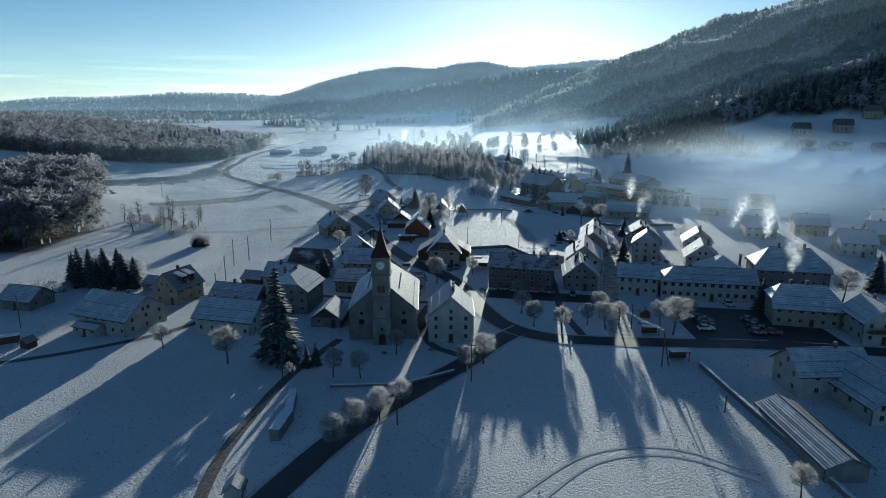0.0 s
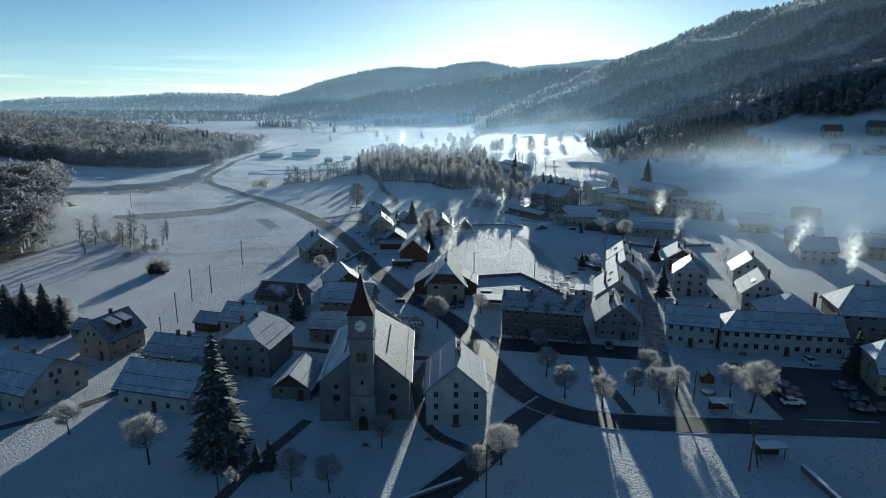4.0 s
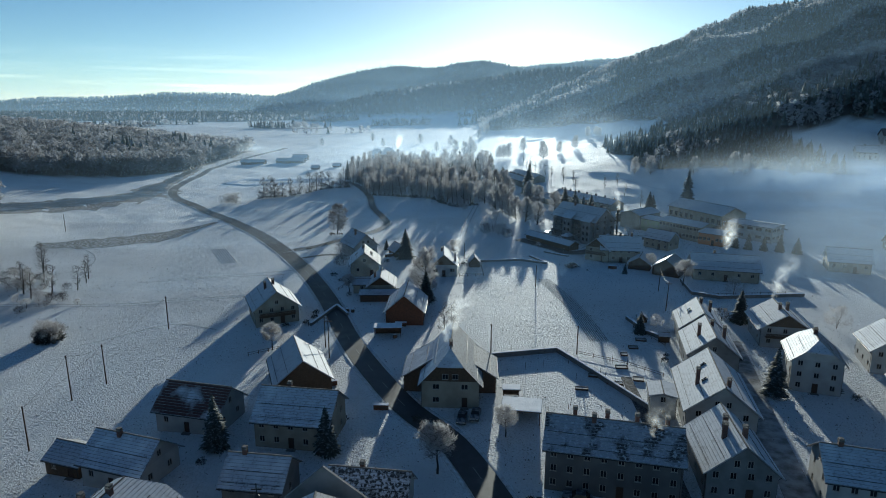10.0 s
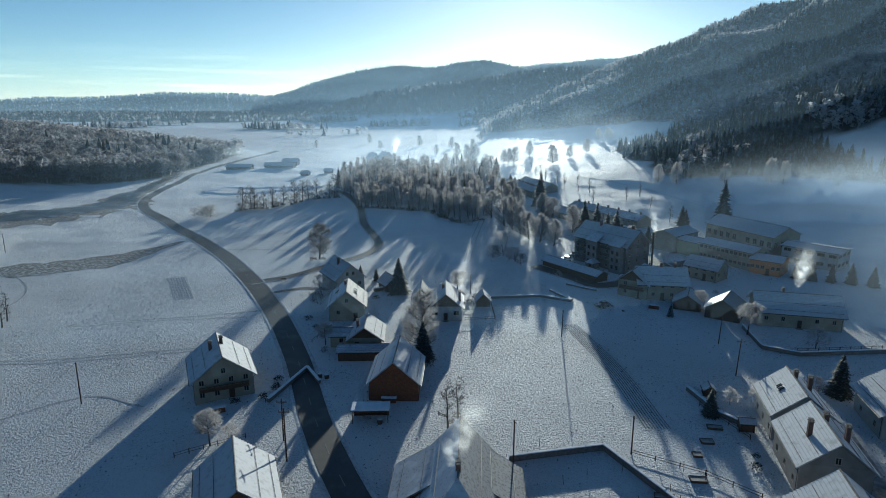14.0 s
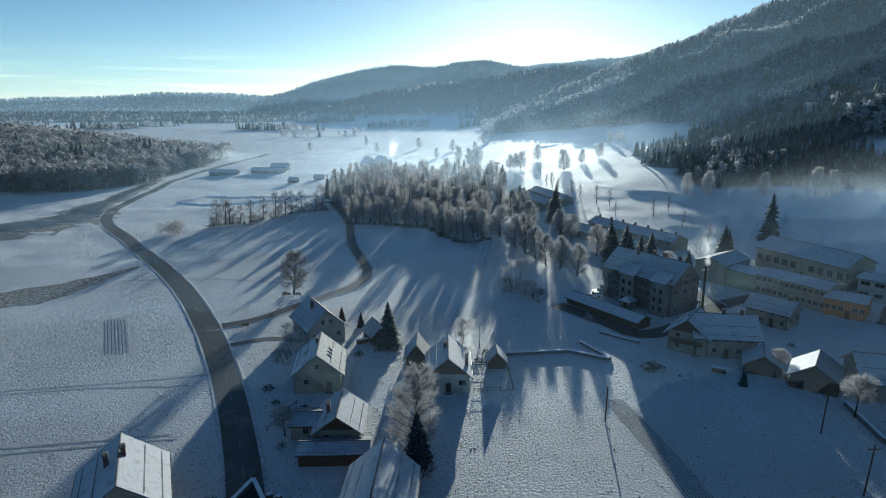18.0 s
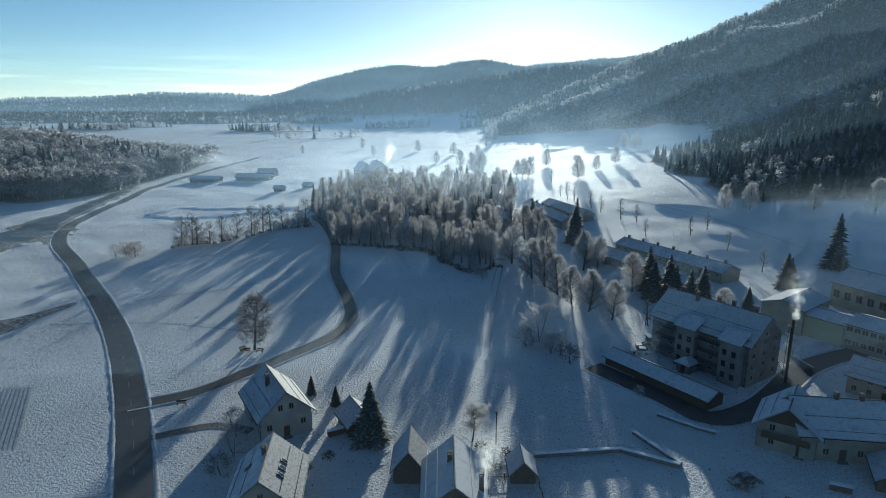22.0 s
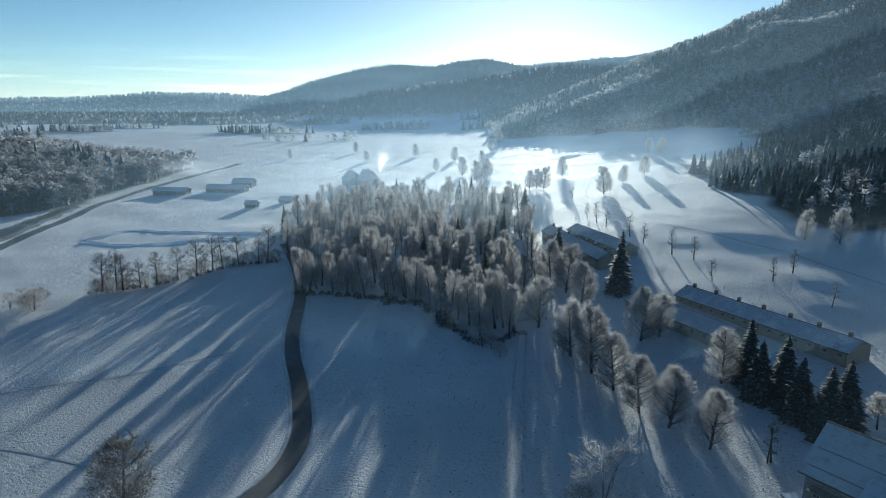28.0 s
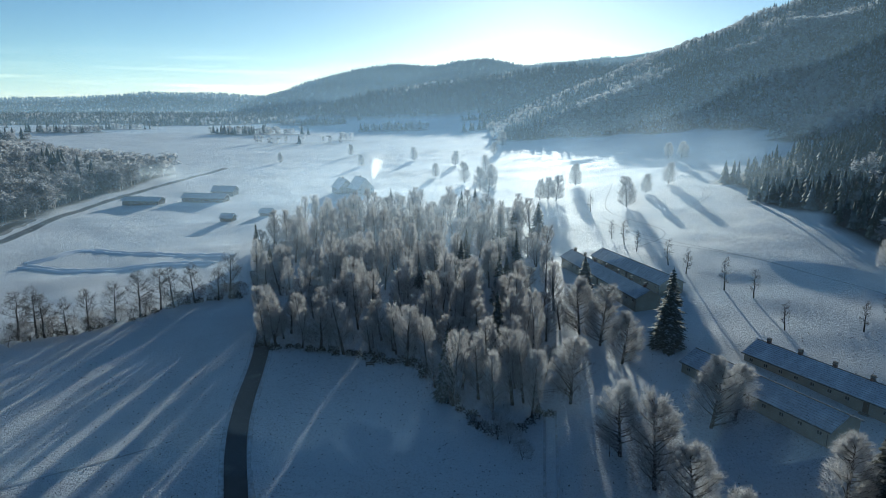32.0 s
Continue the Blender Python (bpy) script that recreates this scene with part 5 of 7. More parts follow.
def spruce(seed, height, radius):
    """Trunk and a crown of drooping boughs in whorls, each bough split into fingers."""
    r = np.random.RandomState(seed)
    v, f = [], []
    n = int(height / 0.55)
    for k in range(n):
        u = (k + 0.3) / n
        z = height * (0.06 + 0.94 * u)
        reach = radius * (1 - u) ** 0.8 * r.uniform(0.8, 1.1) + 0.15
        for b in range(11):
            a = r.uniform(0, 6.28)
            q = reach * r.uniform(0.65, 1.1)
            droop = q * r.uniform(0.25, 0.55)
            for da in (-0.22, 0.0, 0.22):
                c, s = math.cos(a + da), math.sin(a + da)
                wd = 0.14 + 0.13 * q
                px, py = -s * wd, c * wd
                qq = q * (1 if da == 0 else 0.85)
                i = len(v)
                v += [(c * 0.1, s * 0.1, z + 0.1), (c * qq * 0.55 + px, s * qq * 0.55 + py, z - droop * 0.35), (c * qq * 0.55 - px, s * qq * 0.55 - py, z - droop * 0.35), (c * qq, s * qq, z - droop * 0.8), (c * qq * 0.6, s * qq * 0.6, z - droop * 0.3 - 0.28 - 0.05 * q)]
                f += [(i, i + 1, i + 2), (i + 1, i + 3, i + 2), (i + 1, i + 4, i + 3), (i + 2, i + 3, i + 4)]
    v += [(0.12, 0, height * 0.93), (-0.06, 0.1, height * 0.93), (-0.06, -0.1, height * 0.93), (0, 0, height + 0.6)]
    i = len(v) - 4
    f += [(i, i + 1, i + 3), (i + 1, i + 2, i + 3), (i + 2, i, i + 3)]
    return tube([(0, 0, -0.4), (0, 0, height * 0.95)], [height * 0.016, 0.03], 6), (v, f)


def tree_kind(name, geos, mats, label, category, group=""):
    """The first of its kind, far under the land, and never shown: copies take its meshes."""
    return [(n, mesh_of(n, g, m)) for (n, g), m in zip(geos, mats)], name, label, category, group


def plant(kind, x, y, scale=1.0, turn=0.0, label="", sz=None, sink=0.0):
    parts, name, lab, category, group = kind
    root = new(name)
    root.matrix_world = Matrix.Translation((x, y, gz(x, y) - sink)) @ Matrix.Rotation(turn, 4, "Z") @ Matrix.Diagonal((scale, scale, sz or scale, 1))
    tagged(root, label or lab, category, group)
    for n, me in parts:
        ob = share(n, me, root, Matrix())
        if n != "trunk":
            ob["kind"] = "stuff"
    return root


def leafless(name, seed, height, radius, twigs, mats, label, group="", limb_mat=None, **k):
    t, l, c = bare_tree(seed, height, radius, twigs, **k)
    return tree_kind(name, (("trunk", t), ("limb", l), ("crown", c)), (BARK, limb_mat or RIME_BARK, mats), label, "tree", group)


GREEN_TREES = [leafless("green_tree", s, 6.8, 2.0, 1300, TWIGS_FROST, "small frosted pollard tree with a round bare crown", "trees on the green", clear=0.36, limbs=26, thick=0.85, limb_mat=BARK) for s in (1, 2, 3)]
LIMES = [leafless("lime_tree", s, 14.0, 3.6, 2300, TWIGS_FROST, "tall frosted lime tree with a dense oval crown", "row of frosted trees", clear=0.03, limbs=46, thick=0.8, shape=0.66, steep=0.25, limb_mat=BARK) for s in (4, 5)]
LONE = leafless("lone_tree", 6, 13.0, 3.6, 1300, TWIGS_BARE, "dark leafless tree with a bench at its foot", clear=0.12, limbs=40)
WOOD_TREES = [leafless("wood_tree", s, 13.8, 2.2, 1150, TWIGS_WOOD, "slender frosted tree of the small wood", "trees of the small wood", clear=0.1, limbs=30, thick=0.85, shape=0.7, steep=1.0) for s in (7, 8, 9, 10)]
HEDGE_TREES = [leafless("hedge_tree", s, 13.0, 3.0, 330, TWIGS_BARE, "bare dark tree in the meadow hedge", "trees of the meadow hedge", clear=0.15, limbs=26, shape=0.75) for s in (15, 16)]
SLIM = [leafless("slim_tree", s, 11.0, 1.5, 260, TWIGS_BARE, "thin bare tree in the meadow", "bare meadow trees", clear=0.2, limbs=20) for s in (11, 12)]
SHRUBS = [tree_kind("shrub", (("trunk", a), ("limb", b), ("crown", c)), (BARK, RIME_BARK, m), "tangled leafless shrub with frost", "shrub") for (a, b, c), m in ((bare_tree(13, 4.2, 2.0, 420, 0.02, 20, 0.8, 5), TWIGS_WOOD), (bare_tree(14, 3.4, 2.0, 420, 0.02, 20, 0.8, 5), TWIGS_BARE))]
SPRUCES = []
for s, hh, rr in ((20, 18.0, 3.9), (21, 15.0, 3.0), (22, 20.0, 4.6)):
    a, b = spruce(s, hh, rr)
    SPRUCES.append((tree_kind("spruce", (("trunk", a), ("crown", b)), (BARK, NEEDLES), "dark spruce with snow on its drooping boughs", "tree"), hh))

rt = random.Random(5)
for k, (x, y) in enumerate(((22, 168.4), (24.2, 158.7), (30.6, 154.4), (38.5, 160.1), (42.6, 156.6), (43.3, 166.1), (46.9, 159.5), (57.7, 158.9), (22.4, 181.2), (66.2, 162.6), (-19.1, 99), (-15.8, 104.2), (-12, 109.6), (-8, 114.8), (5.1, 130.8), (9.3, 135.4), (-18, 127.9), (-24, 128.4), (-11, 140.4))):
    plant(GREEN_TREES[k % 3], x, y, rt.uniform(0.9, 1.1), rt.uniform(0, 6.28))
plant(GREEN_TREES[1], 59, 153, 1.5, 1.0, "broad frosted tree beside the bus shelter")
plant(GREEN_TREES[2], -49.7, 136, 1.35, 2.0, "broad frosted tree at the field's edge")
plant(GREEN_TREES[0], -69.5, 147, 1.0, 2.5, "old leaning tree with lopped crown")
plant(GREEN_TREES[0], 55.3, 86.2, 0.85, 0.5, "frosted bush-like tree beside the shed")
plant(GREEN_TREES[1], 118.2, 178.5, 1.5, 0.5, "large bare tree beside the manor")
plant(GREEN_TREES[2], -2.0, 197, 1.3, 0.8, "frosted tree beside the bend of the road")
plant(GREEN_TREES[1], -41.3, 246.5, 1.0, 0.3, "bare bush-like tree before the house")
plant(GREEN_TREES[2], 10, 208, 0.9, 1.3, "bare tree beside the farmhouse")
plant(GREEN_TREES[0], -29.5, 290.5, 0.85, 2.3, "small frosted round tree in a garden")
plant(GREEN_TREES[1], 74, 297, 1.2, 2.0, "broad frosted tree beside the farmyard")
plant(GREEN_TREES[2], 70, 316, 0.8, 1.1, "small frosted tree in a garden")
plant(GREEN_TREES[0], 73, 394, 1.0, 0.2, "frosted tree behind the apartment block")
for x, y in ((25.7, 425), (28.5, 416.6), (31.1, 409), (33.4, 400), (37.1, 394.8), (41.5, 388), (53.6, 412), (43.9, 433.8), (35.2, 458.5), (32.8, 468), (29.6, 475), (21.2, 442.4), (49, 436)):
    plant(LIMES[int(x) % 2], x, y, rt.uniform(0.78, 1.02), rt.uniform(0, 6.28))
plant(GREEN_TREES[0], -113, 203, 1.5, 0.4, "frosted tree among the spruces")
plant(GREEN_TREES[2], -101, 201, 1.4, 1.4, "frosted tree among the spruces")
plant(LONE, -45.8, 369, 1.0, 0.4)
plant(LIMES[0], -7.0, 286.5, 1.0, 0.4, "tall frosted tree beside a garden path")
plant(SLIM[0], -0.6, 250, 1.0, 0.4, "dense bare tree behind the farmhouse")
plant(SLIM[1], 1.5, 252, 0.95, 1.4, "dense bare tree behind the farmhouse")
plant(GREEN_TREES[1], 2.6, 329.7, 1.05, 1.4, "bare round tree at the edge of the garden")
for k, (x, y) in enumerate(((78.3, 491.6), (76, 471.6), (91.9, 468.2), (100, 473), (73.7, 498.6), (68.2, 511.8), (66, 520.5), (61.5, 538), (60.3, 548), (58.8, 559), (98, 449.8), (63, 612), (49.5, 384), (101, 430))):
    plant(SLIM[k % 2], x, y, rt.uniform(0.65, 0.9), rt.uniform(0, 6.28), "thin bare tree on the snowy slope")
for x, y in ((50.5, 651), (47, 655), (54, 648), (112, 655), (78.3, 610)):
    plant(LIMES[0], x, y, rt.uniform(0.7, 0.95), rt.uniform(0, 6.28), "frosted tree on the slope beyond the barns")
for k, (x, y) in enumerate(((-138, 303.8), (-129, 294.3), (-125, 298.4), (-121, 311), (-148, 303), (-144, 288), (-153, 315), (-134.4, 299), (-119.3, 302.7), (-123, 316), (-161, 314), (-141, 320), (-136, 312))):
    plant(SLIM[k % 2], x, y, rt.uniform(0.75, 1.15), rt.uniform(0, 6.28))
for k in range(46):
    t = rt.random()
    x, y = -165 + 52 * t + rt.uniform(-5, 5), 300 + 14 * math.sin(t * 5) + rt.uniform(-9, 9)
    plant(SHRUBS[k % 2], x, y, rt.uniform(0.35, 0.85), rt.uniform(0, 6.28), "low tangled scrub among the meadow trees")
for x, y, q in ((143, 745, 0.9), (150, 742, 0.8), (156, 750, 0.8), (96, 640, 0.9), (72, 690, 1.0), (24, 700, 1.1), (20, 716, 1.2), (28, 735, 1.1), (12, 760, 1.0), (-8, 800, 1.0), (30, 820, 1.1), (45, 930, 1.0), (-30, 940, 1.0), (-75, 900, 0.9), (-160, 950, 0.9), (8, 880, 1.0), (-100, 1010, 1.1), (60, 1010, 1.2)):
    plant(LIMES[int(y) % 2], x, y, q * rt.uniform(0.7, 1.0), rt.uniform(0, 6.28), "frosted tree alone on the far meadow")
for x, y, q in ((118, 500, 0.7), (126, 494, 0.8), (150, 489, 0.7), (172, 484, 0.9), (178, 482, 0.8), (205, 478, 0.8)):
    plant(LIMES[int(x) % 2], x, y, q, rt.uniform(0, 6.28), "frosted tree at the foot of the dark wood")
# hedge of trees along the meadow
for k in range(34):
    t = k / 33
    x, y = -131 + 70 * t + rt.uniform(-1.5, 1.5), 471 + 36 * t + 3 * math.sin(t * 9) + rt.uniform(-1.5, 1.5)
    if 0.12 < t < 0.26:
        continue
    if k % 2 == 0 and t > 0.26:
        plant(HEDGE_TREES[(k // 2) % 2], x, y, rt.uniform(0.75, 1.15), rt.uniform(0, 6.28))
    plant(SHRUBS[k % 2], x + 1, y + 1, rt.uniform(0.7, 1.3), rt.uniform(0, 6.28), "tangled shrub of the meadow hedge")
for x, y, s in ((20.5, 373.5, 2.2), (22, 366.5, 1.2), (24.2, 366, 1.2), (25.4, 361.9, 1.1), (17, 371, 1.3), (-102.2, 259, 1.3), (-100.5, 257.5, 1.1), (-103.5, 257.5, 1.0), (-101.5, 260.5, 1.2), (-104, 260, 1.1), (-100, 259.5, 0.9), (-108.1, 478.3, 1.0), (-104.4, 481, 1.0), (-120.7, 468, 1.6), (-123, 470, 1.3), (54, 261, 0.8), (36, 346.4, 0.5), (76.6, 366, 0.9), (28.7, 207, 0.6), (10, 424, 0.8), (6.5, 430, 1.2), (8.5, 428.5, 0.9), (73, 266, 1.0), (-29, 286, 0.4), (-5, 278, 0.8),
                (-38, 247, 0.9), (-36.5, 325, 1.2), (-38, 331, 1.3), (-37, 320, 1.0), (43, 316, 0.5), (-34, 130, 0.6), (-31, 133, 0.5), (60, 262, 0.9), (100, 260, 1.4), (86, 288, 1.2), (-132, 190, 1.0), (-128, 191, 1.1), (-124, 192, 1.0), (-120, 193, 0.9), (-136, 189, 1.0), (-98, 200, 1.2)):
    plant(SHRUBS[int(abs(x)) % 2], x, y, s, rt.uniform(0, 6.28))
for x, y, h in ((-38.1, 137.5, 22.5), (-116, 200.5, 13), (-110, 199, 12.5), (-120, 201, 13), (-104, 198, 12), (-107, 202, 11), (-113, 203.5, 12.5), (-118, 204, 11.5), (-109, 205, 12), (-101, 199.5, 10.5), (-123, 203, 11), (-112, 197.5, 10), (90.6, 171, 10), (135, 189, 12), (-40, 204.5, 10), (-20.8, 203, 8.5), (-14.6, 330, 11), (-22.7, 342.7, 4), (-28.2, 347, 4), (-6, 282.5, 9), (77.2, 264.8, 9), (65.6, 224, 10), (59.5, 309.9, 3.5), (48.4, 469, 17), (47, 466, 14), (58, 411, 14), (57.5, 405, 12), (61.5, 404, 13.5), (61, 397.5, 12), (63, 392.5, 12.5), (67, 394, 13),
                (125.8, 432.5, 18.5), (100.7, 415, 11), (103, 417, 9), (80.4, 396, 6.5), (34.2, 575, 14), (23.8, 567, 13), (112, 345, 6), (116, 343, 6.5), (121, 341, 6), (126, 339, 7), (131, 336, 6.5), (60.8, 234, 5), (36, 500, 12), (-5, 520, 13), (48.5, 257, 5.5), (-31, 134, 5), (-29, 134.5, 5.5)):
    kind, hh = SPRUCES[int(abs(x) + y) % 3]
    plant(kind, x, y, h / hh * (1.6 if x < -100 else 1.45 if x < -30 else 1.6 if h < 14.5 else 1.35), rt.uniform(0, 6.28), sz=h / hh)

# the small wood in the middle of the valley
def inside(x, y, ring):
    hit = False
    for (ax, ay), (bx, by) in zip(ring, ring[1:] + ring[:1]):
        if (ay > y) != (by > y) and x < (bx - ax) * (y - ay) / (by - ay) + ax:
            hit = not hit
    return hit


GROVE = [(-44, 469), (-30, 466), (-20, 463), (-8, 458), (-1, 440), (7, 431), (16, 438), (20, 455), (28, 480), (30, 520), (34, 600), (20, 640), (-25, 650), (-66, 610), (-72, 560), (-55, 505)]
rg = random.Random(8)
for gx in np.arange(-74, 36, 5.0):
    for gy in np.arange(430, 652, 5.0):
        x, y = gx + rg.uniform(-2.3, 2.3), gy + rg.uniform(-2.3, 2.3)
        if not inside(x, y, GROVE) or rg.random() < (0.34 if y < 520 else 0.5):
            continue
        if rg.random() < (0.02 if y < 500 else 0.07):
            kind, hh = SPRUCES[rg.randrange(3)]
            h = rg.uniform(8, 15)
            plant(kind, x, y, h / hh, rg.uniform(0, 6.28))
        else:
            plant(WOOD_TREES[rg.randrange(4)], x, y, rg.uniform(0.7, 1.1), rg.uniform(0, 6.28), sz=rg.uniform(0.5, 1.12))
        if y < 530 and rg.random() < 0.5:
            plant(SHRUBS[rg.randrange(2)], x + 2, y - 1.5, rg.uniform(0.6, 1.1), rg.uniform(0, 6.28), "undergrowth of the small wood")


# ---- far woods ----
def stamp(name, template, places, mat, label):
    """One mesh of a small shape set down many times: x, y, z, width, height, turn."""
    tv, tf = np.array(template[0]), np.array(template[1])
    p = np.array(places)
    c, s = np.cos(p[:, 5])[:, None], np.sin(p[:, 5])[:, None]
    x = (tv[None, :, 0] * c - tv[None, :, 1] * s) * p[:, 3:4] + p[:, 0:1]
    y = (tv[None, :, 0] * s + tv[None, :, 1] * c) * p[:, 3:4] + p[:, 1:2]
    z = tv[None, :, 2] * p[:, 4:5] + p[:, 2:3]
    v = np.stack([x, y, z], -1).reshape(-1, 3)
    f = (tf[None] + (np.arange(len(p)) * len(tv))[:, None, None]).reshape(-1, 3)
    me = bpy.data.meshes.new(name)
    me.vertices.add(len(v))
    me.vertices.foreach_set("co", v.ravel().astype(np.float32))
    me.loops.add(f.size)
    me.loops.foreach_set("vertex_index", f.ravel().astype(np.int32))
    me.polygons.add(len(f))
    me.polygons.foreach_set("loop_start", np.arange(0, f.size, 3, dtype=np.int32))
    me.materials.append(mat)
    me.update(calc_edges=True)
    return tagged(new(name, me), label, "woods", kind="stuff")


def far_spruce(seed):
    r = np.random.RandomState(seed)
    v, f = [], []
    for k, (z, q, up) in enumerate(((0.1, 0.24, 0.32), (0.3, 0.19, 0.3), (0.5, 0.14, 0.28), (0.68, 0.09, 0.34))):
        i = len(v)
        n = 6
        for a in range(n):
            w = 6.28 * a / n + k
            d = q * r.uniform(0.65, 1.2)
            v.append((math.cos(w) * d, math.sin(w) * d, z - r.uniform(0, 0.06)))
        v.append((0, 0, z + up))
        f += [(i + a, i + (a + 1) % n, i + n) for a in range(n)]
    return v, f


def far_bare(seed, n=26):
    """A loose oval of slivers over a stem."""
    r = np.random.RandomState(seed)
    v, f = [(0.015, 0, 0), (-0.015, 0.01, 0), (0, 0, 0.6)], [(0, 1, 2)]
    for k in range(n):
        a, u = r.uniform(0, 6.28), r.uniform(0.02, 1)
        q = 0.27 * math.sin(math.pi * (0.12 + 0.82 * u)) * r.uniform(0.4, 1.0)
        c = np.array([math.cos(a) * q, math.sin(a) * q, 0.3 + 0.62 * u])
        d = r.normal(size=3) * 0.06 + np.array([math.cos(a), math.sin(a), 1.2]) * 0.06
        e = r.normal(size=3) * 0.035
        i = len(v)
        v += [tuple(c - d + e), tuple(c - d - e), tuple(c + d)]
        f.append((i, i + 1, i + 2))
    return v, f


def far_round(seed, n=64, fine=1.0):
    """A broad crown of many small sprays in uneven billows."""
    r = np.random.RandomState(seed)
    v, f = [(0.02, 0, 0), (-0.02, 0.01, 0), (0, 0, 0.6)], [(0, 1, 2)]
    lobes = [(r.uniform(-0.15, 0.15), r.uniform(-0.15, 0.15), 0.24 + 0.56 * k / 7, r.uniform(0.13, 0.2)) for k in range(8)]
    for k in range(n):
        x, y, z, q = lobes[k % 8]
        d = r.normal(size=3)
        d /= np.linalg.norm(d)
        d[2] = abs(d[2]) * 0.9 - 0.15
        c = np.array([x, y, z]) + d * q * r.uniform(0.6, 1.0)
        e, g = r.normal(size=3) * 0.045 * fine, (d * 0.05 + r.normal(size=3) * 0.035) * fine
        i = len(v)
        v += [tuple(c - g + e), tuple(c - g - e), tuple(c + g * 1.3)]
        f.append((i, i + 1, i + 2))
    return v, f


FAR_NEEDLES = material("far_needles", (0.02, 0.034, 0.028), 0.85, second=(0.1, 0.12, 0.11), size=9.0, share=0.55, third=(0.2, 0.22, 0.23), third_size=5.0, third_share=0.58)
FAR_TWIGS = frosted("far_frosted_twigs", (0.5, 0.51, 0.54), (0.17, 0.16, 0.165), 26.0, 0.54)

NEAR_TWIGS = frosted("rimed_crowns", (0.34, 0.35, 0.375), (0.13, 0.125, 0.13), 9.0, 0.52)


def far_woods():
    r = np.random.RandomState(3)
    zones = (((-620, 900), (255, 1100), 6.5, 1.0), ((-1100, 1500), (1100, 1800), 10.5, 1.25), ((-2000, 2300), (1800, 2900), 20.0, 1.6), ((-3300, 3300), (2900, 4950), 30.0, 1.9))
    pick = {"spruce": [], "bare": [], "round": [], "near": []}
    for (x0, x1), (y0, y1), s, k in zones:
        gx, gy = np.meshgrid(np.arange(x0, x1, s), np.arange(y0, y1, s))
        x = (gx + r.uniform(-0.45, 0.45, gx.shape) * s).ravel()
        y = (gy + r.uniform(-0.45, 0.45, gx.shape) * s).ravel()
        w = wood_cover(x, y)
        keep = (r.uniform(size=x.shape) < w) & (np.abs(x) < 0.74 * y + 130)
        x, y = x[keep], y[keep]
        z = ground(x, y)
        up = x - 0.75 * y
        band = waves(up * 2.2, (y + x) * 0.45, 330, 21)
        mix = band * 0.55 + waves(x, y, 60, 22) * 0.3 + r.uniform(-0.35, 0.35, x.shape)
        edge = (x > 120) & (x < 250) & (y < 700)
        mix = np.where(edge, mix + 0.45, mix)
        mix = np.where((x < -120) & (y < 1150), mix - np.where(y < 460, 0.9, 0.75), mix)
        mix = np.where(y > 1750, mix + 0.5, mix)
        dark = mix > 0.15
        h = np.where(dark, r.uniform(11, 18, x.shape), r.uniform(10, 15, x.shape))
        h = np.where((x < -120) & (y < 1150), h * np.where(y < 450, 1.65, 1.3), h)
        h = np.where(y > 1600, h * 0.8, h)
        h = np.where((x > 110) & (x < 250) & (y < 700), h * 0.66, h)
        wd = h * r.uniform(0.8, 1.25, x.shape) * k
        turn = r.uniform(0, 6.28, x.shape)
        a = np.stack([x, y, z - 0.3, wd, h * (1 + (k - 1) * 0.35), turn], -1)
        pick["spruce"].append(a[dark])
        near = (x < -120) & (y < 800) & (s < 9)
        pick["bare" if s > 15 else "round"].append(a[~dark & ~near])
        pick["near"].append(a[~dark & near])
    sp, ba, ro, ne = (np.concatenate(pick[q]) for q in ("spruce", "bare", "round", "near"))
    for j in range(2):
        stamp("far_spruces", far_spruce(30 + j), sp[j::2], FAR_NEEDLES, "dark spruce wood covering the hillsides")
    for j in range(3):
        stamp("far_bare_woods", far_bare(40 + j), ba[j::3], FAR_TWIGS, "frosted leafless wood covering the hillsides")
        stamp("frosted_woods", far_round(50 + j), ro[j::3], FAR_TWIGS, "frosted leafless wood with round crowns on the slopes")
        stamp("frosted_trees", far_round(60 + j, 300, 0.42), ne[j::3], NEAR_TWIGS, "frosted leafless wood with round crowns beside the meadow")


far_woods()


# ---- mist and smoke ----
def faded(name, v, f, fade, mat, label, category):
    ob = link_mesh(name, v, f, mat, None, True)
    a = ob.data.attributes.new("fade", "FLOAT", "POINT")
    a.data.foreach_set("value", np.asarray(fade, np.float32))
    return tagged(ob, label, category, kind="stuff")


MIST_LOW = mist_material("valley_mist", 1.0, 45.0, 0.1, 0.7, "fade", veil=0.22)
# the blue of distant air is put into the haze sheets' colour
MIST_FAR = mist_material("blue_tinted_haze", 1.0, 400.0, -0.6, 0.8, "fade", (0.46, 0.68, 0.9), 0.36)
MIST_VEIL = mist_material("drifting_mist", 1.0, 70.0, 0.0, 0.75, "fade", veil=0.22)
SMOKE = mist_material("wood_smoke", 0.42, 1.3, 0.3, 0.66, "fade", (0.9, 0.9, 0.88), 0.35)


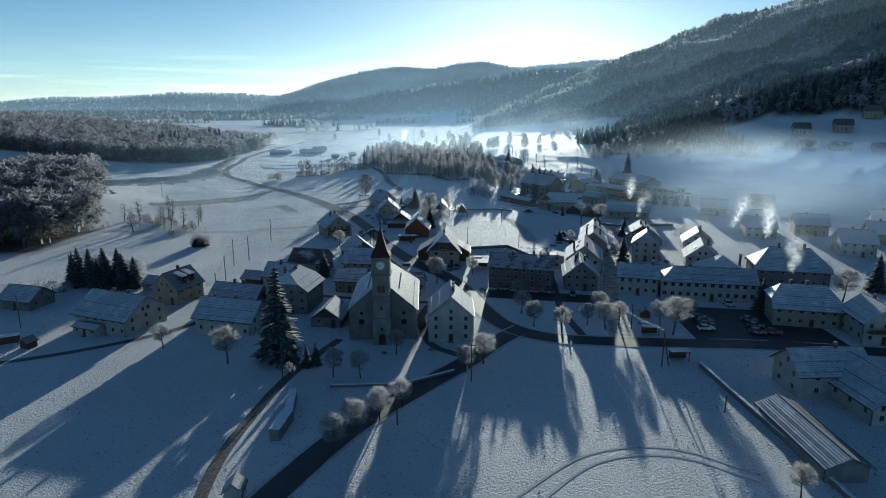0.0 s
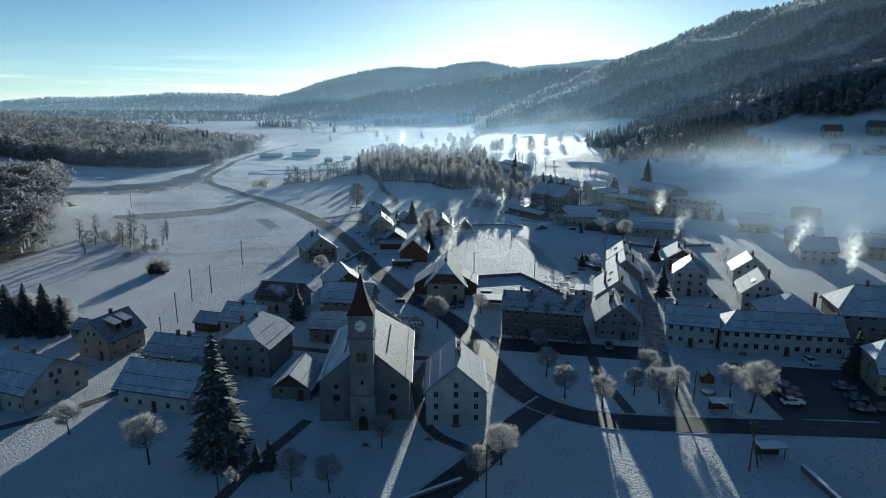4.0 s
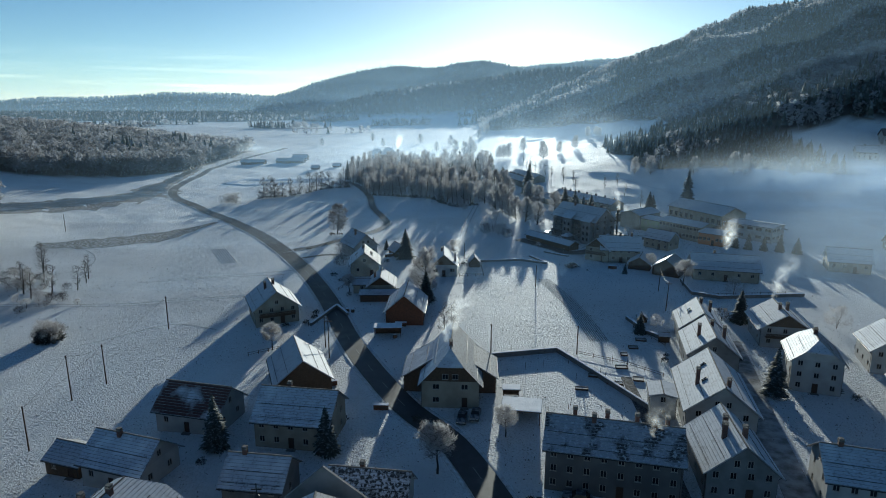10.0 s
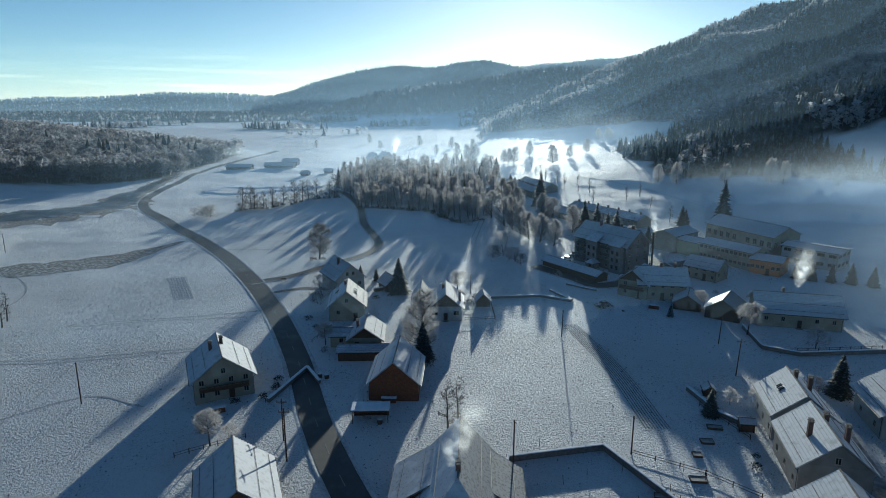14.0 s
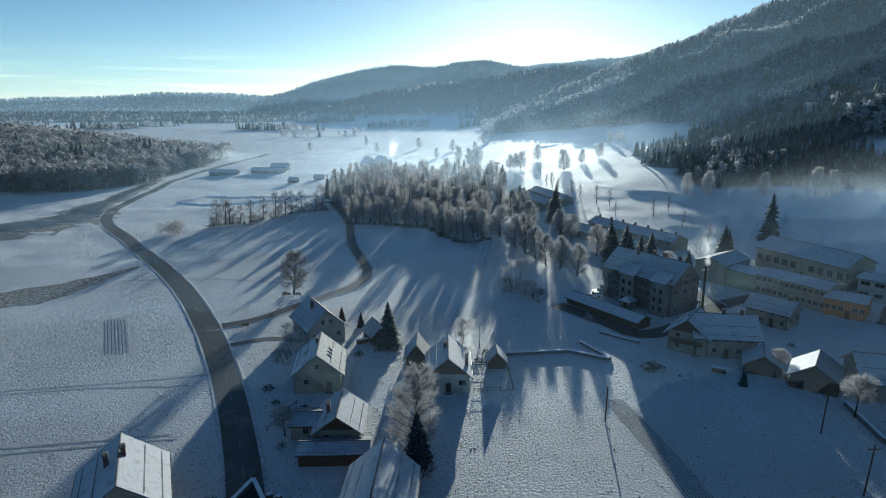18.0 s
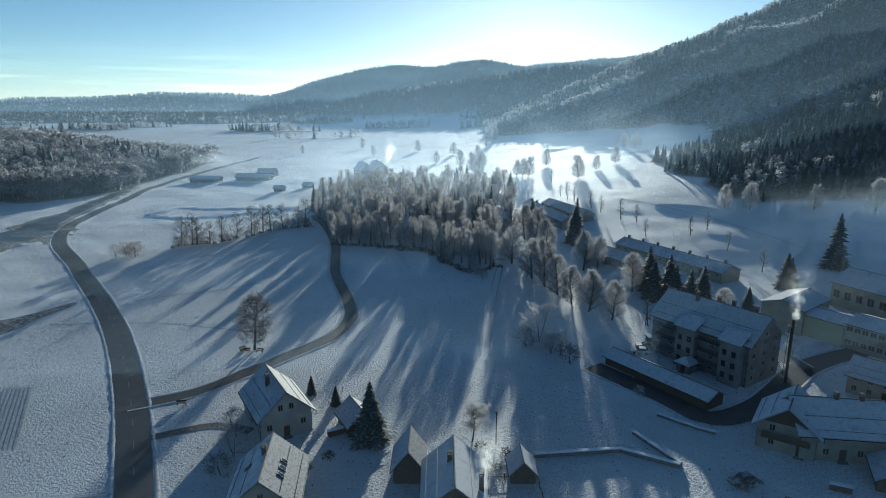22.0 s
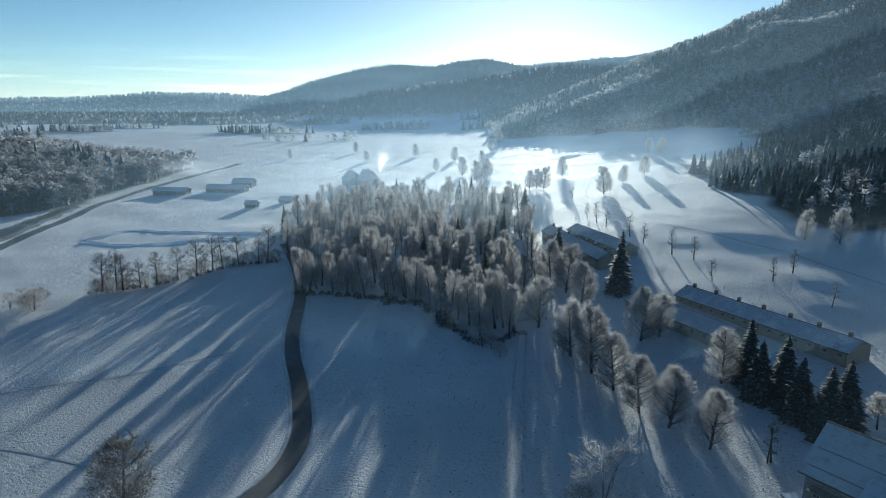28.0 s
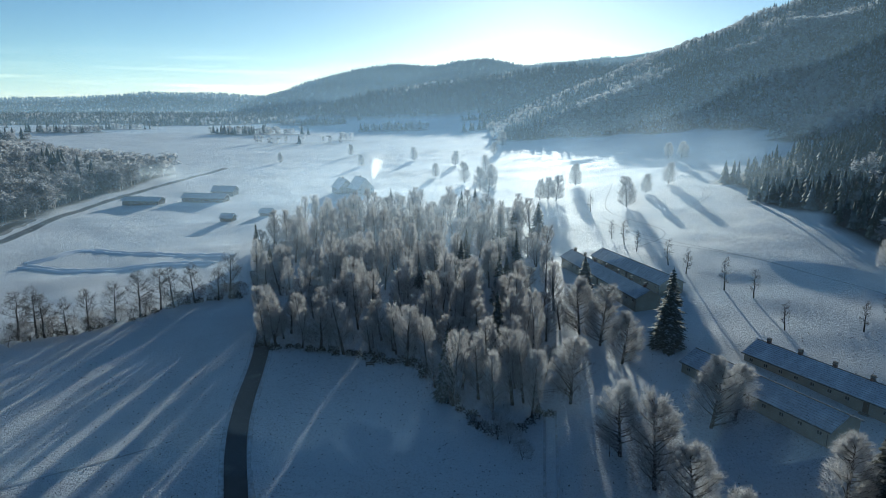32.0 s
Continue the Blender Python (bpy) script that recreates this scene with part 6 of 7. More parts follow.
def mist_curtain(x0, x1, y, top, strength, seed, mat=None, power=0.8):
    """A soft wall of mist that stands over the meadow and thins out upwards and to its ends."""
    nx, nz = 50, 9
    v, fade = [], []
    for j in range(nz):
        for i in range(nx):
            u, w = i / (nx - 1), j / (nz - 1)
            x = x0 + (x1 - x0) * u
            v.append((x, y + 9 * math.sin(u * 7 + seed), w * top * (0.75 + 0.35 * math.sin(u * 11 + seed * 2))))
            fade.append(strength * math.sin(math.pi * u) ** 0.7 * (1 - w) ** power)
    f = [(j * nx + i, j * nx + i + 1, j * nx + nx + i + 1, j * nx + nx + i) for j in range(nz - 1) for i in range(nx - 1)]
    faded("mist", draped(v), f, fade, mat or MIST_LOW, "thin bank of morning mist lying over the meadow", "mist")


for x0, x1, y, top, strength, seed in ((130, 420, 385, 9, 0.32, 1), (135, 460, 425, 10, 0.36, 2), (115, 480, 462, 11, 0.42, 3),
                                       (-70, 110, 545, 24, 0.08, 8), (-120, 125, 655, 24, 0.05, 9), (-170, 150, 710, 28, 0.07, 10), (-180, 170, 775, 34, 0.1, 11)):
    mist_curtain(x0, x1, y, top, strength, seed)


# thinner, taller mist that the sun still reaches
def mist_layer(x0, x1, y, middle, depth, strength, seed):
    """Mist that floats at one height over the meadow, densest in its middle, frayed above and below."""
    nx, nz = 56, 13
    v, fade = [], []
    for j in range(nz):
        for i in range(nx):
            u, w = i / (nx - 1), j / (nz - 1) * 2 - 1
            x = x0 + (x1 - x0) * u
            z = middle + depth * (w * 1.8 + 0.35 * math.sin(u * 9 + seed) + 0.2 * math.sin(u * 23 + seed * 3))
            v.append((x, y + 8 * math.sin(u * 6 + seed), max(z, 1.0)))
            fade.append(strength * min(1, 4 * u, 4 * (1 - u)) * math.exp(-2.6 * w * w) * (1 - abs(w)) ** 0.3)
    f = [(j * nx + i, j * nx + i + 1, j * nx + nx + i + 1, j * nx + nx + i) for j in range(nz - 1) for i in range(nx - 1)]
    faded("mist", v, f, fade, MIST_VEIL, "drifting layer of thin mist over the valley floor", "mist")


for x0, x1, y, middle, depth, strength, seed in ((75, 300, 222, 17, 8, 0.07, 41), (70, 310, 248, 18, 9, 0.11, 42), (80, 330, 272, 19, 9, 0.16, 21), (85, 350, 300, 21, 9, 0.2, 22), (115, 380, 328, 22, 9, 0.22, 23), (120, 400, 356, 23, 10, 0.24, 24), (125, 420, 386, 23, 10, 0.34, 25), (120, 440, 416, 25, 11, 0.36, 26), (110, 470, 450, 22, 6, 0.3, 27), (95, 470, 478, 21, 5, 0.26, 28), (40, 160, 600, 30, 10, 0.16, 52), (20, 190, 680, 34, 12, 0.16, 53),
                                                 (-300, -165, 790, 8, 5, 0.22, 54), (-95, 110, 515, 18, 8, 0.08, 30), (-110, 120, 566, 19, 9, 0.13, 31), (-115, 125, 640, 21, 10, 0.16, 32), (40, 150, 330, 14, 6, 0.03, 37), (60, 160, 395, 15, 6, 0.035, 33), (80, 170, 440, 17, 8, 0.05, 34)):
    mist_layer(x0, x1, y, middle, depth, strength, seed)


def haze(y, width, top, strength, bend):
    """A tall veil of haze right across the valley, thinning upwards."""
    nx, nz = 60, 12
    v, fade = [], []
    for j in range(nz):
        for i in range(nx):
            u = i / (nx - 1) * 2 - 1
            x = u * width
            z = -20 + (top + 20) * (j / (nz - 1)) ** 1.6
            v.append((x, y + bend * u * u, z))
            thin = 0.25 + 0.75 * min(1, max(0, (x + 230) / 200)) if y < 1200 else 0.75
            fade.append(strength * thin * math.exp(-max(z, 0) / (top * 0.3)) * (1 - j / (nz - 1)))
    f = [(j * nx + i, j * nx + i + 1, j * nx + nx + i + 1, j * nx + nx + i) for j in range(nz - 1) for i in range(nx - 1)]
    faded("haze", v, f, fade, MIST_FAR, "blue-tinted haze sheet across the valley", "haze")


# the low near sheets are added to lift the shadows behind them
haze(300, 420, 52, 0.13, 10)
haze(360, 440, 54, 0.16, 0)
haze(420, 500, 56, 0.18, -10)
haze(490, 600, 70, 0.18, -20)
haze(545, 600, 90, 0.18, -20)
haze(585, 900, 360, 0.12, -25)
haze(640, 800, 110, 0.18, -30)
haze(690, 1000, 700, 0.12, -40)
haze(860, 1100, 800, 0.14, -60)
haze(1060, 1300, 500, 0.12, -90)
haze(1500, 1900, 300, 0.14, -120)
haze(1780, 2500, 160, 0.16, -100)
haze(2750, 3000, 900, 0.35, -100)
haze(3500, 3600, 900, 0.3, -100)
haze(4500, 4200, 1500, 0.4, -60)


def smoke(x, y, z, height, drift, seed, size=1.0):
    """A plume of soft puffs that rises, spreads and leans."""
    r = random.Random(seed)
    v, f, fade = [], [], []
    n = int(12 + height * 1.2)
    for k in range(n):
        u = (k + r.random()) / n
        c = Vector((x + drift * u ** 1.3 * height * 0.5 + r.uniform(-0.4, 0.4) * (1 + u * 4), y - 0.2 * u * height + r.uniform(-0.4, 0.4), z + u * height))
        q = size * (0.4 + 2.3 * u) * r.uniform(0.6, 1.3)
        nrm = Vector((r.uniform(-0.5, 0.5), -1, r.uniform(-0.2, 0.7))).normalized()
        a = nrm.orthogonal().normalized()
        b = nrm.cross(a)
        i = len(v)
        v.append(tuple(c))
        fade.append((1 - u) ** 0.8 * 0.95)
        for m in range(12):
            t = 6.28318 * m / 12
            d = q * r.uniform(0.75, 1.25)
            v.append(tuple(c + (a * math.cos(t) + b * math.sin(t)) * d * 0.55))
            fade.append((1 - u) * 0.6)
        for m in range(12):
            t = 6.28318 * m / 12
            d = q * r.uniform(0.8, 1.3)
            v.append(tuple(c + (a * math.cos(t) + b * math.sin(t)) * d))
            fade.append(0.0)
        f += [(i, i + 1 + m, i + 1 + (m + 1) % 12) for m in range(12)]
        f += [(i + 1 + m, i + 13 + m, i + 13 + (m + 1) % 12, i + 1 + (m + 1) % 12) for m in range(12)]
    faded("smoke", v, f, fade, SMOKE, "pale smoke rising from a chimney", "smoke")


for x, y, z, h, dr, sd, sz in ((-0.4, 221.5, 14.5, 9, 0.25, 1, 1.0), (79.0, 253, 13.5, 9, 0.2, 2, 1.0), (3.2, 310, 8.4, 8, 0.1, 3, 1.0), (92, 308, 12.5, 9, -0.6, 4, 1.6), (67.5, 352, 17.5, 9, -0.35, 5, 1.1), (96, 168, 13.5, 9, -0.5, 6, 1.4), (102, 195, 17.5, 10, -0.4, 7, 1.5), (-45, 722, 13, 11, 0.3, 8, 2.6), (30, 191, 12, 5, 0.1, 9, 0.6), (112, 240, 12, 10, 0.3, 10, 1.6)):
    smoke(x, y, z, h * 1.25, dr + 0.25, sd, sz)


# ---- poles, wires ----
def pole(x, y, height=8.5, cross=False, lean=0.0):
    root = new("utility_pole")
    root.matrix_world = pose(x, y, gz(x, y), lean, lean * 0.6, 0)
    tagged(root, "weathered wooden utility pole with insulators", "pole", "utility poles")
    part("post", tube([(0, 0, -0.5), (0, 0, height)], [0.14, 0.1], 7), WOOD, root)
    if cross:
        part("crossarm", box(-0.9, -0.06, height - 0.7, 0.9, 0.06, height - 0.55), WOOD, root)
        for q in (-0.8, 0.8):
            part("insulator", tube([(q, 0, height - 0.55), (q, 0, height - 0.3)], [0.05, 0.04], 6), STONE, root)
    else:
        for k, q in enumerate((-0.18, 0.18)):
            part("insulator", tube([(q, 0, height - 0.3 - 0.25 * k), (q, 0, height - 0.1 - 0.25 * k)], [0.05, 0.04], 6), STONE, root)
    return Vector((x, y, gz(x, y) + height - 0.2))


def wire(a, b, sag=0.8):
    pts = [a.lerp(b, t) - Vector((0, 0, sag * 4 * t * (1 - t))) for t in np.linspace(0, 1, 9)]
    tagged(link_mesh("wire", *tube(pts, [0.022] * 9, 3, False), METAL), "thin dark overhead wire between poles", "wire")


west = [pole(x, y, h, False, ln) for x, y, h, ln in ((-72.2, 193, 6.5, 1), (-73.7, 206.5, 8.5, -1), (-77, 225.5, 10, 2), (-73.5, 232.5, 9, -1), (-73.8, 265, 9, 2))]
for a, b in zip(west, west[1:]):
    wire(a, b)
wire(west[1], west[3])
east = [pole(x, y, h, c, ln) for x, y, h, c, ln in ((9.5, 237.4, 10, False, 0), (27.7, 295.5, 7, False, 1), (60.8, 273.7, 8.5, True, 2), (64.5, 291.2, 7.5, False, 2), (6.6, 329, 6, False, 0))]
wire(east[2], east[3])
for x, y, h, c, ln in ((6.1, 126.1, 9, True, 0), (55.1, 112.9, 3.5, False, 0), (-114.4, 161.8, 9, False, -2), (-130, 213, 8, False, 0), (-27.1, 241.9, 9.5, True, 0), (-29.1, 248.1, 8, True, 0), (-176.8, 395.3, 8, False, 1), (-8.6, 108, 6, False, 0), (30, 244, 7, False, 0), (46.5, 158, 6, False, 0), (49.5, 157, 7, False, 0), (25, 177, 6, False, 0), (48.9, 383.9, 6, False, 2)):
    pole(x, y, h, c, ln)
a, b = pole(49.7, 133.7, 9, False, 1), pole(-34.5, 126.1, 9, False, 0)
wire(a, Vector((44, 163, gz(44, 163) + 6.8)), 0.6)
wire(b, Vector((-30, 150, gz(-30, 150) + 6.5)), 0.6)
pole(51.6, 134.6, 7.5, False, -14)


# ---- cars ----
def car(x, y, turn, paint, label, length=4.3):
    root = new("car")
    root.matrix_world = pose(x, y, gz(x, y) + 0.09, 0, 0, turn)
    tagged(root, label, "car", "parked cars")
    L, W = length / 2, 0.87
    prof = ((-L, 0.35), (-L, 0.85), (-L * 0.55, 0.95), (-L * 0.35, 1.0), (L * 0.45, 1.0), (L * 0.9, 0.95), (L, 0.8), (L, 0.35))
    v = [(px, s * (W - (0.06 if pz > 0.9 else 0)), pz) for s in (-1, 1) for px, pz in prof]
    n = len(prof)
    part("body", (v, [tuple(range(n))[::-1], tuple(range(n, 2 * n))] + [(k, (k + 1) % n, n + (k + 1) % n, n + k) for k in range(n)]), paint, root)
    roof = ((-L * 0.38, 1.0), (-L * 0.1, 1.42), (L * 0.55, 1.45), (L * 0.82, 1.0))
    v = [(px, s * (W - 0.08 if pz < 1.2 else W - 0.22), pz) for s in (-1, 1) for px, pz in roof]
    cab = part("cabin", (v, [(3, 2, 1, 0), (4, 5, 6, 7), (0, 1, 5, 4), (2, 3, 7, 6), (1, 2, 6, 5)]), CAR_GLASS, root, "dark car windows")
    part("roof", box(-L * 0.12, -W + 0.2, 1.423, L * 0.56, W - 0.2, 1.5, 0.04), paint, cab)
    for px in (-L * 0.62, L * 0.6):
        for s in (-1, 1):
            w = part("wheel", tube([(px, s * (W - 0.12), 0.31), (px, s * (W + 0.02), 0.31)], [0.31, 0.31], 14), RUBBER, root)
            part("rim", tube([(px, s * (W + 0.021), 0.31), (px, s * (W + 0.03), 0.31)], [0.19, 0.17], 10), METAL, w)
    for s in (-1, 1):
        part("headlight", box(-L - 0.02, s * 0.6 - 0.15, 0.62, -L + 0.02, s * 0.6 + 0.15, 0.78), CLOCK, root)
        part("tail_light", box(L - 0.02, s * 0.62 - 0.12, 0.62, L + 0.02, s * 0.62 + 0.12, 0.8), CAR_RED, root)
    for z in (-1, 1):
        part("bumper", box(z * L - 0.05, -W + 0.05, 0.36, z * L + 0.06, W - 0.05, 0.52, 0.04), METAL, root)


for x, y, t, p, lb in ((68.8, 156.2, 178, CAR_WHITE, "white car parked in the snow"), (70.6, 161.6, 176, CAR_DARK, "dark car with frosted roof"), (70, 159, 177, CAR_RED, "dark red car with frosted roof"), (70.2, 164.4, 175, CAR_DARK, "dark car with frosted roof"),
                       (32.2, 186.6, -12, CAR_DARK, "dark car before the apartment row"), (39.5, 184.2, 80, CAR_DARK, "dark car beside the gabled house"), (19, 190, -14, CAR_DARK, "dark car before the apartment row"), (83, 162.6, 150, CAR_DARK, "dark car with frosted windows"), (82.5, 157.9, 150, CAR_DARK, "dark car with frosted windows"),
                       (81, 153.6, 148, CAR_DARK, "dark car with frosted windows"), (85, 153.5, 148, CAR_RED, "dark red car with frosted roof"), (83.2, 175.4, 95, CAR_WHITE, "white car before the shop"), (2.4, 213.6, 82, CAR_DARK, "dark car with snow on its roof"), (5, 214.8, 80, CAR_DARK, "dark car with snow on its roof"), (42.3, 366.6, -10, CAR_WHITE, "white car behind the garage row"), (44.4, 369.6, -10, CAR_DARK, "dark car behind the garage row"), (43.2, 317.9, 15, CAR_DARK, "dark car snowed in on the meadow")):
    car(x, y, t, p, lb)


# ---- walls, fences, shelters and odds and ends ----
def low_wall(pts, height, width, mat, label, name="wall_garden"):
    root = new(name)
    x0, y0 = pts[0]
    root.matrix_world = pose(x0, y0, gz(x0, y0))
    tagged(root, label, "wall")
    for (ax, ay), (bx, by) in zip(pts, pts[1:]):
        n = max(1, int(math.hypot(bx - ax, by - ay) / 3))
        for k in range(n):
            p, q = Vector((ax, ay)).lerp(Vector((bx, by)), k / n), Vector((ax, ay)).lerp(Vector((bx, by)), (k + 1) / n)
            a = math.atan2(q.y - p.y, q.x - p.x)
            z = gz(p.x, p.y) - gz(x0, y0)
            L = (q - p).length
            m = Matrix.Translation((p.x - x0, p.y - y0, z)) @ Matrix.Rotation(a, 4, "Z")
            seg = part("wall_section", turned(box(0, -width / 2, -0.6, L + 0.01, width / 2, height), m), mat, root)
            part("coping", turned(box(0, -width / 2 - 0.08, height + 0.003, L + 0.01, width / 2 + 0.08, height + 0.14, 0.05), m), SNOW, seg, "snow lying along the top")


def fence(pts, label, height=1.0, step=2.2):
    root = new("fence")
    x0, y0 = pts[0]
    root.matrix_world = pose(x0, y0, gz(x0, y0))
    tagged(root, label, "fence")
    last = None
    for (ax, ay), (bx, by) in zip(pts, pts[1:]):
        n = max(1, int(math.hypot(bx - ax, by - ay) / step))
        for k in range(n + 1):
            x, y = ax + (bx - ax) * k / n, ay + (by - ay) * k / n
            z = gz(x, y) - gz(x0, y0)
            part("post", box(x - x0 - 0.06, y - y0 - 0.06, z - 0.4, x - x0 + 0.06, y - y0 + 0.06, z + height), WOOD, root)
            p = Vector((x - x0, y - y0, z))
            if last is not None:
                for q in (0.4, 0.85):
                    part("rail", tube([last + Vector((0, 0, height * q)), p + Vector((0, 0, height * q))], [0.045, 0.045], 5), WOOD, root)
            last = p
        last = last


low_wall(((8.4, 238.5), (9.2, 241.8), (25.6, 245.3), (31.7, 232.5), (39.4, 215.6)), 1.1, 0.35, STONE, "low stone garden wall with snow on its coping")
low_wall(((48.0, 267.2), (50.0, 257), (53.5, 252)), 0.9, 0.5, STONE, "low stone wall round a garden")
low_wall(((75, 301.5), (73.5, 288), (80, 284), (106, 286)), 1.0, 0.4, STONE, "snow-topped boundary wall of a farmyard")
low_wall(((12.5, 325.0), (26.9, 326.6), (35.2, 322)), 0.7, 0.6, STONE, "low culvert edge of dark stone in the snow")
low_wall(((30.8, 332.3), (35.6, 322.6)), 0.5, 0.5, STONE, "dark stone edge of a snowy platform")
low_wall(((58.5, 134), (59.8, 118), (61.5, 100), (62.5, 84)), 1.0, 0.5, STONE, "rough retaining wall of a farmyard")
low_wall(((-30.6, 119), (-29.4, 110)), 1.9, 1.4, WALL_GREY, "cemetery chapel wall under a snowy coping")
low_wall(((-29.4, 110), (-30.2, 102.5)), 2.2, 1.8, WALL_GREY, "tall cemetery wall under a snowy coping")
low_wall(((-130, 136), (-118, 146.5), (-108.5, 152.5)), 1.8, 2.2, WOOD, "long woodpile under a snowy cover")
low_wall(((-24, 123.5), (-8.5, 124.5), (2.5, 131)), 0.6, 0.3, STONE, "low churchyard edge in the snow")
low_wall(((37, 338.5), (42, 334), (45, 332)), 0.5, 0.4, STONE, "curved dark stone edge beside the road")
low_wall(((-27, 270), (-31, 277), (-35.5, 262)), 0.8, 0.5, STONE, "low hedge-like wall round a garden")
fence(((4.3, 306.6), (12.3, 307.4), (12.1, 319), (4.6, 319)), "dark wooden garden fence with snow", 1.1)
fence(((48.0, 260.7), (52, 248.5)), "weathered wooden fence beside a garden")
fence(((9.0, 242.5), (8, 226)), "weathered wooden fence along a garden")
fence(((16, 446), (24, 447.5)), "short wooden rail fence under the trees", 0.9)
fence(((24, 425), (27, 436)), "short wooden rail fence under the trees", 0.9)
fence(((30, 244), (40, 238), (46, 232)), "thin wire and post fence in a vegetable garden", 1.0, 3.0)
fence(((-46, 243), (-36, 249)), "weathered fence before a barn")
fence(((-36, 262), (-31, 278)), "clipped hedge supports beside the road", 0.9)
fence(((-33, 292), (-30, 302)), "weathered roadside garden fence", 0.9)
fence(((78, 286), (104, 288)), "wooden fence along a farmyard", 1.0, 2.6)


def shelter(x, y, turn, w, d, h, label, name="shelter", cat="shelter"):
    root = new(name)
    root.matrix_world = pose(x, y, gz(x, y), 0, 0, turn)
    tagged(root, label, cat)
    for px in (-w / 2 + 0.1, w / 2 - 0.1):
        for py in (-d / 2 + 0.1, d / 2 - 0.1):
            part("post", box(px - 0.06, py - 0.06, -0.2, px + 0.06, py + 0.06, h), WOOD, root)
    part("back_wall", box(-w / 2 + 0.17, d / 2 - 0.1, 0.05, w / 2 - 0.17, d / 2 - 0.04, h - 0.003), WOOD, root)
    r = part("roof", box(-w / 2 - 0.25, -d / 2 - 0.25, h, w / 2 + 0.25, d / 2 + 0.25, h + 0.12), WOOD, root)
    part("snow_cover", box(-w / 2 - 0.22, -d / 2 - 0.22, h + 0.123, w / 2 + 0.22, d / 2 + 0.22, h + 0.26, 0.08), SNOW, r, "snow lying on the roof")
    part("bench", box(-w / 2 + 0.2, d / 2 - 0.55, 0.4, w / 2 - 0.2, d / 2 - 0.13, 0.46), WOOD, root)


shelter(53.3, 153.4, -2, 4, 2, 2.2, "bus shelter with snow on its flat roof", "bus_shelter")
shelter(55.0, 137.6, 2, 4.2, 2, 2.3, "bus shelter with pale snowy roof beside the road", "bus_shelter")
shelter(-14.8, 255.5, 2, 6.6, 3, 2.5, "open timber carport with a snowy roof", "carport")
shelter(13.6, 214.8, -10, 7, 5, 2.6, "flat-roofed garage with a bright snowy roof", "garage")
shelter(46.5, 372, 10, 2, 2, 2.0, "small open timber hut in the yard", "hut")
shelter(12.5, 223, -3, 3.2, 2, 2.0, "timber garden frame with snow on top", "garden_table")
house("garden_hut", "tiny dark timber hut with snow on its roof", (51.5, 251.2), -10, 2.4, 2.2, 1.7, 0.5, "x", WOOD, TILE_SNOW, 0.2, front=(0, 0), sides=(0, 0), attic=0, door=False, guard=False, category="hut")
house("garden_hut", "tiny garden hut with a snowy pointed roof", (50.3, 264.5), -10, 2.2, 2.2, 1.5, 0.8, "y", WOOD, TILE_SNOW, 0.2, front=(0, 0), sides=(0, 0), attic=0, door=False, guard=False, category="hut")
house("market_hut", "small brown timber market hut on the green", (54.6, 165.6), -8, 2.4, 2.0, 1.8, 0.9, "y", WOOD_RED, TILE_SNOW, 0.25, front=(0, 0), sides=(0, 0), attic=0, door=False, guard=False, category="hut")
house("garden_hut", "small dark hut beside the lane", (-105, 147.2), -20, 2.6, 2.6, 1.9, 0.9, "y", WOOD, TILE_FROST, 0.25, front=(0, 0), sides=(0, 0), attic=0, door=False, guard=False, category="hut")
house("wayside_chapel", "small white wayside chapel with a snowy roof", (-33.2, 84.5), 5, 2.6, 3, 2.3, 1.3, "y", WALL_WHITE, TILE_FROST, 0.25, front=(0, 0), sides=(0, 0), attic=0, door=False, guard=False, category="chapel")


def monument(x, y):
    root = new("monument")
    root.matrix_world = pose(x, y, gz(x, y))
    tagged(root, "grey stone obelisk on a stepped base in the snow", "monument")
    part("base", join(box(-0.9, -0.9, -0.3, 0.9, 0.9, 0.25), box(-0.6, -0.6, 0.25, 0.6, 0.6, 0.6)), STONE, root)
    part("shaft", tube([(0, 0, 0.603), (0, 0, 2.6), (0, 0, 3.1)], [0.42, 0.25, 0.02], 4), STONE, root)


monument(33.2, 170.5)
monument(33.6, 163)


def fountain(x, y):
    root = new("fountain")
    root.matrix_world = pose(x, y, gz(x, y))
    tagged(root, "round stone fountain basin with snow in it", "fountain")
    part("basin", tube([(0, 0, -0.3), (0, 0, 0.5), (0, 0, 0.55)], [1.4, 1.5, 1.4], 16), STONE, root)
    part("snow_fill", tube([(0, 0, 0.553), (0, 0, 0.62), (0, 0, 0.7)], [1.25, 1.1, 0.3], 14), SNOW, root)


fountain(54.1, 161)


def bench(x, y, turn):
    root = new("bench")
    root.matrix_world = pose(x, y, gz(x, y), 0, 0, turn)
    tagged(root, "dark wooden bench with snow on its seat", "bench")
    part("seat", box(-0.9, -0.22, 0.42, 0.9, 0.22, 0.5), WOOD, root)
    part("backrest", box(-0.9, 0.2, 0.6, 0.9, 0.26, 0.95), WOOD, root)
    for q in (-0.7, 0.7):
        part("leg", box(q - 0.05, -0.2, -0.15, q + 0.05, 0.24, 0.417), WOOD, root)


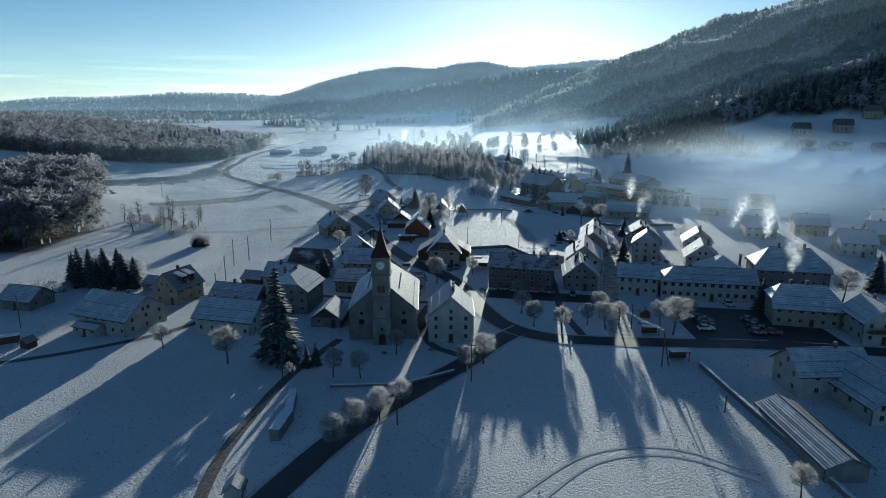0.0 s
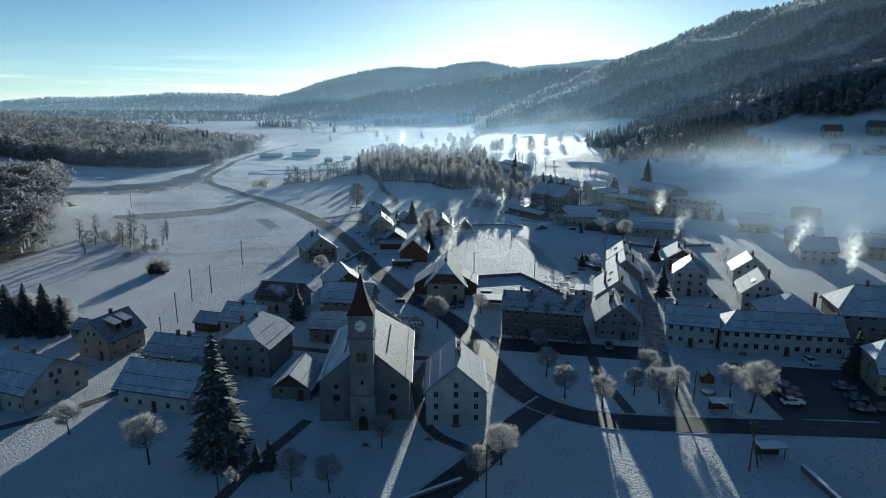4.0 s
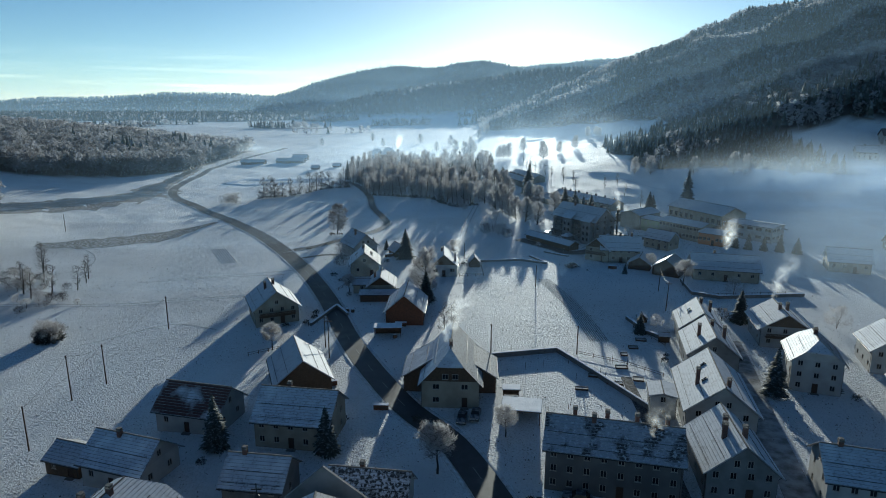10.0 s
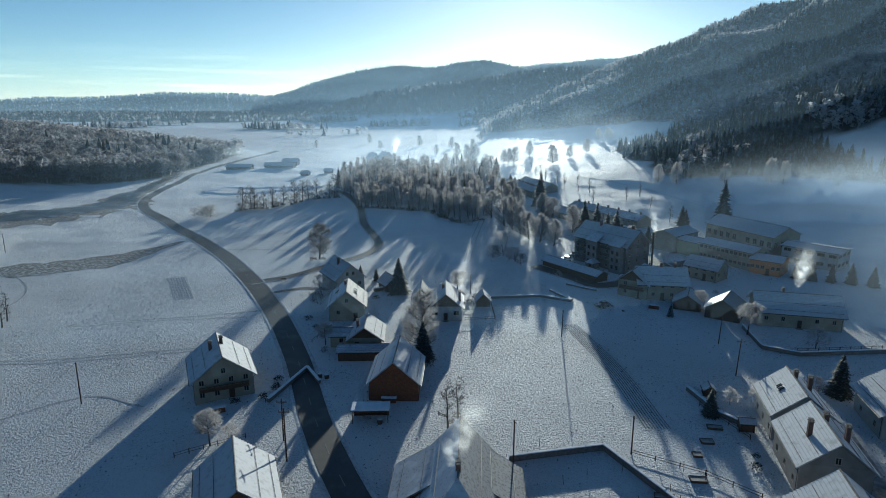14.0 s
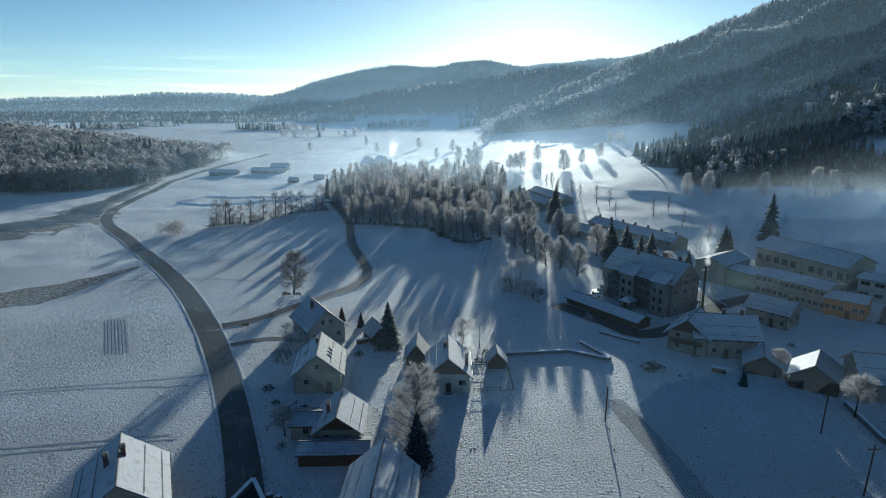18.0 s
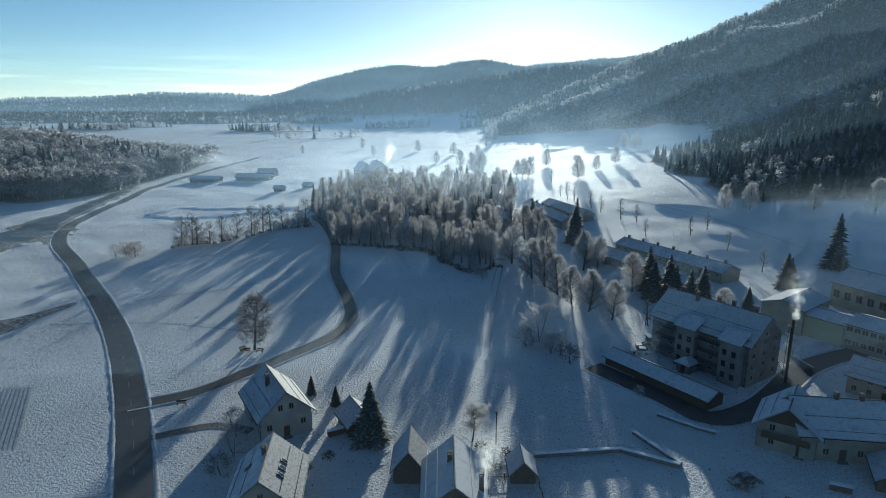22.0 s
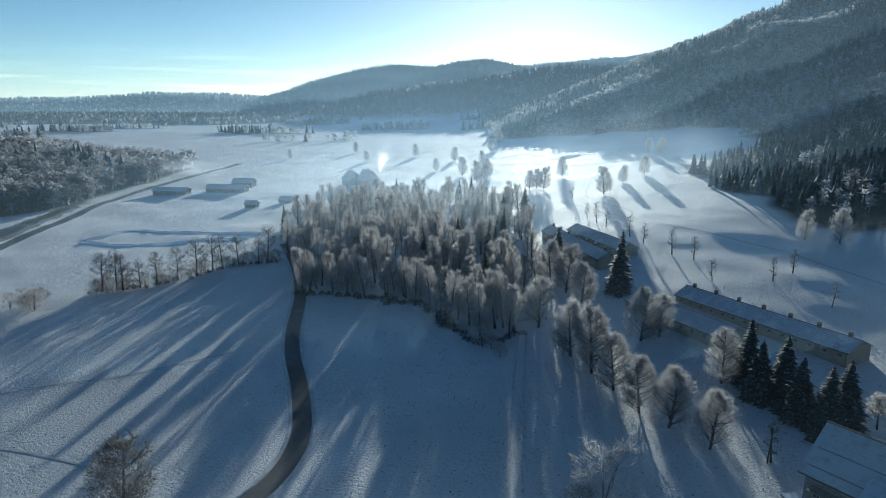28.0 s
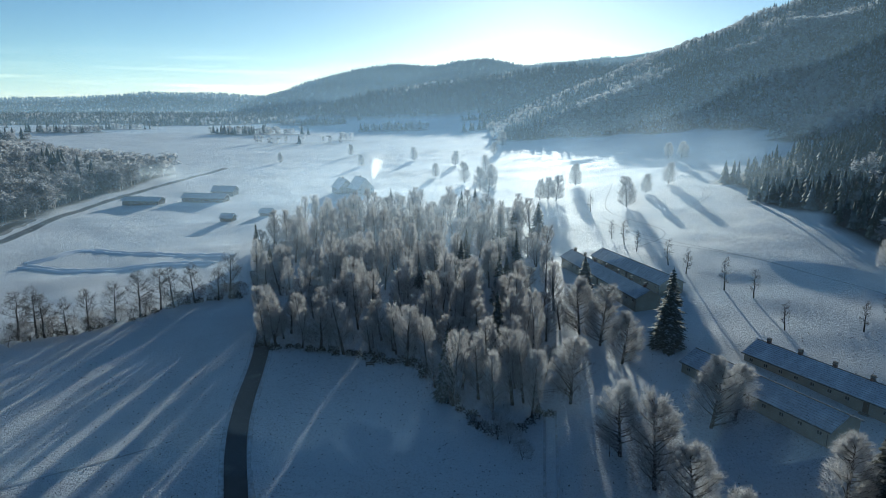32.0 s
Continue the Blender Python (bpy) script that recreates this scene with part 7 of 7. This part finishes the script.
for x, y, t in ((-47.4, 367.8, 20), (-44.2, 367.5, -15), (-48.5, 369.2, 60), (-52.5, 343.5, 10), (-18, 459, 5)):
    bench(x, y, t)
for x, y, s in ((-27.5, 273, 1), (-26, 272.6, 1), (-13, 254, 0.8)):
    root = new("barrel")
    root.matrix_world = pose(x, y, gz(x, y))
    tagged(root, "dark rain barrel with a snow lid", "barrel")
    part("tub", tube([(0, 0, -0.1), (0, 0, 0.45), (0, 0, 0.9)], [0.45, 0.52, 0.45], 12), WOOD, root)
    part("lid", tube([(0, 0, 0.903), (0, 0, 1.0)], [0.46, 0.36], 12), SNOW, root, "snow lid")
# the tall metal flue of the apartment block
root = new("chimney_stack")
root.matrix_world = pose(67.6, 352, gz(67, 352))
tagged(root, "tall dark metal flue on a lattice mast beside the apartment block", "chimney")
part("flue", tube([(0, 0, -0.3), (0, 0, 13.6)], [0.3, 0.28], 10), METAL, root)
for q in (-0.55, 0.55):
    part("mast_leg", tube([(q, 0.5, -0.3), (q * 0.8, 0.4, 12.2)], [0.06, 0.05], 5), METAL, root)
for k in range(9):
    part("brace", tube([(-0.5, 0.46, 0.6 + k * 1.3), (0.5, 0.46, 1.7 + k * 1.3)], [0.03, 0.03], 4), METAL, root)
part("platform", box(-0.9, -0.6, 12.3, 0.9, 0.6, 12.38), METAL, root)


# ---- water, wet meadow, ploughed rows ----
def patch_of(name, pts, mat, label, lift, cat="meadow"):
    """A flat patch with an uneven outline, laid over the ground along a line with widths."""
    p = curve_points([(a, b) for a, b, w in pts], 4)
    ws = np.interp(np.linspace(0, 1, len(p)), np.linspace(0, 1, len(pts)), [w for a, b, w in pts])
    r = random.Random(9)
    v, f = [], []
    for i, q in enumerate(p):
        d = (p[min(i + 1, len(p) - 1)] - p[max(i - 1, 0)]).normalized()
        nrm = Vector((-d.y, d.x))
        a, b = ws[i] * r.uniform(0.75, 1.2), ws[i] * r.uniform(0.75, 1.2)
        for k in range(5):
            c = q + nrm * (a - (a + b) * k / 4)
            v.append((c.x, c.y, lift))
    for i in range(len(p) - 1):
        for k in range(4):
            j = i * 5 + k
            f.append((j, j + 1, j + 6, j + 5))
    return tagged(link_mesh(name, draped(v), f, mat, None, True), label, cat, kind="structure")


patch_of("water", ((-300, 440, 20), (-250, 455, 26), (-210, 478, 27), (-193, 510, 19), (-201, 548, 8), (-207, 600, 6), (-216, 655, 5)), REED, "brown wet river flats with patches of snow", 0.1)
patch_of("water", ((-310, 445, 12), (-250, 462, 16), (-214, 484, 17), (-196, 510, 12), (-202, 548, 4.5), (-208, 600, 3.5), (-217, 655, 3)), WATER, "still brown stream widening into a pool", 0.16, "water")
patch_of("meadow", ((-172, 366, 4), (-145, 372, 11), (-130, 384, 11), (-122, 397, 6), (-113, 414, 1.2)), REED, "dark wet hollow in the meadow with thin snow", 0.06)
v, f = [], []
for k in range(9):
    q = strip(curve_points([(29.5 + k * 0.45, 304), (33.8 + k * 0.5, 277), (35 + k * 0.55, 252)], 3), (0.07, -0.07), 0.05)
    i = len(v)
    v += q[0]
    f += [tuple(a + i for a in t) for t in q[1]]
tagged(link_mesh("field_rows", v, f, REED), "dark stubble rows showing through the snow", "field", kind="stuff")
v, f = [], []
for pts in (((-60, 262), (-75, 268), (-92, 256)), ((-48, 290), (-80, 288), (-130, 286), (-190, 292)), ((-50, 291.5), (-80, 290), (-130, 288), (-190, 294)), ((10, 85), (25, 98), (40, 100), (52, 92)), ((12, 82), (26, 95.5), (40, 97.5), (51, 90)), ((6, 365), (10, 400), (16, 440)), ((8, 365), (12, 400), (18, 440)), ((60, 540), (78, 560), (70, 610), (90, 680)), ((90, 520), (70, 550), (64, 600)), ((-48, 380), (-80, 392), (-110, 396)), ((-95, 314), (-81.6, 314.1), (-69.6, 314.6), (-52, 315.6)), ((-104, 311.6), (-78.6, 312.6), (-54, 311)), ((-164, 372), (-139.7, 350.2), (-131.6, 330.2), (-140, 320)), ((-95, 414), (-81.8, 416.8), (-69.7, 418.8), (-50, 428)), ((54.6, 606.8), (75.3, 547.8), (92.8, 515.8), (107.1, 492.3), (114.9, 474.8), (126, 452)), ((95, 587), (120, 621), (126, 660), (151, 693)), ((93, 587), (118, 622), (124, 661), (149, 694)), ((60, 640), (90, 690), (110, 740), (160, 800)),
            *[((-82 + 0.9 * k, 331), (-95 + 0.9 * k, 356)) for k in range(7)]):
    q = strip(curve_points(pts, 3), (0.22, -0.22), 0.045)
    i = len(v)
    v += q[0]
    f += [tuple(a + i for a in t) for t in q[1]]
tagged(link_mesh("tracks", v, f, TRODDEN), "old wheel and foot tracks pressed into the snow", "tracks", kind="stuff")


# ---- gardens and yards ----
HEDGE = material("dark_clipped_hedge", (0.03, 0.032, 0.025), 0.9, second=(0.28, 0.29, 0.31), size=0.5, share=0.68, bump=0.05)


def bush(x, y, size, seed, label="dense dark bush capped with snow", tall=0.8, sprays=380):
    """A dense dome of short sprays over a few stems."""
    r = np.random.RandomState(seed)
    root = new("bush")
    root.matrix_world = pose(x, y, gz(x, y))
    tagged(root, label, "bush")
    n = sprays
    d = r.normal(size=(n, 3))
    d /= np.linalg.norm(d, axis=1)[:, None]
    d[:, 2] = np.abs(d[:, 2])
    base = d * size * r.uniform(0.45, 0.95, (n, 1)) * np.array([1, 1, tall * 1.2])
    part("sprays", spikes(base, d + r.normal(size=(n, 3)) * 0.6, size * r.uniform(0.2, 0.45, n), size * 0.07), HEDGE, root)["kind"] = "stuff"
    for k in range(3):
        a = 2.1 * k + seed
        part("stem", tube([(0, 0, -0.2), (math.cos(a) * size * 0.5, math.sin(a) * size * 0.5, size * tall * 0.8)], [0.06, 0.02], 5, False), BARK, root)


bush(-102, 259, 3.4, 1, "large dense dark bush alone in the meadow", 0.85, 900)
rb = random.Random(12)
# hedges and bushes between the houses
for x, y, s in ((-132, 192, 1.3), (-127, 193, 1.5), (-122, 194, 1.3), (-46, 152, 0.8), (-27, 139, 0.9), (-24, 137, 0.7), (-14, 141, 0.8), (-3, 143, 0.7), (49, 240, 1.0), (50.5, 243, 0.9), (63, 238, 1.2), (66, 240, 1.0), (68, 262, 1.3), (84, 246, 1.2), (87, 248, 1.0), (81, 222, 1.1), (79, 225, 1.3), (80, 229, 1.2), (96, 228, 1.1), (98, 247, 1.4), (104, 244, 1.2), (86, 206, 1.0),
                (-42, 262, 1.0), (-37, 264, 1.2), (-35.5, 268, 1.3), (-36, 272, 1.1), (-28, 300, 1.0), (-20, 300, 0.8), (-34, 302, 0.9), (-37, 308, 1.1), (-24, 322, 1.2), (-21, 325, 1.1), (6, 322, 1.0), (8, 326, 1.2), (4, 328, 1.3), (11, 323, 0.9), (-9, 300, 0.7), (60, 340, 1.1), (63, 337, 0.9), (70, 335, 1.2), (74, 333, 1.0), (46, 318, 0.5), (48, 314, 0.5), (66, 357, 1.3), (70, 360, 1.1), (75, 357, 1.2), (80, 330, 1.0), (12, 190, 0.9), (13, 187, 0.8), (-6, 214, 1.1), (-20, 214, 1.2), (-22, 217, 0.9), (-41, 200, 1.0), (-44, 216, 1.1), (-62, 206, 1.0), (70, 180, 0.9), (28, 175, 0.6), (52, 172, 0.7)):
    bush(x, y, s * rb.uniform(0.85, 1.1), rb.randrange(90), "low dark garden bush dusted with snow", 0.8, 120)
# vegetable garden: beds, posts, trellis and a dark compost heap
for k, (x, y, w, d) in enumerate(((30, 232, 3, 1.4), (33, 228.5, 3.4, 1.3), (37, 236, 2.6, 1.6), (39, 230, 2.2, 2.0), (26, 226, 2.6, 1.2), (43, 247, 2.2, 1.6), (46, 252, 2.6, 1.4), (40, 243, 1.5, 1.5))):
    root = new("garden_bed")
    root.matrix_world = pose(x, y, gz(x, y), 0, 0, -13 + 4 * (k % 3))
    tagged(root, "raised wooden garden bed under thin snow", "garden bed", "garden beds")
    for x0, y0, x1, y1 in ((0, 0, w, 0.08), (0, d - 0.08, w, d), (0, 0.083, 0.08, d - 0.083), (w - 0.08, 0.083, w, d - 0.083)):
        part("plank", box(x0, y0, -0.15, x1, y1, 0.38), WOOD, root)
    part("soil", box(0.083, 0.083, -0.1, w - 0.083, d - 0.083, 0.3), PACKED, root, "frozen soil with patches of snow")
for k in range(26):
    x, y = rb.uniform(10, 44), rb.uniform(212, 250)
    if abs(x - 24 - (y - 212) * 0.3) < 2:
        continue
    root = new("garden_stake")
    root.matrix_world = pose(x, y, gz(x, y), rb.uniform(-6, 6), rb.uniform(-6, 6), 0)
    tagged(root, "thin wooden stake standing in the vegetable patch", "stake", "garden stakes")
    part("post", tube([(0, 0, -0.3), (0, 0, rb.uniform(1.0, 2.1))], [0.05, 0.04], 5), WOOD, root)
    part("snow_cap", tube([(0, 0, 0.9), (0, 0, 0.97)], [0.06, 0.05], 5), SNOW, root)
# stacks of firewood along walls
for x, y, a in ((-24.5, 228, 20), (-12, 262, -2), (-13, 218, -3), (57, 316, -25), (73, 311, -35), (99, 214, -17), (64, 247, -13), (-44, 258, 24), (-21, 332, 28)):
    root = new("firewood_stack")
    root.matrix_world = pose(x, y, gz(x, y), 0, 0, a)
    tagged(root, "low stack of split firewood with a snowy cover", "firewood", "firewood stacks")
    for k in range(3):
        part("log_row", box(-1.4, -0.4, 0.05 + 0.34 * k, 1.4, 0.4, 0.37 + 0.34 * k, 0.04), WOOD if k % 2 else WOOD_RED, root)
    part("cover", box(-1.5, -0.5, 1.08, 1.5, 0.5, 1.16, 0.05), SNOW, root, "snow-covered board")
# clods and dead tufts that stand out of the snow
n = 44000
rc = np.random.RandomState(4)
cx, cy = rc.uniform(-170, 110, n), rc.uniform(45, 470, n)
ok = (np.abs(cx) < 0.75 * cy + 20) & (waves(cx, cy, 70, 41) > -0.5)
cx, cy = cx[ok], cy[ok]
stamp("clods", ([(0.5, 0, -0.1), (-0.25, 0.43, -0.1), (-0.25, -0.43, -0.1), (0.05, 0.05, 0.5)], [(0, 1, 3), (1, 2, 3), (2, 0, 3)]), np.stack([cx, cy, ground(cx, cy), 0.1 + 0.4 * rc.uniform(0, 1, len(cx)) ** 2, 0.1 + 0.4 * rc.uniform(0, 1, len(cx)) ** 2, rc.uniform(0, 6.28, len(cx))], -1), GRAVEL, "scattered clods and dead tufts in the snowy fields")["category"] = "clods"
# dark undergrowth along the foot of the small wood and of the meadow hedge
for k in range(30):
    t = k / 29
    a, b = (GROVE[int(t * 5.99)], GROVE[int(t * 5.99) + 1])
    u = t * 5.99 % 1
    bush(a[0] + (b[0] - a[0]) * u + rb.uniform(-1, 1), a[1] + (b[1] - a[1]) * u + rb.uniform(-0.5, 2), rb.uniform(1.0, 1.9), k, "bare dark undergrowth at the edge of the wood", 0.9, 150)
for k in range(20):
    t = 0.26 + 0.74 * k / 19
    bush(-131 + 70 * t + rb.uniform(-1, 1), 471 + 36 * t + 3 * math.sin(t * 9) + rb.uniform(-1, 1), rb.uniform(0.9, 1.6), k + 40, "bare dark undergrowth of the meadow hedge", 0.9, 150)
